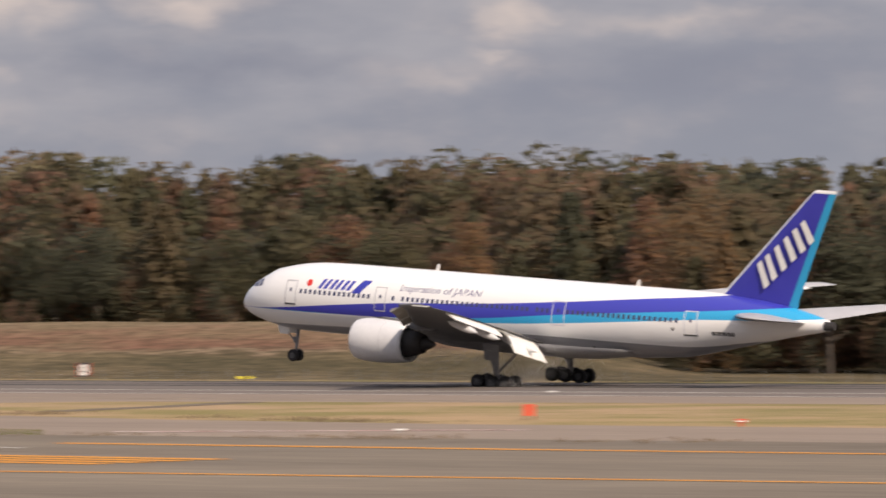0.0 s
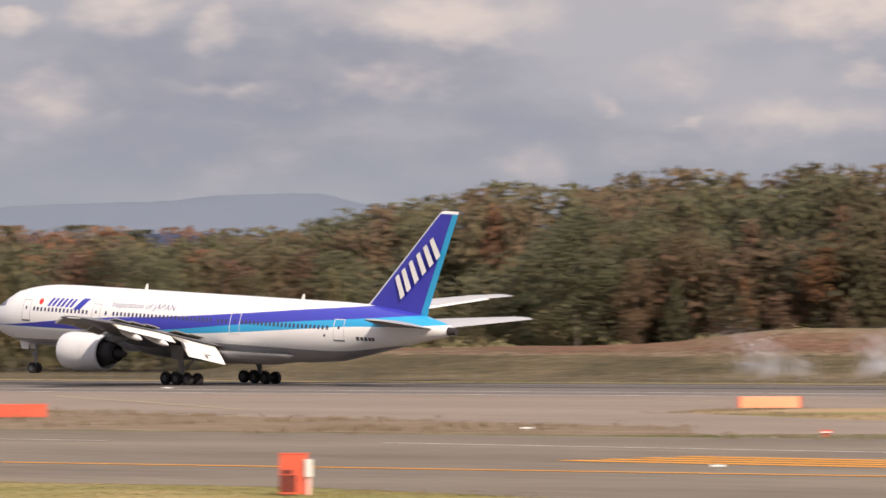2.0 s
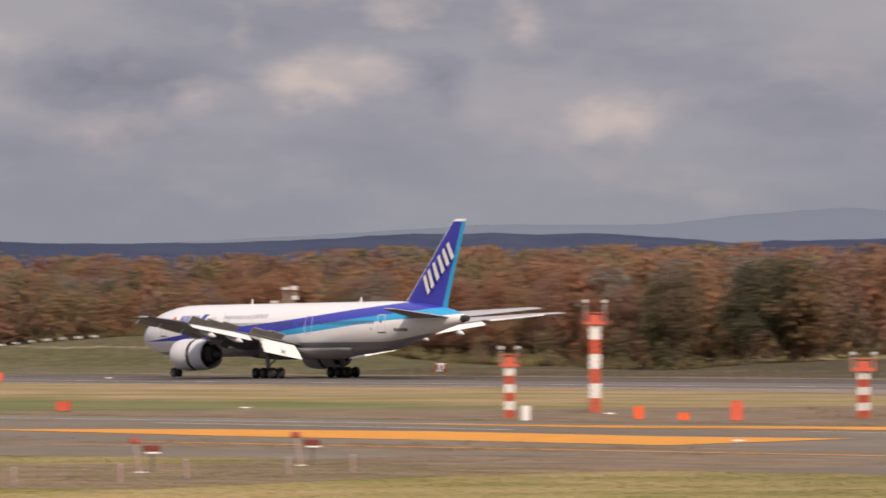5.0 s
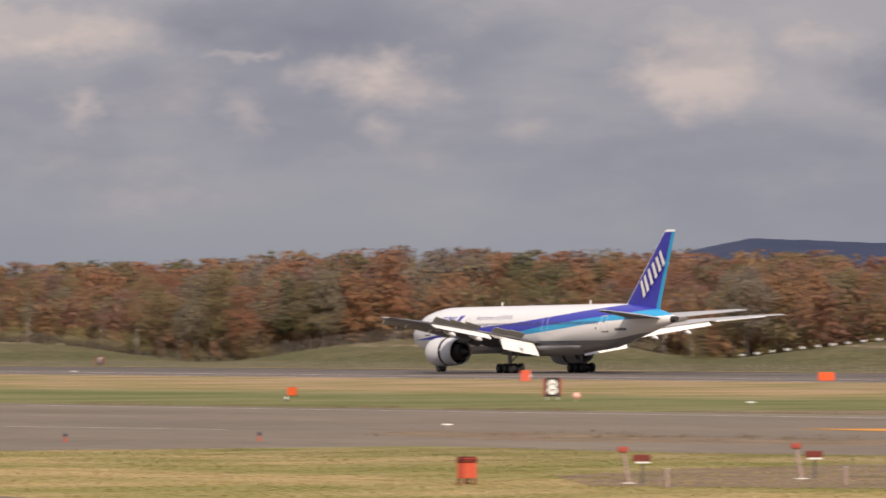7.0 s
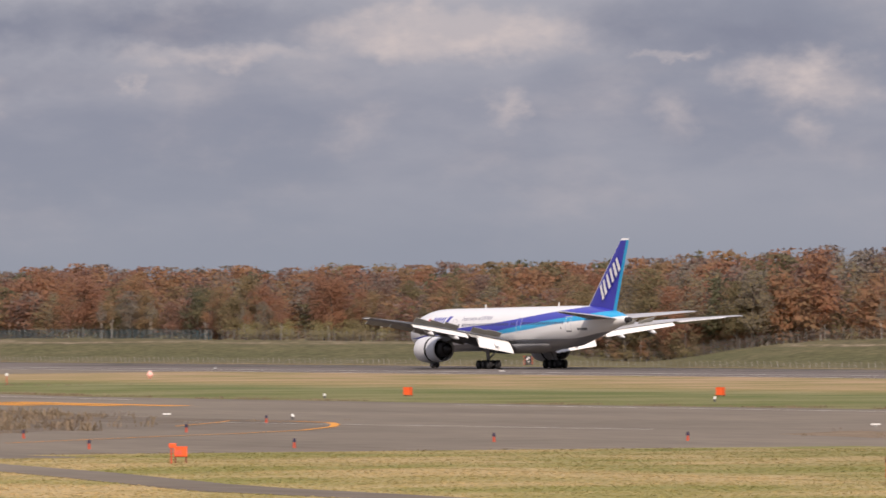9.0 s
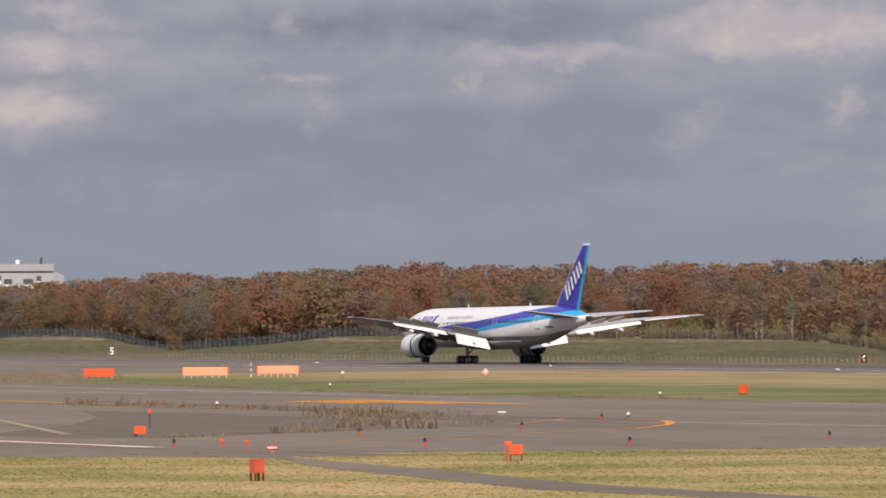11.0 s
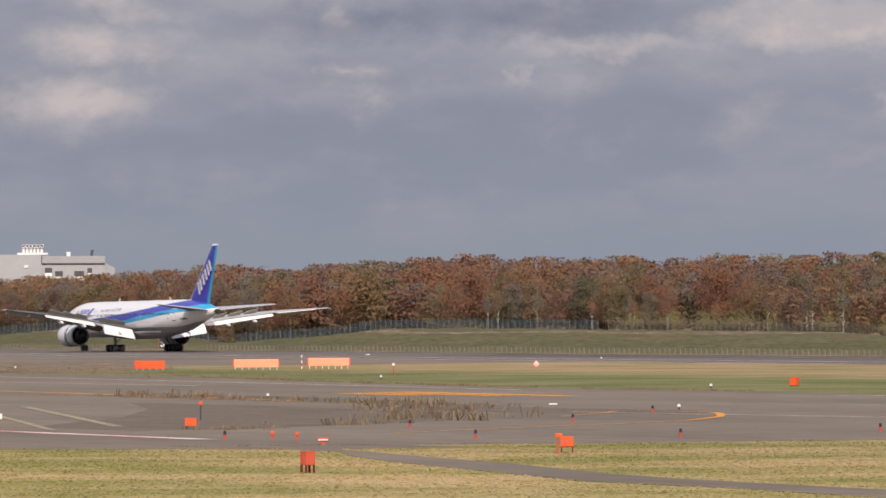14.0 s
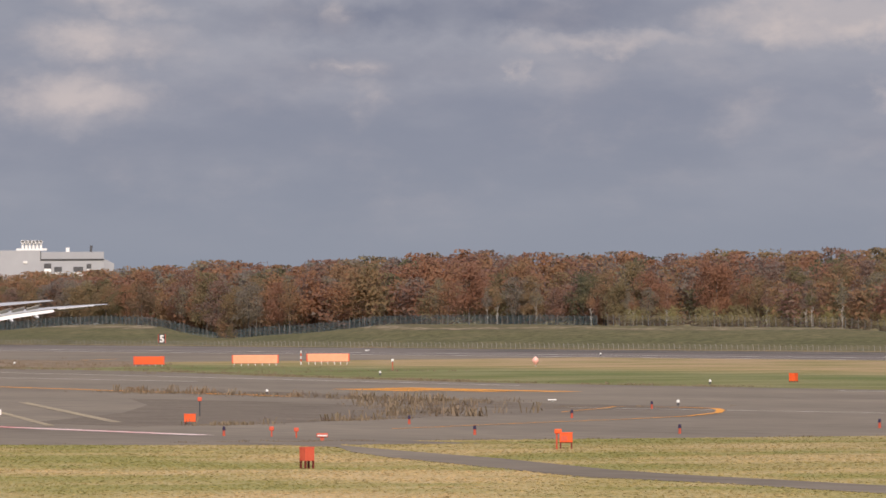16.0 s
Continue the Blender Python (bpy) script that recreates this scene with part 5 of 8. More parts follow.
def fin_material():
    """Deep blue fin with a white leading edge and a light blue rudder strip."""
    m, n, l, p = mat("fin_paint", (0.04, 0.04, 0.36), 0.28, 0, 0.5)
    tc, sep = n("ShaderNodeTexCoord"), n("ShaderNodeSeparateXYZ")
    l(tc.outputs["Object"], sep.inputs["Vector"])

    def slant(x0, z0, x1, z1):
        """1 aft of the line through the two points."""
        k = (x1 - x0) / (z1 - z0)
        a = n("ShaderNodeMath")
        a.operation = "MULTIPLY_ADD"
        a.inputs[1].default_value, a.inputs[2].default_value = k, x0 - k * z0
        l(sep.outputs["Z"], a.inputs[0])
        g = n("ShaderNodeMath")
        g.operation = "GREATER_THAN"
        l(sep.outputs["X"], g.inputs[0])
        l(a.outputs["Value"], g.inputs[1])
        return g.outputs["Value"]
    le = slant(NOSE + 51.62, 8.95, NOSE + 60.62, 18.3)
    te = slant(NOSE + 58.05, 8.14, NOSE + 61.95, 18.2)
    topc = n("ShaderNodeMath")
    topc.operation = "GREATER_THAN"
    l(sep.outputs["Z"], topc.inputs[0])
    topc.inputs[1].default_value = 18.02
    tex = n("ShaderNodeTexNoise")
    l(tc.outputs["Object"], tex.inputs["Vector"])
    tex.inputs["Scale"].default_value = 0.6
    blue = n("ShaderNodeMixRGB")
    blue.inputs["Color1"].default_value, blue.inputs["Color2"].default_value = (0.034, 0.036, 0.32, 1), (0.046, 0.048, 0.39, 1)
    l(tex.outputs["Fac"], blue.inputs["Fac"])
    col = blue.outputs["Color"]
    for fac, a, b in ((te, None, (0.015, 0.31, 0.56)), (le, (0.74, 0.74, 0.76), None), (topc.outputs["Value"], None, (0.80, 0.80, 0.80))):
        k = n("ShaderNodeMixRGB")
        l(fac, k.inputs["Fac"])
        if a:
            k.inputs["Color1"].default_value = (*a, 1)
            l(col, k.inputs["Color2"])
        else:
            l(col, k.inputs["Color1"])
            k.inputs["Color2"].default_value = (*b, 1)
        col = k.outputs["Color"]
    l(col, p.inputs["Base Color"])
    return m

PAINT, FIN = livery_material(), fin_material()
# wing grey with the shade of undersides and near wing painted in
WING_GREY_SHADED = noisy("wing_grey_shaded", [(0.3, (0.125, 0.125, 0.129)), (0.7, (0.178, 0.178, 0.182))], 0.4, 3.0, 0.45)
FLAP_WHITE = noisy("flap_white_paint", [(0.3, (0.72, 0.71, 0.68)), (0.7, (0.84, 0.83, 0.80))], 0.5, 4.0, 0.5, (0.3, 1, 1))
# paler copy of the wing grey, for faces that catch the light
WING_GREY_LIT = noisy("wing_grey_lit", [(0.3, (0.40, 0.40, 0.41)), (0.7, (0.48, 0.48, 0.49))], 0.4, 3.0, 0.45)
SPOILER_TAN = noisy("spoiler_grey", [(0.3, (0.30, 0.285, 0.25)), (0.7, (0.40, 0.385, 0.34))], 0.5, 4.0, 0.5)
COWL = noisy("engine_cowl_paint", [(0.3, (0.60, 0.60, 0.61)), (0.7, (0.72, 0.72, 0.72))], 0.4, 3.0, 0.35)
BARE_METAL = noisy("bare_metal_lip", [(0.3, (0.55, 0.55, 0.56)), (0.7, (0.70, 0.70, 0.71))], 1.0, 8.0, 0.28, metal=0.8)
SOOT = noisy("sooty_metal", [(0.3, (0.020, 0.019, 0.020)), (0.7, (0.045, 0.042, 0.042))], 0.8, 6.0, 0.6)
TYRE = noisy("tyre_rubber", [(0.3, (0.016, 0.015, 0.016)), (0.7, (0.032, 0.031, 0.032))], 1.5, 12.0, 0.85)
GEAR_GREY = noisy("gear_grey_paint", [(0.3, (0.19, 0.19, 0.20)), (0.7, (0.28, 0.28, 0.29))], 1.5, 9.0, 0.5)
LOGO_BLUE = noisy("logo_blue", [(0.3, (0.035, 0.045, 0.36)), (0.7, (0.05, 0.06, 0.42))], 1.0, 5.0, 0.35)
SLOGAN = noisy("slogan_grey_violet", [(0.3, (0.15, 0.14, 0.24)), (0.7, (0.20, 0.19, 0.30))], 1.0, 5.0, 0.4)
SUN_RED = noisy("bright_red_mark", [(0.3, (0.60, 0.03, 0.03)), (0.7, (0.70, 0.05, 0.04))], 1.0, 5.0, 0.4)
PANE = noisy("dark_cabin_glass", [(0.3, (0.05, 0.055, 0.12)), (0.7, (0.075, 0.08, 0.15))], 1.0, 6.0, 0.12, spec=0.6)
DOOR_LINE = noisy("door_outline_paint", [(0.3, (0.58, 0.58, 0.62)), (0.7, (0.68, 0.68, 0.72))], 1.0, 6.0, 0.4)
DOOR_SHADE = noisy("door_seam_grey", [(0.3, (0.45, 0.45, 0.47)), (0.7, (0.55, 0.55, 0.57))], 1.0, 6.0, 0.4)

def airfoil(chord, thick, n=11):
    """Closed outline (x aft, z) of a wing section."""
    up, lo = [], []
    for i in range(n):
        u = 0.5 * (1 - math.cos(math.pi * i / (n - 1)))
        t = 5 * thick * (0.2969 * math.sqrt(u) - 0.126 * u - 0.3516 * u * u + 0.2843 * u ** 3 - 0.1015 * u ** 4)
        cam_line = 0.015 * math.sin(math.pi * u)
        up.append((u * chord, (t + cam_line) * chord))
        lo.append((u * chord, (-t + cam_line) * chord))
    return up + lo[-2:0:-1]

def wing_loft(bm, stations):
    """stations: (y, x of the leading edge, z, chord, thickness, twist in degrees)."""
    rings = []
    for y, x, z, c, th, tw in stations:
        a = radians(tw)
        ring = []
        for u, w in airfoil(c, th):
            du = u - 0.3 * c
            ring.append(bm.verts.new((x + 0.3 * c + du * math.cos(a) + w * math.sin(a), y, z - du * math.sin(a) + w * math.cos(a))))
        rings.append(ring)
    for a, b in zip(rings, rings[1:]):
        for i in range(len(a)):
            j = (i + 1) % len(a)
            bm.faces.new((a[i], a[j], b[j], b[i]))
    bm.faces.new(rings[0])
    bm.faces.new(list(reversed(rings[-1])))
    bmesh.ops.recalc_face_normals(bm, faces=bm.faces)
    return bm

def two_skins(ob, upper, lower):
    """Gives the upward and downward faces of a wing separate tones, with light and shade painted in."""
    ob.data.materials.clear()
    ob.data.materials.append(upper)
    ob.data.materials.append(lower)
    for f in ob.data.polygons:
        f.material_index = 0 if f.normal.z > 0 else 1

def lathe(bm, profile, cx, cy, cz, seg=28, squash=1.0):
    """A body turned round an axis along x: profile of (x, radius)."""
    rings = []
    for x, r in profile:
        rings.append([bm.verts.new((cx + x, cy + r * math.cos(2 * math.pi * i / seg), cz + r * squash * math.sin(2 * math.pi * i / seg))) for i in range(seg)])
    for a, b in zip(rings, rings[1:]):
        for i in range(seg):
            j = (i + 1) % seg
            bm.faces.new((a[i], b[i], b[j], a[j]))
    return rings

def plate(bm, pts, depth):
    """A thin solid plate from a polygon of points (Vector), thickened along its normal."""
    f = bm.faces.new([bm.verts.new(p) for p in pts])
    f.normal_update()
    nrm = f.normal.copy()
    r = bmesh.ops.extrude_face_region(bm, geom=[f])
    bmesh.ops.translate(bm, vec=-nrm * depth, verts=[v for v in r["geom"] if isinstance(v, bmesh.types.BMVert)])
    bmesh.ops.recalc_face_normals(bm, faces=bm.faces)
    return bm

def decal(bm, quads, side=-1, out=0.02, nu=4, nv=4):
    """Painted patches that follow the skin: quads of four (station, z) corners."""
    for q in quads:
        g = []
        for i in range(nu + 1):
            row = []
            for j in range(nv + 1):
                u, v = i / nu, j / nv
                s = (1 - u) * (1 - v) * q[0][0] + u * (1 - v) * q[1][0] + u * v * q[2][0] + (1 - u) * v * q[3][0]
                z = (1 - u) * (1 - v) * q[0][1] + u * (1 - v) * q[1][1] + u * v * q[2][1] + (1 - u) * v * q[3][1]
                row.append(bm.verts.new(skin(s, z, side, out)))
            g.append(row)
        for i in range(nu):
            for j in range(nv):
                f = (g[i][j], g[i + 1][j], g[i + 1][j + 1], g[i][j + 1])
                bm.faces.new(f if side < 0 else f[::-1])
    return bm

def rect(s0, s1, z0, z1):
    return [(s0, z0), (s1, z0), (s1, z1), (s0, z1)]

def wheel(parent, x, y, z, r, w):
    bm = bmesh.new()
    pr = [(-w / 2, r * 0.62), (-w / 2, r * 0.86), (-w * 0.42, r * 0.95), (-w * 0.25, r), (w * 0.25, r), (w * 0.42, r * 0.95), (w / 2, r * 0.86), (w / 2, r * 0.62)]
    rings = lathe(bm, pr, 0, 0, 0, 22)
    for rg in (rings[0], rings[-1]):
        bm.faces.new(rg)
    bmesh.ops.rotate(bm, cent=(0, 0, 0), matrix=Matrix.Rotation(math.pi / 2, 3, "Z"), verts=bm.verts)
    bmesh.ops.recalc_face_normals(bm, faces=bm.faces)
    bmesh.ops.translate(bm, vec=(x, y, z), verts=bm.verts)
    tyre = part("tyre", bm, TYRE, parent)
    bm = bmesh.new()
    tube(bm, (x, y - w * 0.52, z), (x, y + w * 0.52, z), r * 0.5, seg=16)
    part("rim", bm, DARK_STEEL, tyre)
    return tyre

MOVERS = {}

def build_airliner():
    plane = thing("airliner", 0, RUNWAY_Y)
    tagged(plane, "twin-engine white airliner with blue bands landing on the runway", "airplane")
    # fuselage
    bm = bmesh.new()
    sts = [0.3, 0.34, 0.4, 0.52, 0.7, 0.95, 1.2, 1.6, 2.0, 2.5, 3.0, 3.6, 4.2, 5, 5.7, 6.5, 7.5, 9, 10.5, 12] + [12 + 2.25 * i for i in range(1, 15)] + [44, 46, 48, 49.5, 51, 52.5, 54, 55.5, 57, 58.5, 60, 61.2, 62.1, 62.6]
    seg = 48
    rings = []
    for s in sts:
        c, h, w = section(s)
        rings.append([bm.verts.new((NOSE + s, w * math.cos(2 * math.pi * i / seg), c + h * math.sin(2 * math.pi * i / seg))) for i in range(seg)])
    for a, b in zip(rings, rings[1:]):
        for i in range(seg):
            j = (i + 1) % seg
            bm.faces.new((a[i], b[i], b[j], a[j]))
    bm.faces.new(rings[0])
    bm.faces.new(list(reversed(rings[-1])))
    bmesh.ops.recalc_face_normals(bm, faces=bm.faces)
    fus = part("fuselage", bm, PAINT, plane, "white fuselage with dark and light blue bands", smooth=True)
    # belly fairing
    bm = bmesh.new()
    prof = [(20.5, 0.1), (21.5, 0.55), (23.5, 0.85), (27, 1.0), (36, 1.0), (39, 0.9), (41.5, 0.62), (43.5, 0.2)]
    rr = []
    for s, k in prof:
        rr.append([bm.verts.new((NOSE + s, 3.25 * (0.55 + 0.45 * k) * math.cos(a), 3.75 + (0.2 + 1.12 * k) * math.sin(a))) for a in [math.pi + math.pi * i / 20 for i in range(21)]])
    for a, b in zip(rr, rr[1:]):
        for i in range(20):
            bm.faces.new((a[i], b[i], b[i + 1], a[i + 1]))
    bm.faces.new(rr[0])
    bm.faces.new(rr[-1])
    bmesh.ops.recalc_face_normals(bm, faces=bm.faces)
    # fairing grey, with underside shade painted into it too
    part("belly_fairing", bm, noisy("belly_grey_shaded", [(0.3, (0.26, 0.265, 0.28)), (0.7, (0.35, 0.35, 0.365))], 0.3, 2.0, 0.4), plane, "grey belly fairing", smooth=True)
    # tail exhaust
    bm = bmesh.new()
    tube(bm, (NOSE + 61.9, -0.06, 6.88), (NOSE + 62.75, 0, 6.9), 0.47, 0.33, 14)
    part("tail_exhaust", bm, SOOT, plane, "dark exhaust opening in the tail cone")

    # fin
    bm = bmesh.new()
    rings = []
    for z, x0, x1 in ((8.0, 50.4, 58.95), (8.9, 51.15, 59.1), (9.4, 51.7, 59.3), (12, 54.25, 60.25), (15, 57.2, 61.4), (17.6, 59.72, 62.4), (18.15, 60.3, 62.6), (18.3, 60.6, 62.6)):
        c = x1 - x0
        rings.append([bm.verts.new((NOSE + x0 + u, w, z)) for u, w in airfoil(c, 0.10 if z < 18.2 else 0.04)])
    for a, b in zip(rings, rings[1:]):
        for i in range(len(a)):
            j = (i + 1) % len(a)
            bm.faces.new((a[i], a[j], b[j], b[i]))
    bm.faces.new(rings[-1])
    bmesh.ops.recalc_face_normals(bm, faces=bm.faces)
    fin = part("fin", bm, FIN, plane, "dark blue fin with light blue rudder edge")

    # the airline's mark on the fin: plain slanted white strokes
    def on_fin(u, v):
        """u along the fin's leading edge, v across the strip, both 0..1."""
        a, b = Vector((54.75, 0, 11.5)), Vector((59.75, 0, 15.85))
        c, e = Vector((55.75, 0, 9.55)), Vector((60.95, 0, 14.25))
        return (a * (1 - u) + b * u) * (1 - v) + (c * (1 - u) + e * u) * v
    for side in (-1, 1):
        for a in (0.02, 0.17, 0.35, 0.53, 0.70, 0.86):
            shape = ((a, 1.0), (a + 0.03, 0.0), (a + 0.115, 0.0), (a + 0.095, 1.0))
            bm = bmesh.new()
            vs = []
            for u, v in shape:
                q = on_fin(u, v)
                c = 8.0 * (18.8 - q.z) / 9.5 + 1.0
                vs.append(bm.verts.new((NOSE + q.x, side * (0.046 * c + 0.10), q.z)))
            f = bm.faces.new(vs if side < 0 else vs[::-1])
            bmesh.ops.triangulate(bm, faces=[f])
            part("mark", bm, WHITE, fin, "slanted white stroke of the airline's mark")

    # tailplane
    for side in (-1, 1):
        bm = bmesh.new()
        wing_loft(bm, [(side * y, NOSE + x, z, c, th, 1.5) for y, x, z, c, th in ((0.3, 52.6, 7.15, 7.6, 0.10), (1.6, 53.6, 7.25, 6.9, 0.10), (10.3, 60.3, 8.0, 2.75, 0.085), (10.75, 60.9, 8.04, 2.1, 0.06))])
        tp = part("tailplane", bm, WING_GREY_SHADED, plane, "swept grey tailplane", smooth=True)
        # painted light: near tailplane dark below, far one pale on both faces
        two_skins(tp, WING_GREY_LIT, WING_GREY_SHADED if side < 0 else WING_GREY_LIT)

    # wings
    def wing_le(y):
        return curve_at([(2.0, 20.2), (3.1, 21.3), (9.6, 25.6), (28.5, 37.9), (30.46, 40.2)], y)
    def wing_te(y):
        return curve_at([(2.0, 34.2), (9.8, 35.7), (11.3, 35.8), (21.4, 38.2), (28.5, 41.4), (30.46, 42.9)], y)
    def wing_z(y):
        return curve_at([(2.0, 3.95), (3.5, 4.12), (9.7, 4.98), (11.3, 5.28), (21.4, 6.55), (30.46, 7.22)], y)
    for side in (-1, 1):
        bm = bmesh.new()
        st = []
        for y in (1.5, 3.1, 6, 9.8, 14, 18, 22, 26, 28.5, 29.8, 30.46):
            le, te = wing_le(y), wing_te(y)
            st.append((side * y, NOSE + le, wing_z(y) , te - le, curve_at([(1.5, 0.135), (10, 0.11), (30.46, 0.09)], y), curve_at([(1.5, 1.0), (30.46, -0.5)], y)))
        wing_loft(bm, st)
        wing = part("wing", bm, WING_GREY_SHADED, plane, "grey swept wing", smooth=True)
        # painted light: far wing pale on top, near wing dark on both faces
        two_skins(wing, WING_GREY_LIT if side > 0 else WING_GREY_SHADED, WING_GREY_SHADED)
        MOVERS.setdefault("wings", []).append((wing, side))

        def flap(name, fore0, aft0, fore1, aft1, y0, y1, material, label, thick=0.13):
            """A solid flap between an inner and an outer chord, each from a fore to an aft (station, z)."""
            bmf = bmesh.new()
            rings = []
            for (fx, fz), (ax, az), y in ((fore0, aft0, y0), (fore1, aft1, y1)):
                c = math.hypot(ax - fx, az - fz)
                dx, dz = (ax - fx) / c, (az - fz) / c
                rings.append([bmf.verts.new((NOSE + fx + u * dx - w * dz, side * y, fz + u * dz + w * dx)) for u, w in airfoil(c, thick)])
            for i in range(len(rings[0])):
                j = (i + 1) % len(rings[0])
                bmf.faces.new((rings[0][i], rings[0][j], rings[1][j], rings[1][i]))
            bmf.faces.new(rings[0])
            bmf.faces.new(rings[1][::-1])
            bmesh.ops.recalc_face_normals(bmf, faces=bmf.faces)
            return part(name, bmf, material, wing, label)
        flap("inboard_flap", (33.75, 4.02), (35.75, 2.15), (35.3, 4.86), (36.6, 3.1), 3.5, 9.6, FLAP_WHITE, "lowered white inboard flap")
        flap("inboard_flap_vane", (33.0, 4.3), (33.9, 4.0), (34.5, 5.05), (35.4, 4.8), 3.5, 9.6, WING_GREY_SHADED, "narrow grey flap vane")
        flap("flaperon", (34.9, 4.95), (36.8, 4.35), (35.1, 5.2), (36.9, 4.6), 9.75, 11.15, SPOILER_TAN, "drooped grey flaperon", 0.08)
        flap("outboard_flap", (35.2, 5.3), (36.5, 4.4), (37.4, 6.62), (38.75, 5.95), 11.3, 21.4, FLAP_WHITE, "lowered white outboard flap")
        # far aileron white as if lit, near one in the shade-dark grey
        flap("aileron", (37.9, 6.56), (39.2, 6.42), (40.7, 7.1), (41.6, 7.02), 22.0, 28.2, FLAP_WHITE if side > 0 else WING_GREY_SHADED, "slightly drooped aileron", 0.07)
        # leading-edge slats
        for y0, y1 in ((3.6, 8.4), (11.2, 16.5), (16.8, 22.4), (22.7, 28.2)):
            bmf = bmesh.new()
            wing_loft(bmf, [(side * y, NOSE + wing_le(y) - 0.85, wing_z(y) - 0.42, 1.35, 0.16, -22) for y in (y0, y1)])
            part("slat", bmf, SPOILER_TAN, wing, "extended grey leading-edge slat")
        # flap track fairings
        for y, ln in ((6.5, 4.2), (13.6, 3.6), (18.2, 3.2)):
            bmf = bmesh.new()
            x = wing_te(y)
            lathe(bmf, [(-ln * 0.6, 0.02), (-ln * 0.4, 0.26), (0, 0.34), (ln * 0.25, 0.26), (ln * 0.42, 0.03)], 0, 0, 0, 12)
            bmesh.ops.rotate(bmf, cent=(0, 0, 0), matrix=Matrix.Rotation(radians(14), 3, "Y"), verts=bmf.verts)
            bmesh.ops.translate(bmf, vec=(NOSE + x, side * y, wing_z(y) - 0.95), verts=bmf.verts)
            part("flap_fairing", bmf, COWL, wing, "pale pointed flap track fairing", smooth=True)
        # spoilers, hinged; they rise after touchdown
        for k, (y0, y1) in enumerate(((4.2, 6.6), (6.8, 9.2), (11.8, 14.2), (14.4, 16.9), (17.1, 19.6))):
            hx0, hx1 = wing_te(y0) - 2.3, wing_te(y1) - 2.3
            ym = (y0 + y1) / 2
            hinge = Vector((NOSE + (hx0 + hx1) / 2, side * ym, wing_z(ym) + 0.36 - 0.009 * ym))
            bmf = bmesh.new()
            ch = 1.15
            pts = [Vector((NOSE + hx0, side * y0, wing_z(y0) + 0.36 - 0.009 * y0)) - hinge, Vector((NOSE + hx0 + ch, side * y0, wing_z(y0) + 0.22 - 0.009 * y0)) - hinge,
                   Vector((NOSE + hx1 + ch, side * y1, wing_z(y1) + 0.22 - 0.009 * y1)) - hinge, Vector((NOSE + hx1, side * y1, wing_z(y1) + 0.36 - 0.009 * y1)) - hinge]
            plate(bmf, pts, 0.06)
            sp = part("spoiler", bmf, SPOILER_TAN, wing, "hinged grey spoiler panel")
            sp.location = hinge
            MOVERS.setdefault("spoilers", []).append((sp, hinge))
        # wing tip light
        bmf = bmesh.new()
        box(bmf, NOSE + 41.7, side * 30.5, 7.2, 1.6, 0.14, 0.10, 0.03)
        part("wing_tip_light", bmf, WHITE, wing, "white wing tip fairing")

        # engine
        ex, ey, ez = NOSE + 20.1, side * 9.6, 3.14
        bm = bmesh.new()
        lathe(bm, [(0.55, 1.44), (0.25, 1.52), (0.05, 1.59), (0.0, 1.65), (0.10, 1.72)], ex, ey, ez, 36)
        nac = part("engine", bm, BARE_METAL, plane, "bare metal intake lip of the engine", smooth=True)
        bm = bmesh.new()
        lathe(bm, [(0.10, 1.72), (0.6, 1.82), (1.5, 1.89), (2.6, 1.89), (3.35, 1.86)], ex, ey, ez, 36)
        lathe(bm, [(3.35, 1.74), (0.55, 1.44)], ex, ey, ez, 36)
        part("cowl", bm, COWL, nac, "large white-grey engine cowl", smooth=True)
        bm = bmesh.new()
        lathe(bm, [(3.36, 1.86), (4.3, 1.81), (5.0, 1.73), (5.5, 1.66), (5.5, 1.60), (4.6, 1.64), (3.36, 1.70)], ex, ey, ez, 36)
        slv = part("reverser_sleeve", bm, COWL, plane, "white-grey thrust reverser sleeve", smooth=True)
        MOVERS.setdefault("sleeves", []).append((slv, side))
        MOVERS.setdefault("engines", []).append((nac, side))
        bm = bmesh.new()
        lathe(bm, [(1.2, 0.05), (1.5, 0.35), (1.75, 1.45), (1.8, 1.72), (3.0, 1.80), (4.9, 1.70)], ex, ey, ez, 30)
        part("cascade", bm, SOOT, nac, "dark engine interior")
        bm = bmesh.new()
        lathe(bm, [(3.8, 1.30), (5.0, 1.25), (6.1, 1.05), (6.9, 0.80), (6.9, 0.72), (6.4, 0.70)], ex, ey, ez, 30)
        lathe(bm, [(6.6, 0.62), (7.2, 0.5), (7.8, 0.30), (8.2, 0.05)], ex, ey, ez, 24)
        part("core_nozzle", bm, SOOT, nac, "dark core nozzle and exhaust cone", smooth=True)
        bm = bmesh.new()
        pl = [(1.2, 1.85), (2.4, 1.95), (8.2, 1.6), (9.2, 1.5), (8.0, 0.95), (6.0, 0.9), (3.4, 1.7)]
        vs = [[bm.verts.new((ex + x, ey + s * 0.28 * (0.35 if i == 0 else 1), ez + z + (0.25 if x > 5 else 0.1))) for i, (x, z) in enumerate(pl)] for s in (-1, 1)]
        for i in range(len(pl)):
            j = (i + 1) % len(pl)
            bm.faces.new((vs[0][i], vs[0][j], vs[1][j], vs[1][i]))
        bm.faces.new(vs[0])
        bm.faces.new(list(reversed(vs[1])))
        bmesh.ops.recalc_face_normals(bm, faces=bm.faces)
        part("pylon", bm, WING_GREY_SHADED, nac, "grey engine pylon")

        # main gear
        gy = side * 5.49
        bm = bmesh.new()
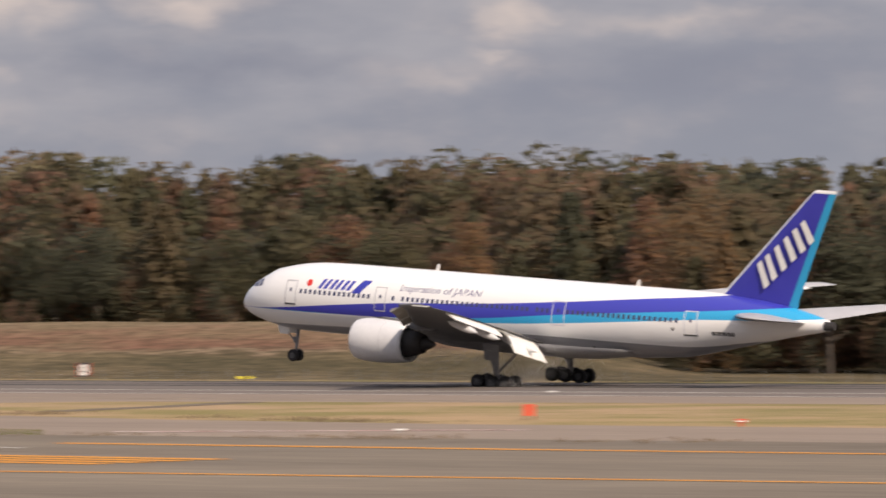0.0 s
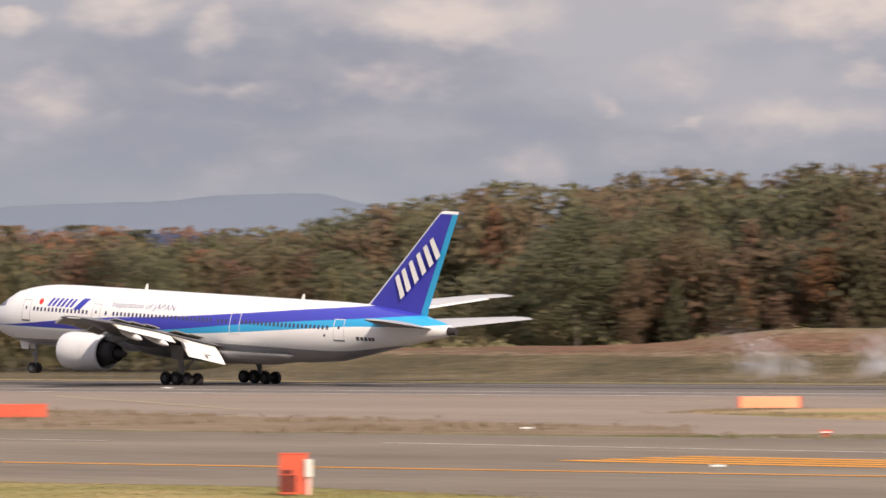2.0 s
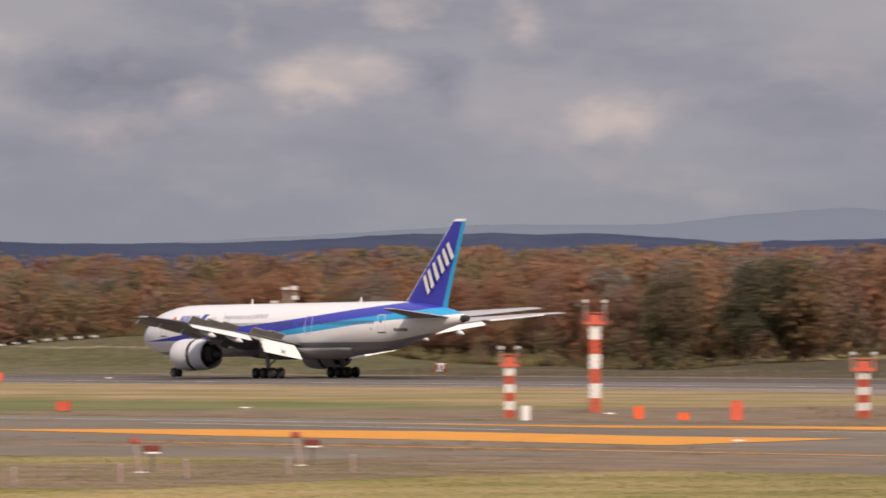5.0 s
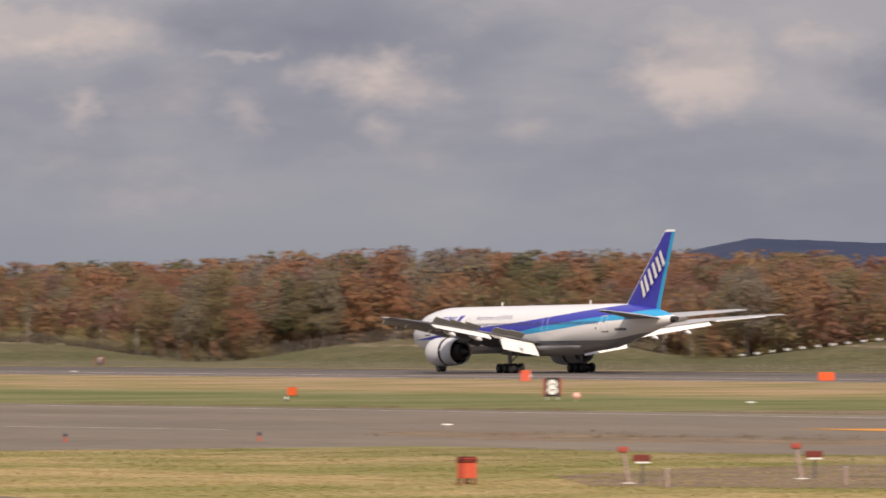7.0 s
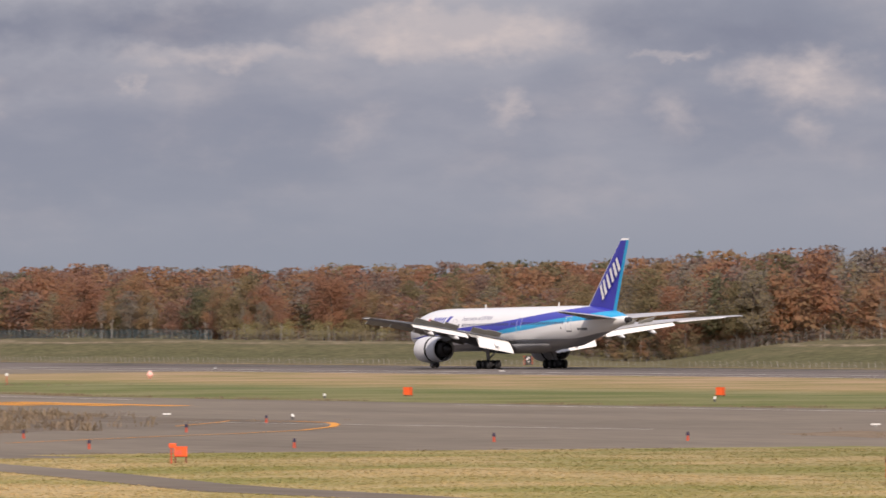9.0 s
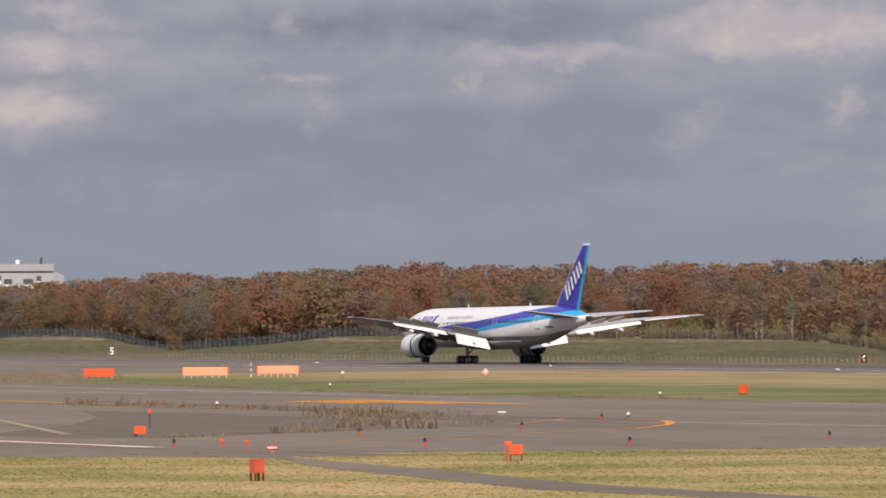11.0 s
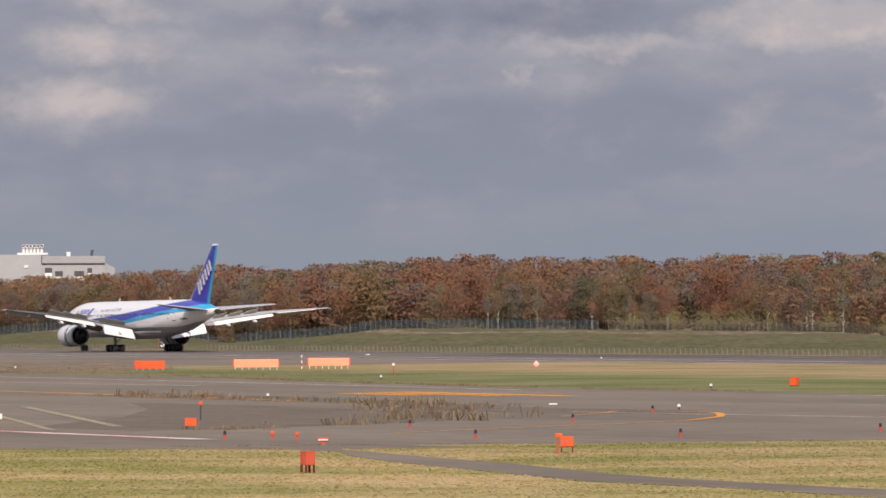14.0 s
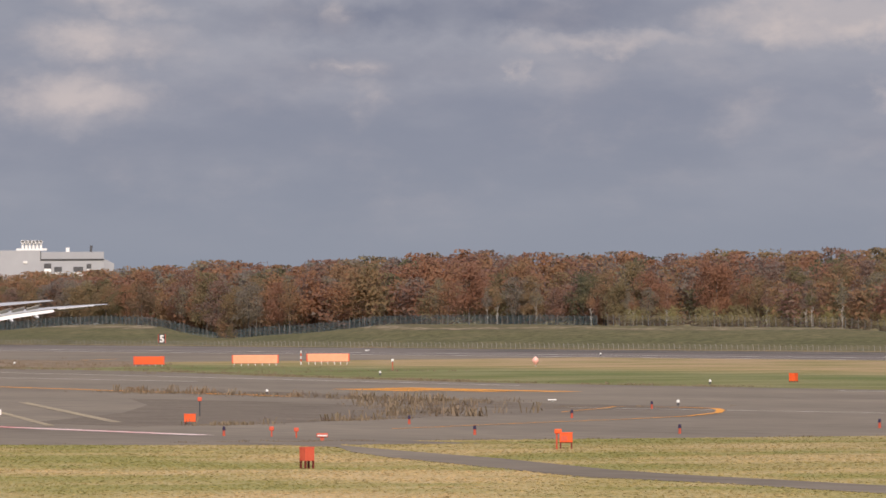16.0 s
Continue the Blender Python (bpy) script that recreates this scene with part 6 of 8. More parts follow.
        tube(bm, (0, gy, 0.62), (-0.2, gy, 3.9), 0.24, 0.30, 14)
        tube(bm, (0.1, gy, 1.4), (1.3, gy - side * 1.8, 3.6), 0.11, 0.11, 8)
        tube(bm, (-0.1, gy, 1.4), (-1.5, gy - side * 0.5, 3.6), 0.11, 0.11, 8)
        tube(bm, (-0.25, gy, 0.9), (-0.25, gy, 1.9), 0.08, 0.08, 8)
        gear = part("main_gear", bm, GEAR_GREY, plane, "grey main landing gear strut")
        MOVERS.setdefault("main_gear", []).append(gear)
        bm = bmesh.new()
        box(bm, 0, gy, 0.66, 3.1, 0.34, 0.32, 0.06)
        for ax in (-1.47, 0, 1.47):
            tube(bm, (ax, gy - 0.75, 0.63), (ax, gy + 0.75, 0.63), 0.09, 0.09, 8)
        part("bogie", bm, DARK_STEEL, gear, "dark six-wheel bogie beam")
        for ax in (-1.47, 0, 1.47):
            for o in (-0.70, 0.70):
                wheel(gear, ax, gy + o, 0.635, 0.635, 0.5).name = "wheel"
        bm = bmesh.new()
        plate(bm, [Vector((-0.9, gy + side * 0.55, 2.5)), Vector((0.5, gy + side * 0.5, 2.6)), Vector((0.6, gy + side * 0.5, 3.9)), Vector((-1.2, gy + side * 0.5, 3.9))], 0.06)
        part("gear_door", bm, GEAR_GREY, gear, "grey main gear door")

    # nose gear
    bm = bmesh.new()
    tube(bm, (-25.88, 0, 0.55), (-25.6, 0, 3.3), 0.13, 0.17, 12)
    tube(bm, (-25.8, 0, 1.5), (-27.4, 0, 3.2), 0.07, 0.07, 8)
    tube(bm, (-25.88, -0.5, 0.545), (-25.88, 0.5, 0.545), 0.07, 0.07, 8)
    box(bm, -25.95, 0, 2.0, 0.28, 0.5, 0.35, 0.05)
    ng = part("nose_gear", bm, GEAR_GREY, plane, "grey nose gear strut")
    MOVERS["nose_gear"] = ng
    for o in (-0.36, 0.36):
        wheel(ng, -25.88, o, 0.545, 0.545, 0.40).name = "wheel"
    for o in (-0.62, 0.62):
        bm = bmesh.new()
        plate(bm, [Vector((-27.2, o, 2.42)), Vector((-26.3, o, 2.42)), Vector((-26.1, o, 3.2)), Vector((-27.5, o, 3.2))], 0.04)
        part("gear_door", bm, FLAP_WHITE, ng, "white nose gear door")

    # cabin windows of the near side, one by one; a blank where a door is
    doors = ((6.75, 8.0), (16.7, 17.9), (35.65, 37.05), (49.25, 50.55))
    s = 8.55
    wm = None
    while s < 49.0:
        if not any(a - 0.25 < s < b + 0.25 for a, b in doors) and not 33.2 < s < 33.9 and not 18.9 < s < 19.4:
            bm = bmesh.new()
            decal(bm, [rect(s - 0.135, s + 0.135, 6.44, 6.82)], -1, 0.012, 1, 2)
            part("window", bm, PANE, fus)
        s += 0.533
    bm = bmesh.new()
    s = 8.55
    while s < 49.0:
        decal(bm, [rect(s - 0.135, s + 0.135, 6.44, 6.82)], 1, 0.012, 1, 2)
        s += 0.533
    part("window_row", bm, PANE, fus, "row of dark cabin windows")
    # doors: a raised outline each
    for k, (a, b) in enumerate(doors):
        z0, z1 = 5.40, 7.52
        for side in (-1, 1):
            bm = bmesh.new()
            t = 0.085
            decal(bm, [rect(a, b, z0, z0 + t), rect(a, b, z1 - t, z1), rect(a, a + t, z0 + t, z1 - t), rect(b - t, b, z0 + t, z1 - t)], side, 0.016, 4, 4)
            door = part("door", bm, DOOR_LINE if k > 1 else DOOR_SHADE, fus, "outlined cabin door")
            bm = bmesh.new()
            decal(bm, [rect((a + b) / 2 - 0.11, (a + b) / 2 + 0.11, 6.54, 6.84)], side, 0.016, 1, 2)
            part("window", bm, PANE, door)
            if k in (0, 3):
                bm = bmesh.new()
                decal(bm, [rect(a, b, z0 - 0.03, z0 + 0.10)], side, 0.02, 3, 1)
                part("sill", bm, DARK_STEEL, door, "dark door sill")
    # flight deck windows
    for side in (-1, 1):
        for q in ([(1.75, 6.55), (2.35, 6.60), (2.45, 7.25), (2.1, 7.15)], [(2.42, 6.60), (3.05, 6.66), (3.02, 7.35), (2.52, 7.28)], [(3.12, 6.68), (3.62, 6.78), (3.45, 7.30), (3.10, 7.34)]):
            bm = bmesh.new()
            decal(bm, [q], side, 0.015, 3, 3)
            part("flight_deck_window", bm, PANE, fus, "dark flight deck window pane")
    # the mark behind the nose: plain slanted blue shapes, and a red disc
    strokes = [[(a, 6.98), (a + 0.36, 6.98), (a + 0.36 + 0.5, 7.82), (a + 0.5, 7.82)] for a in (10.35, 10.95, 11.6, 12.2, 12.85, 13.45)]
    for q in strokes + [[(14.05, 6.80), (15.0, 6.80), (16.05, 7.94), (15.1, 7.94)]]:
        for side in (-1, 1):
            bm = bmesh.new()
            decal(bm, [q], side, 0.014, 3, 4)
            part("mark", bm, LOGO_BLUE, fus, "slanted blue stroke of the airline's mark")
    for side in (-1, 1):
        bm = bmesh.new()
        cv = bm.verts.new(skin(9.35, 7.40, side, 0.016))
        ring = [bm.verts.new(skin(9.35 + 0.30 * math.cos(a), 7.40 + 0.30 * math.sin(a), side, 0.016)) for a in [2 * math.pi * i / 18 for i in range(18)]]
        for i in range(18):
            bm.faces.new((cv, ring[i], ring[(i + 1) % 18]) if side < 0 else (cv, ring[(i + 1) % 18], ring[i]))
        part("red_disc", bm, SUN_RED, fus, "small red disc")
    # slogan lettering on the near side
    cu = bpy.data.curves.new("slogan", "FONT")
    cu.body, cu.size, cu.shear = "Inspiration of JAPAN", 1.0, 0.15
    tmp = bpy.data.objects.new("slogan", cu)
    scene.collection.objects.link(tmp)
    me = bpy.data.meshes.new_from_object(tmp.evaluated_get(bpy.context.evaluated_depsgraph_get()))
    bpy.data.objects.remove(tmp)
    xs = [v.co.x for v in me.vertices]
    k = 8.7 / (max(xs) - min(xs))
    for v in me.vertices:
        v.co = skin(19.25 + (v.co.x - min(xs)) * k, 7.30 + v.co.y * 0.80, -1, 0.016)
    me.materials.clear()
    me.materials.append(SLOGAN)
    o = new("slogan", me)
    o.parent = fus
    o["label"] = "grey-violet slogan lettering on the white fuselage"
    # registration as plain bars, small marks, antennas
    for a, b, z in ((51.9, 52.25, 5.55), (52.35, 52.7, 5.55), (52.8, 53.15, 5.55), (53.25, 53.55, 5.55), (53.62, 53.9, 5.55)):
        bm = bmesh.new()
        decal(bm, [rect(a, b, z, z + 0.34)], -1, 0.014, 1, 1)
        part("registration_bar", bm, DARK_STEEL, fus, "dark bar of the registration")
    for a, z in ((48.1, 5.75), (33.9, 3.6), (39.5, 3.55)):
        bm = bmesh.new()
        decal(bm, [rect(a, a + 0.22, z, z + 0.26)], -1, 0.014, 1, 1)
        part("vent", bm, DARK_STEEL, fus, "small dark vent")
    for s, h in ((20.9, 0.55), (42.2, 0.5)):
        bm = bmesh.new()
        plate(bm, [Vector((NOSE + s, 0.03, 9.0)), Vector((NOSE + s + 0.5, 0.03, 9.0)), Vector((NOSE + s + 0.5, 0.03, 9.08 + h)), Vector((NOSE + s + 0.3, 0.03, 9.08 + h))], 0.06)
        part("antenna", bm, WHITE, fus, "white blade antenna")
    bm = bmesh.new()
    plate(bm, [Vector((5.6, 0.03, 2.9)), Vector((6.0, 0.03, 2.9)), Vector((6.0, 0.03, 2.35)), Vector((5.85, 0.03, 2.35))], 0.06)
    part("antenna", bm, WHITE, fus, "white blade antenna")
    return plane

AIRLINER = build_airliner()


# ---- airfield things ----
def numeral_mesh(text, height):
    """A flat mesh of characters, upright in the x-z plane, centred, facing -y."""
    cu = bpy.data.curves.new("numeral", "FONT")
    cu.body, cu.size, cu.extrude, cu.offset = text, 1.0, 0.012, 0.035
    tmp = bpy.data.objects.new("numeral", cu)
    scene.collection.objects.link(tmp)
    me = bpy.data.meshes.new_from_object(tmp.evaluated_get(bpy.context.evaluated_depsgraph_get()))
    bpy.data.objects.remove(tmp)
    xs, ys = [v.co.x for v in me.vertices], [v.co.y for v in me.vertices]
    k = height / (max(ys) - min(ys))
    for v in me.vertices:
        v.co = Vector(((v.co.x - (max(xs) + min(xs)) / 2) * k, -v.co.z, (v.co.y - (max(ys) + min(ys)) / 2) * k))
    me.materials.clear()
    me.materials.append(WHITE)
    return me

def distance_sign(x, y, w, h, text, leg=0.35):
    t = thing("distance_sign", x, y, 0, face_camera(x, y))
    tagged(t, "black distance sign with white number %s and red edges" % text, "sign", "runway distance signs")
    bm = box(bmesh.new(), 0, 0, leg + h / 2, w, 0.35, h, 0.03)
    panel = part("panel", bm, BLACK, t)
    for s in (-1, 1):
        bm = box(bmesh.new(), s * (w / 2 - 0.05), -0.02, leg + h / 2, 0.11, 0.36, h * 0.98, 0.015)
        part("edge", bm, RED, panel, "red edge strip")
        bm = box(bmesh.new(), s * w * 0.3, 0, leg / 2, 0.1, 0.1, leg, 0.01)
        part("leg", bm, GALV, t)
    o = new("numeral", numeral_mesh(text, h * 0.80))
    o.parent = panel
    o.location = (0, -0.20, leg + h / 2)
    o["label"] = "white number %s" % text

for x, y, w, h, c, leg in ((-633.6, 406.6, 1.65, 1.75, "8", 0.35), (-484, 604, 1.3, 1.4, "8", 0.12), (-779, 604, 1.3, 1.4, "7", 0.2), (-1068, 604, 1.3, 1.4, "6", 0.08), (-1346, 604, 1.4, 1.7, "5", 0.25)):
    distance_sign(x, y, w, h, c, leg)

def guidance_board(x, y, w, h, leg, material, label, turn=0.0):
    """The plain back of a long taxiway sign on short legs."""
    t = thing("guidance_board", x, y, 0, face_camera(x, y) + turn)
    tagged(t, label, "sign board", "orange boards beside the taxiway")
    body = part("panel", box(bmesh.new(), 0, 0, leg + h / 2, w, 0.4, h, 0.04), material, t)
    for s in (-1, 1):
        part("end_cap", box(bmesh.new(), s * (w / 2 - 0.06), -0.01, leg + h / 2, 0.16, 0.44, h + 0.03, 0.02), ORANGE_RED, body, "orange-red end cap")
    n = max(3, int(w / 0.75))
    for i in range(n):
        part("leg", box(bmesh.new(), -w / 2 + 0.3 + (w - 0.6) * i / (n - 1), 0, leg / 2, 0.09, 0.09, leg, 0.01), WHITE, t, "pale leg")

for row in ((-393, 466, 4.7, 0.85, 0.12, ORANGE_PALE, "long faded pale orange board on short legs in dry grass"), (-413.8, 405.5, 6.5, 0.95, 0.12, ORANGE_RED, "long orange-red board on short legs beside the taxiway"),
            (-438.5, 397, 4.8, 1.0, 0.12, ORANGE_RED, "orange-red board on short legs beside the taxiway"), (-760.8, 525.4, 1.8, 0.95, 0.1, ORANGE, "small bright orange board at the runway edge"),
            (-935.5, 418, 3.9, 1.02, 0.22, ORANGE, "bright orange board on short legs in the grass"), (-930.5, 430.5, 5.9, 1.05, 0.3, ORANGE_PALE, "long faded orange board on a row of pale legs"),
            (-937.5, 444, 5.5, 1.0, 0.4, ORANGE_PALE, "long faded orange board on pale legs beside a striped pole")):
    guidance_board(*row)

def low_marker(x, y):
    t = thing("edge_marker", x, y, 0, face_camera(x, y))
    tagged(t, "low yellow marker board beyond the runway edge", "marker")
    part("board", box(bmesh.new(), 0, 0, 0.30, 1.4, 0.12, 0.24, 0.03), SIGN_YELLOW, t)
    part("band", box(bmesh.new(), 0.1, -0.07, 0.30, 0.5, 0.02, 0.20), BLACK, t, "dark band")
    for k in (-0.55, 0.55):
        part("leg", box(bmesh.new(), k, 0, 0.1, 0.08, 0.08, 0.2), GALV, t)
low_marker(-456.5, 593.5)

def info_sign():
    t = thing("guidance_sign", -468, 420, 0, face_camera(-468, 420))
    tagged(t, "low guidance sign with yellow-black end and pink-white panel", "sign")
    part("panel", box(bmesh.new(), 0.5, 0, 0.55, 3.7, 0.3, 0.82, 0.03), PINK_WHITE, t, "pink and white panel")
    y = part("yellow_panel", box(bmesh.new(), -1.85, 0, 0.58, 0.98, 0.32, 0.74, 0.02), SIGN_YELLOW, t, "yellow panel with black bars")
    for k in range(3):
        part("bar", box(bmesh.new(), -1.85 + 0.05 * k, -0.17, 0.36 + 0.22 * k, 0.72, 0.02, 0.11), BLACK, y, "black bar")
    for x in (-2.0, -0.6, 0.6, 2.0):
        part("leg", box(bmesh.new(), x, 0, 0.08, 0.1, 0.1, 0.17), GALV, t)
info_sign()

def equipment_box(x, y, w, d, h, leg, material, label, extras=(), turn=0.0):
    """A cabinet on legs, with a lid; extras: 'drum', 'cap', 'post', 'door', 'white'."""
    t = thing("equipment_box", x, y, 0, face_camera(x, y) + turn)
    tagged(t, label, "equipment box")
    b = part("body", box(bmesh.new(), 0, 0, leg + (h - leg) / 2, w, d, h - leg, 0.03), material, t)
    part("lid", box(bmesh.new(), 0, 0, h + 0.02, w * 1.05, d * 1.05, 0.06, 0.015), DARK_RED if "cap" in extras else material, b)
    for sx in (-1, 1):
        for sy in (-1, 1):
            if leg > 0:
                part("leg", box(bmesh.new(), sx * w * 0.42, sy * d * 0.38, leg / 2, 0.09, 0.09, leg), DARK_RED, t, "dark red leg")
    if "door" in extras:
        part("door", box(bmesh.new(), -w * 0.20, -d / 2 - 0.012, leg + (h - leg) * 0.27, w * 0.56, 0.03, (h - leg) * 0.42, 0.01), DARK_RED, b, "dark red door")
        part("vent", box(bmesh.new(), -w * 0.24, -d / 2 - 0.012, leg + (h - leg) * 0.56, w * 0.36, 0.03, (h - leg) * 0.1, 0.01), DARK_RED, b, "dark red vent")
    if "vent" in extras:
        part("hatch", box(bmesh.new(), -w * 0.16, -d / 2 - 0.008, leg + (h - leg) * 0.42, w * 0.5, 0.03, (h - leg) * 0.55, 0.01), ORANGE_RED, b, "darker red hatch")
        part("base_rail", box(bmesh.new(), 0, -d * 0.36, leg + 0.01, w * 0.95, 0.06, 0.08), DARK_RED, b)
    if "drum" in extras:
        part("drum", tube(bmesh.new(), (w * 0.52, -d * 0.62, h * 0.45), (w * 0.52, -d * 0.62, h * 0.88), w * 0.14, seg=16), WHITE, b, "white drum on the side")
        part("pipe", tube(bmesh.new(), (w * 0.52, -d * 0.62, 0.0), (w * 0.52, -d * 0.62, h * 0.45), w * 0.08, seg=12), PINK_WHITE, b, "pale pipe")
    if "white" in extras:
        part("side_panel", box(bmesh.new(), w * 0.5, -0.02, leg + (h - leg) * 0.6, 0.12, d * 0.9, (h - leg) * 0.6, 0.01), WHITE, b, "white side panel")
    if "cap" in extras:
        part("cap", box(bmesh.new(), 0, -0.02, h - 0.14, w * 1.08, d * 1.08, 0.20, 0.02), DARK_RED, b, "dark red top")
    if "post" in extras:
        part("post", tube(bmesh.new(), (-w * 0.72, 0, 0), (-w * 0.72, 0, h * 1.02), 0.05), ORANGE_RED, b)
        part("post_lamp", box(bmesh.new(), -w * 0.62, 0, h * 1.12, 0.42, 0.24, 0.26, 0.05), ORANGE, b, "small orange lamp head")

for row in ((-244.3, 257.3, 1.25, 0.8, 1.82, 0.06, ORANGE_RED, "tall red-orange equipment cabinet with a white drum", ("door", "drum")),
            (-337.4, 211.5, 0.72, 0.66, 1.35, 0.34, ORANGE_RED, "orange-red equipment cabinet with a dark top on legs", ("cap",), 36),
            (-411.3, 209.8, 0.74, 0.62, 0.92, 0.40, ORANGE, "bright orange box on legs with a small lamp post", ("post", "vent")),
            (-372.9, 175.4, 0.56, 0.56, 1.08, 0.42, ORANGE_RED, "orange box on dark legs in the near grass", (), 33),
            (-510.1, 231.0, 0.8, 0.6, 0.65, 0.15, ORANGE, "orange box standing among dry weeds", ()),
            (-306.5, 428.8, 0.82, 0.6, 0.95, 0.25, ORANGE_RED, "orange-red box on legs in dry grass", ()),
            (-542.2, 381.3, 1.0, 0.7, 0.82, 0.12, ORANGE_RED, "orange-red box in the green grass strip", (), -25),
            (-708.2, 386.7, 0.7, 0.6, 0.85, 0.12, ORANGE, "small orange box in the grass strip", (), -32),
            (-681.8, 407.2, 0.7, 0.6, 0.85, 0.12, ORANGE, "small orange box in the grass strip", (), -32),
            (-784.4, 499.7, 1.1, 0.9, 1.35, 0.15, ORANGE_RED, "orange box with white side at the runway edge", ("white",)),
            (-469.2, 382.5, 0.66, 0.5, 0.95, 0.05, ORANGE, "upright orange box beside the taxiway", ()),
            (-462.0, 380.9, 0.75, 0.5, 0.55, 0.05, ORANGE, "low orange box beside the taxiway", ()),
            (-456.6, 381.5, 0.85, 0.6, 1.45, 0.05, ORANGE_RED, "tall orange-red cabinet beside the taxiway", ())):
    equipment_box(*row)

def striped_mast(x, y, h, deck, wide, label):
    """A banded red and white mast with a red platform and lamps."""
    t = thing("striped_mast", x, y, 0, face_camera(x, y))
    tagged(t, label, "mast", "red and white masts")
    n = 6
    for i in range(n):
        z0, z1 = deck * i / n, deck * (i + 1) / n
        bm = bmesh.new()
        for sx in (-1, 1):
            for sy in (-1, 1):
                tube(bm, (sx * wide * 0.42, sy * wide * 0.42, z0), (sx * wide * 0.42, sy * wide * 0.42, z1), 0.07, seg=6)
        k = 3
        for j in range(k):
            za, zb = z0 + (z1 - z0) * j / k, z0 + (z1 - z0) * (j + 1) / k
            for sy in (-1, 1):
                tube(bm, (-wide * 0.42, sy * wide * 0.42, za), (wide * 0.42, sy * wide * 0.42, zb), 0.045, seg=5)
                tube(bm, (sy * wide * 0.42, wide * 0.42, za), (sy * wide * 0.42, -wide * 0.42, zb), 0.045, seg=5)
        box(bm, 0, 0, (z0 + z1) / 2, wide * 0.62, wide * 0.62, (z1 - z0) * 0.999)
        part("band", bm, RED if i % 2 == 0 else WHITE, t, "red band" if i % 2 == 0 else "white band")
    d = part("platform", box(bmesh.new(), 0, 0, deck + 0.12, wide * 1.9, wide * 1.3, 0.24, 0.03), RED, t, "red platform")
    bm = bmesh.new()
    for sx in (-1, 1):
        for sy in (-1, 1):
            tube(bm, (sx * wide * 0.92, sy * wide * 0.6, deck + 0.2), (sx * wide * 0.92, sy * wide * 0.6, deck + 1.0), 0.04, seg=6)
        tube(bm, (sx * wide * 0.92, -wide * 0.6, deck + 0.95), (sx * wide * 0.92, wide * 0.6, deck + 0.95), 0.04, seg=6)
        tube(bm, (-wide * 0.92, sx * wide * 0.6, deck + 0.95), (wide * 0.92, sx * wide * 0.6, deck + 0.95), 0.04, seg=6)
    box(bm, 0, 0, deck + 0.5, wide * 1.0, wide * 0.9, 0.55)
    part("railing", bm, RED, d)
    for sx in (-1, 1):
        part("pole", tube(bmesh.new(), (sx * wide * 0.85, 0, deck + 0.2), (sx * wide * 0.85, 0, h - 0.35), 0.06, seg=6), GALV, d)
        part("lamp", box(bmesh.new(), sx * wide * 0.85, 0, h - 0.15, 0.34, 0.3, 0.26, 0.05), GALV, d, "grey lamp head")

striped_mast(-500.8, 403.8, 9.0, 7.0, 0.9, "tall banded red and white mast with a red platform")
striped_mast(-482.0, 380.3, 5.5, 3.9, 0.74, "short banded red and white mast with a red platform")
striped_mast(-460.3, 397.0, 5.0, 3.5, 0.95, "short banded red and white mast beside the taxiway")

def white_drum(x, y):
    t = thing("drum", x, y)
    tagged(t, "upright white drum beside the banded masts", "drum")
    b = part("body", tube(bmesh.new(), (0, 0, 0), (0, 0, 1.12), 0.36, seg=20), WHITE, t, smooth=False)
    for z in (0.3, 0.75):
        part("hoop", tube(bmesh.new(), (0, 0, z), (0, 0, z + 0.05), 0.375, seg=20), WHITE, b)
white_drum(-471.9, 373.8)

def field_light(x, y, kind):
    """A light beside a pavement: flat white cover, blue-violet edge light, or low red dome."""
    t = thing("field_light", x, y, 0, face_camera(x, y))
    if kind == "flat":
        tagged(t, "flat white light cover on a short stem", "airfield light", "airfield lights")
        part("stem", tube(bmesh.new(), (0, 0, 0), (0, 0, 0.16), 0.07), GALV, t)
        part("cover", box(bmesh.new(), 0, 0, 0.21, 0.7, 0.4, 0.11, 0.04), WHITE, t, "flat white cover")
    elif kind == "edge":
        tagged(t, "small dark edge light on a red stem", "airfield light", "airfield lights")
        part("stem", tube(bmesh.new(), (0, 0, 0), (0, 0, 0.38), 0.10, 0.08), RED, t, "red stem")
        part("lens", tube(bmesh.new(), (0, 0, 0.38), (0, 0, 0.62), 0.12, 0.08, 10), PURPLE, t, "dark violet lens")
    elif kind == "white":
        tagged(t, "small white-topped light on a stem", "airfield light", "airfield lights")
        part("stem", tube(bmesh.new(), (0, 0, 0), (0, 0, 0.26), 0.11, 0.09), DARK_STEEL, t)
        part("lens", tube(bmesh.new(), (0, 0, 0.26), (0, 0, 0.48), 0.15, 0.10, 10), WHITE, t, "white lens")
    elif kind == "red":
        tagged(t, "small orange-red lamp head on a stem", "airfield light", "airfield lights")
        part("stem", tube(bmesh.new(), (0, 0, 0), (0, 0, 0.40), 0.05), ORANGE_RED, t)
        part("lamp", box(bmesh.new(), 0, 0, 0.52, 0.30, 0.22, 0.26, 0.05), ORANGE_RED, t, "orange-red lamp head")
    else:
        tagged(t, "low red light with a white strip", "airfield light", "airfield lights")
        part("base", box(bmesh.new(), 0, 0, 0.12, 0.24, 0.24, 0.24, 0.02), RED, t)
        part("dome", box(bmesh.new(), 0, 0, 0.34, 0.72, 0.36, 0.26, 0.07), RED, t, "red dome")
        part("strip", box(bmesh.new(), 0, -0.19, 0.32, 0.6, 0.02, 0.08), WHITE, t, "white strip")

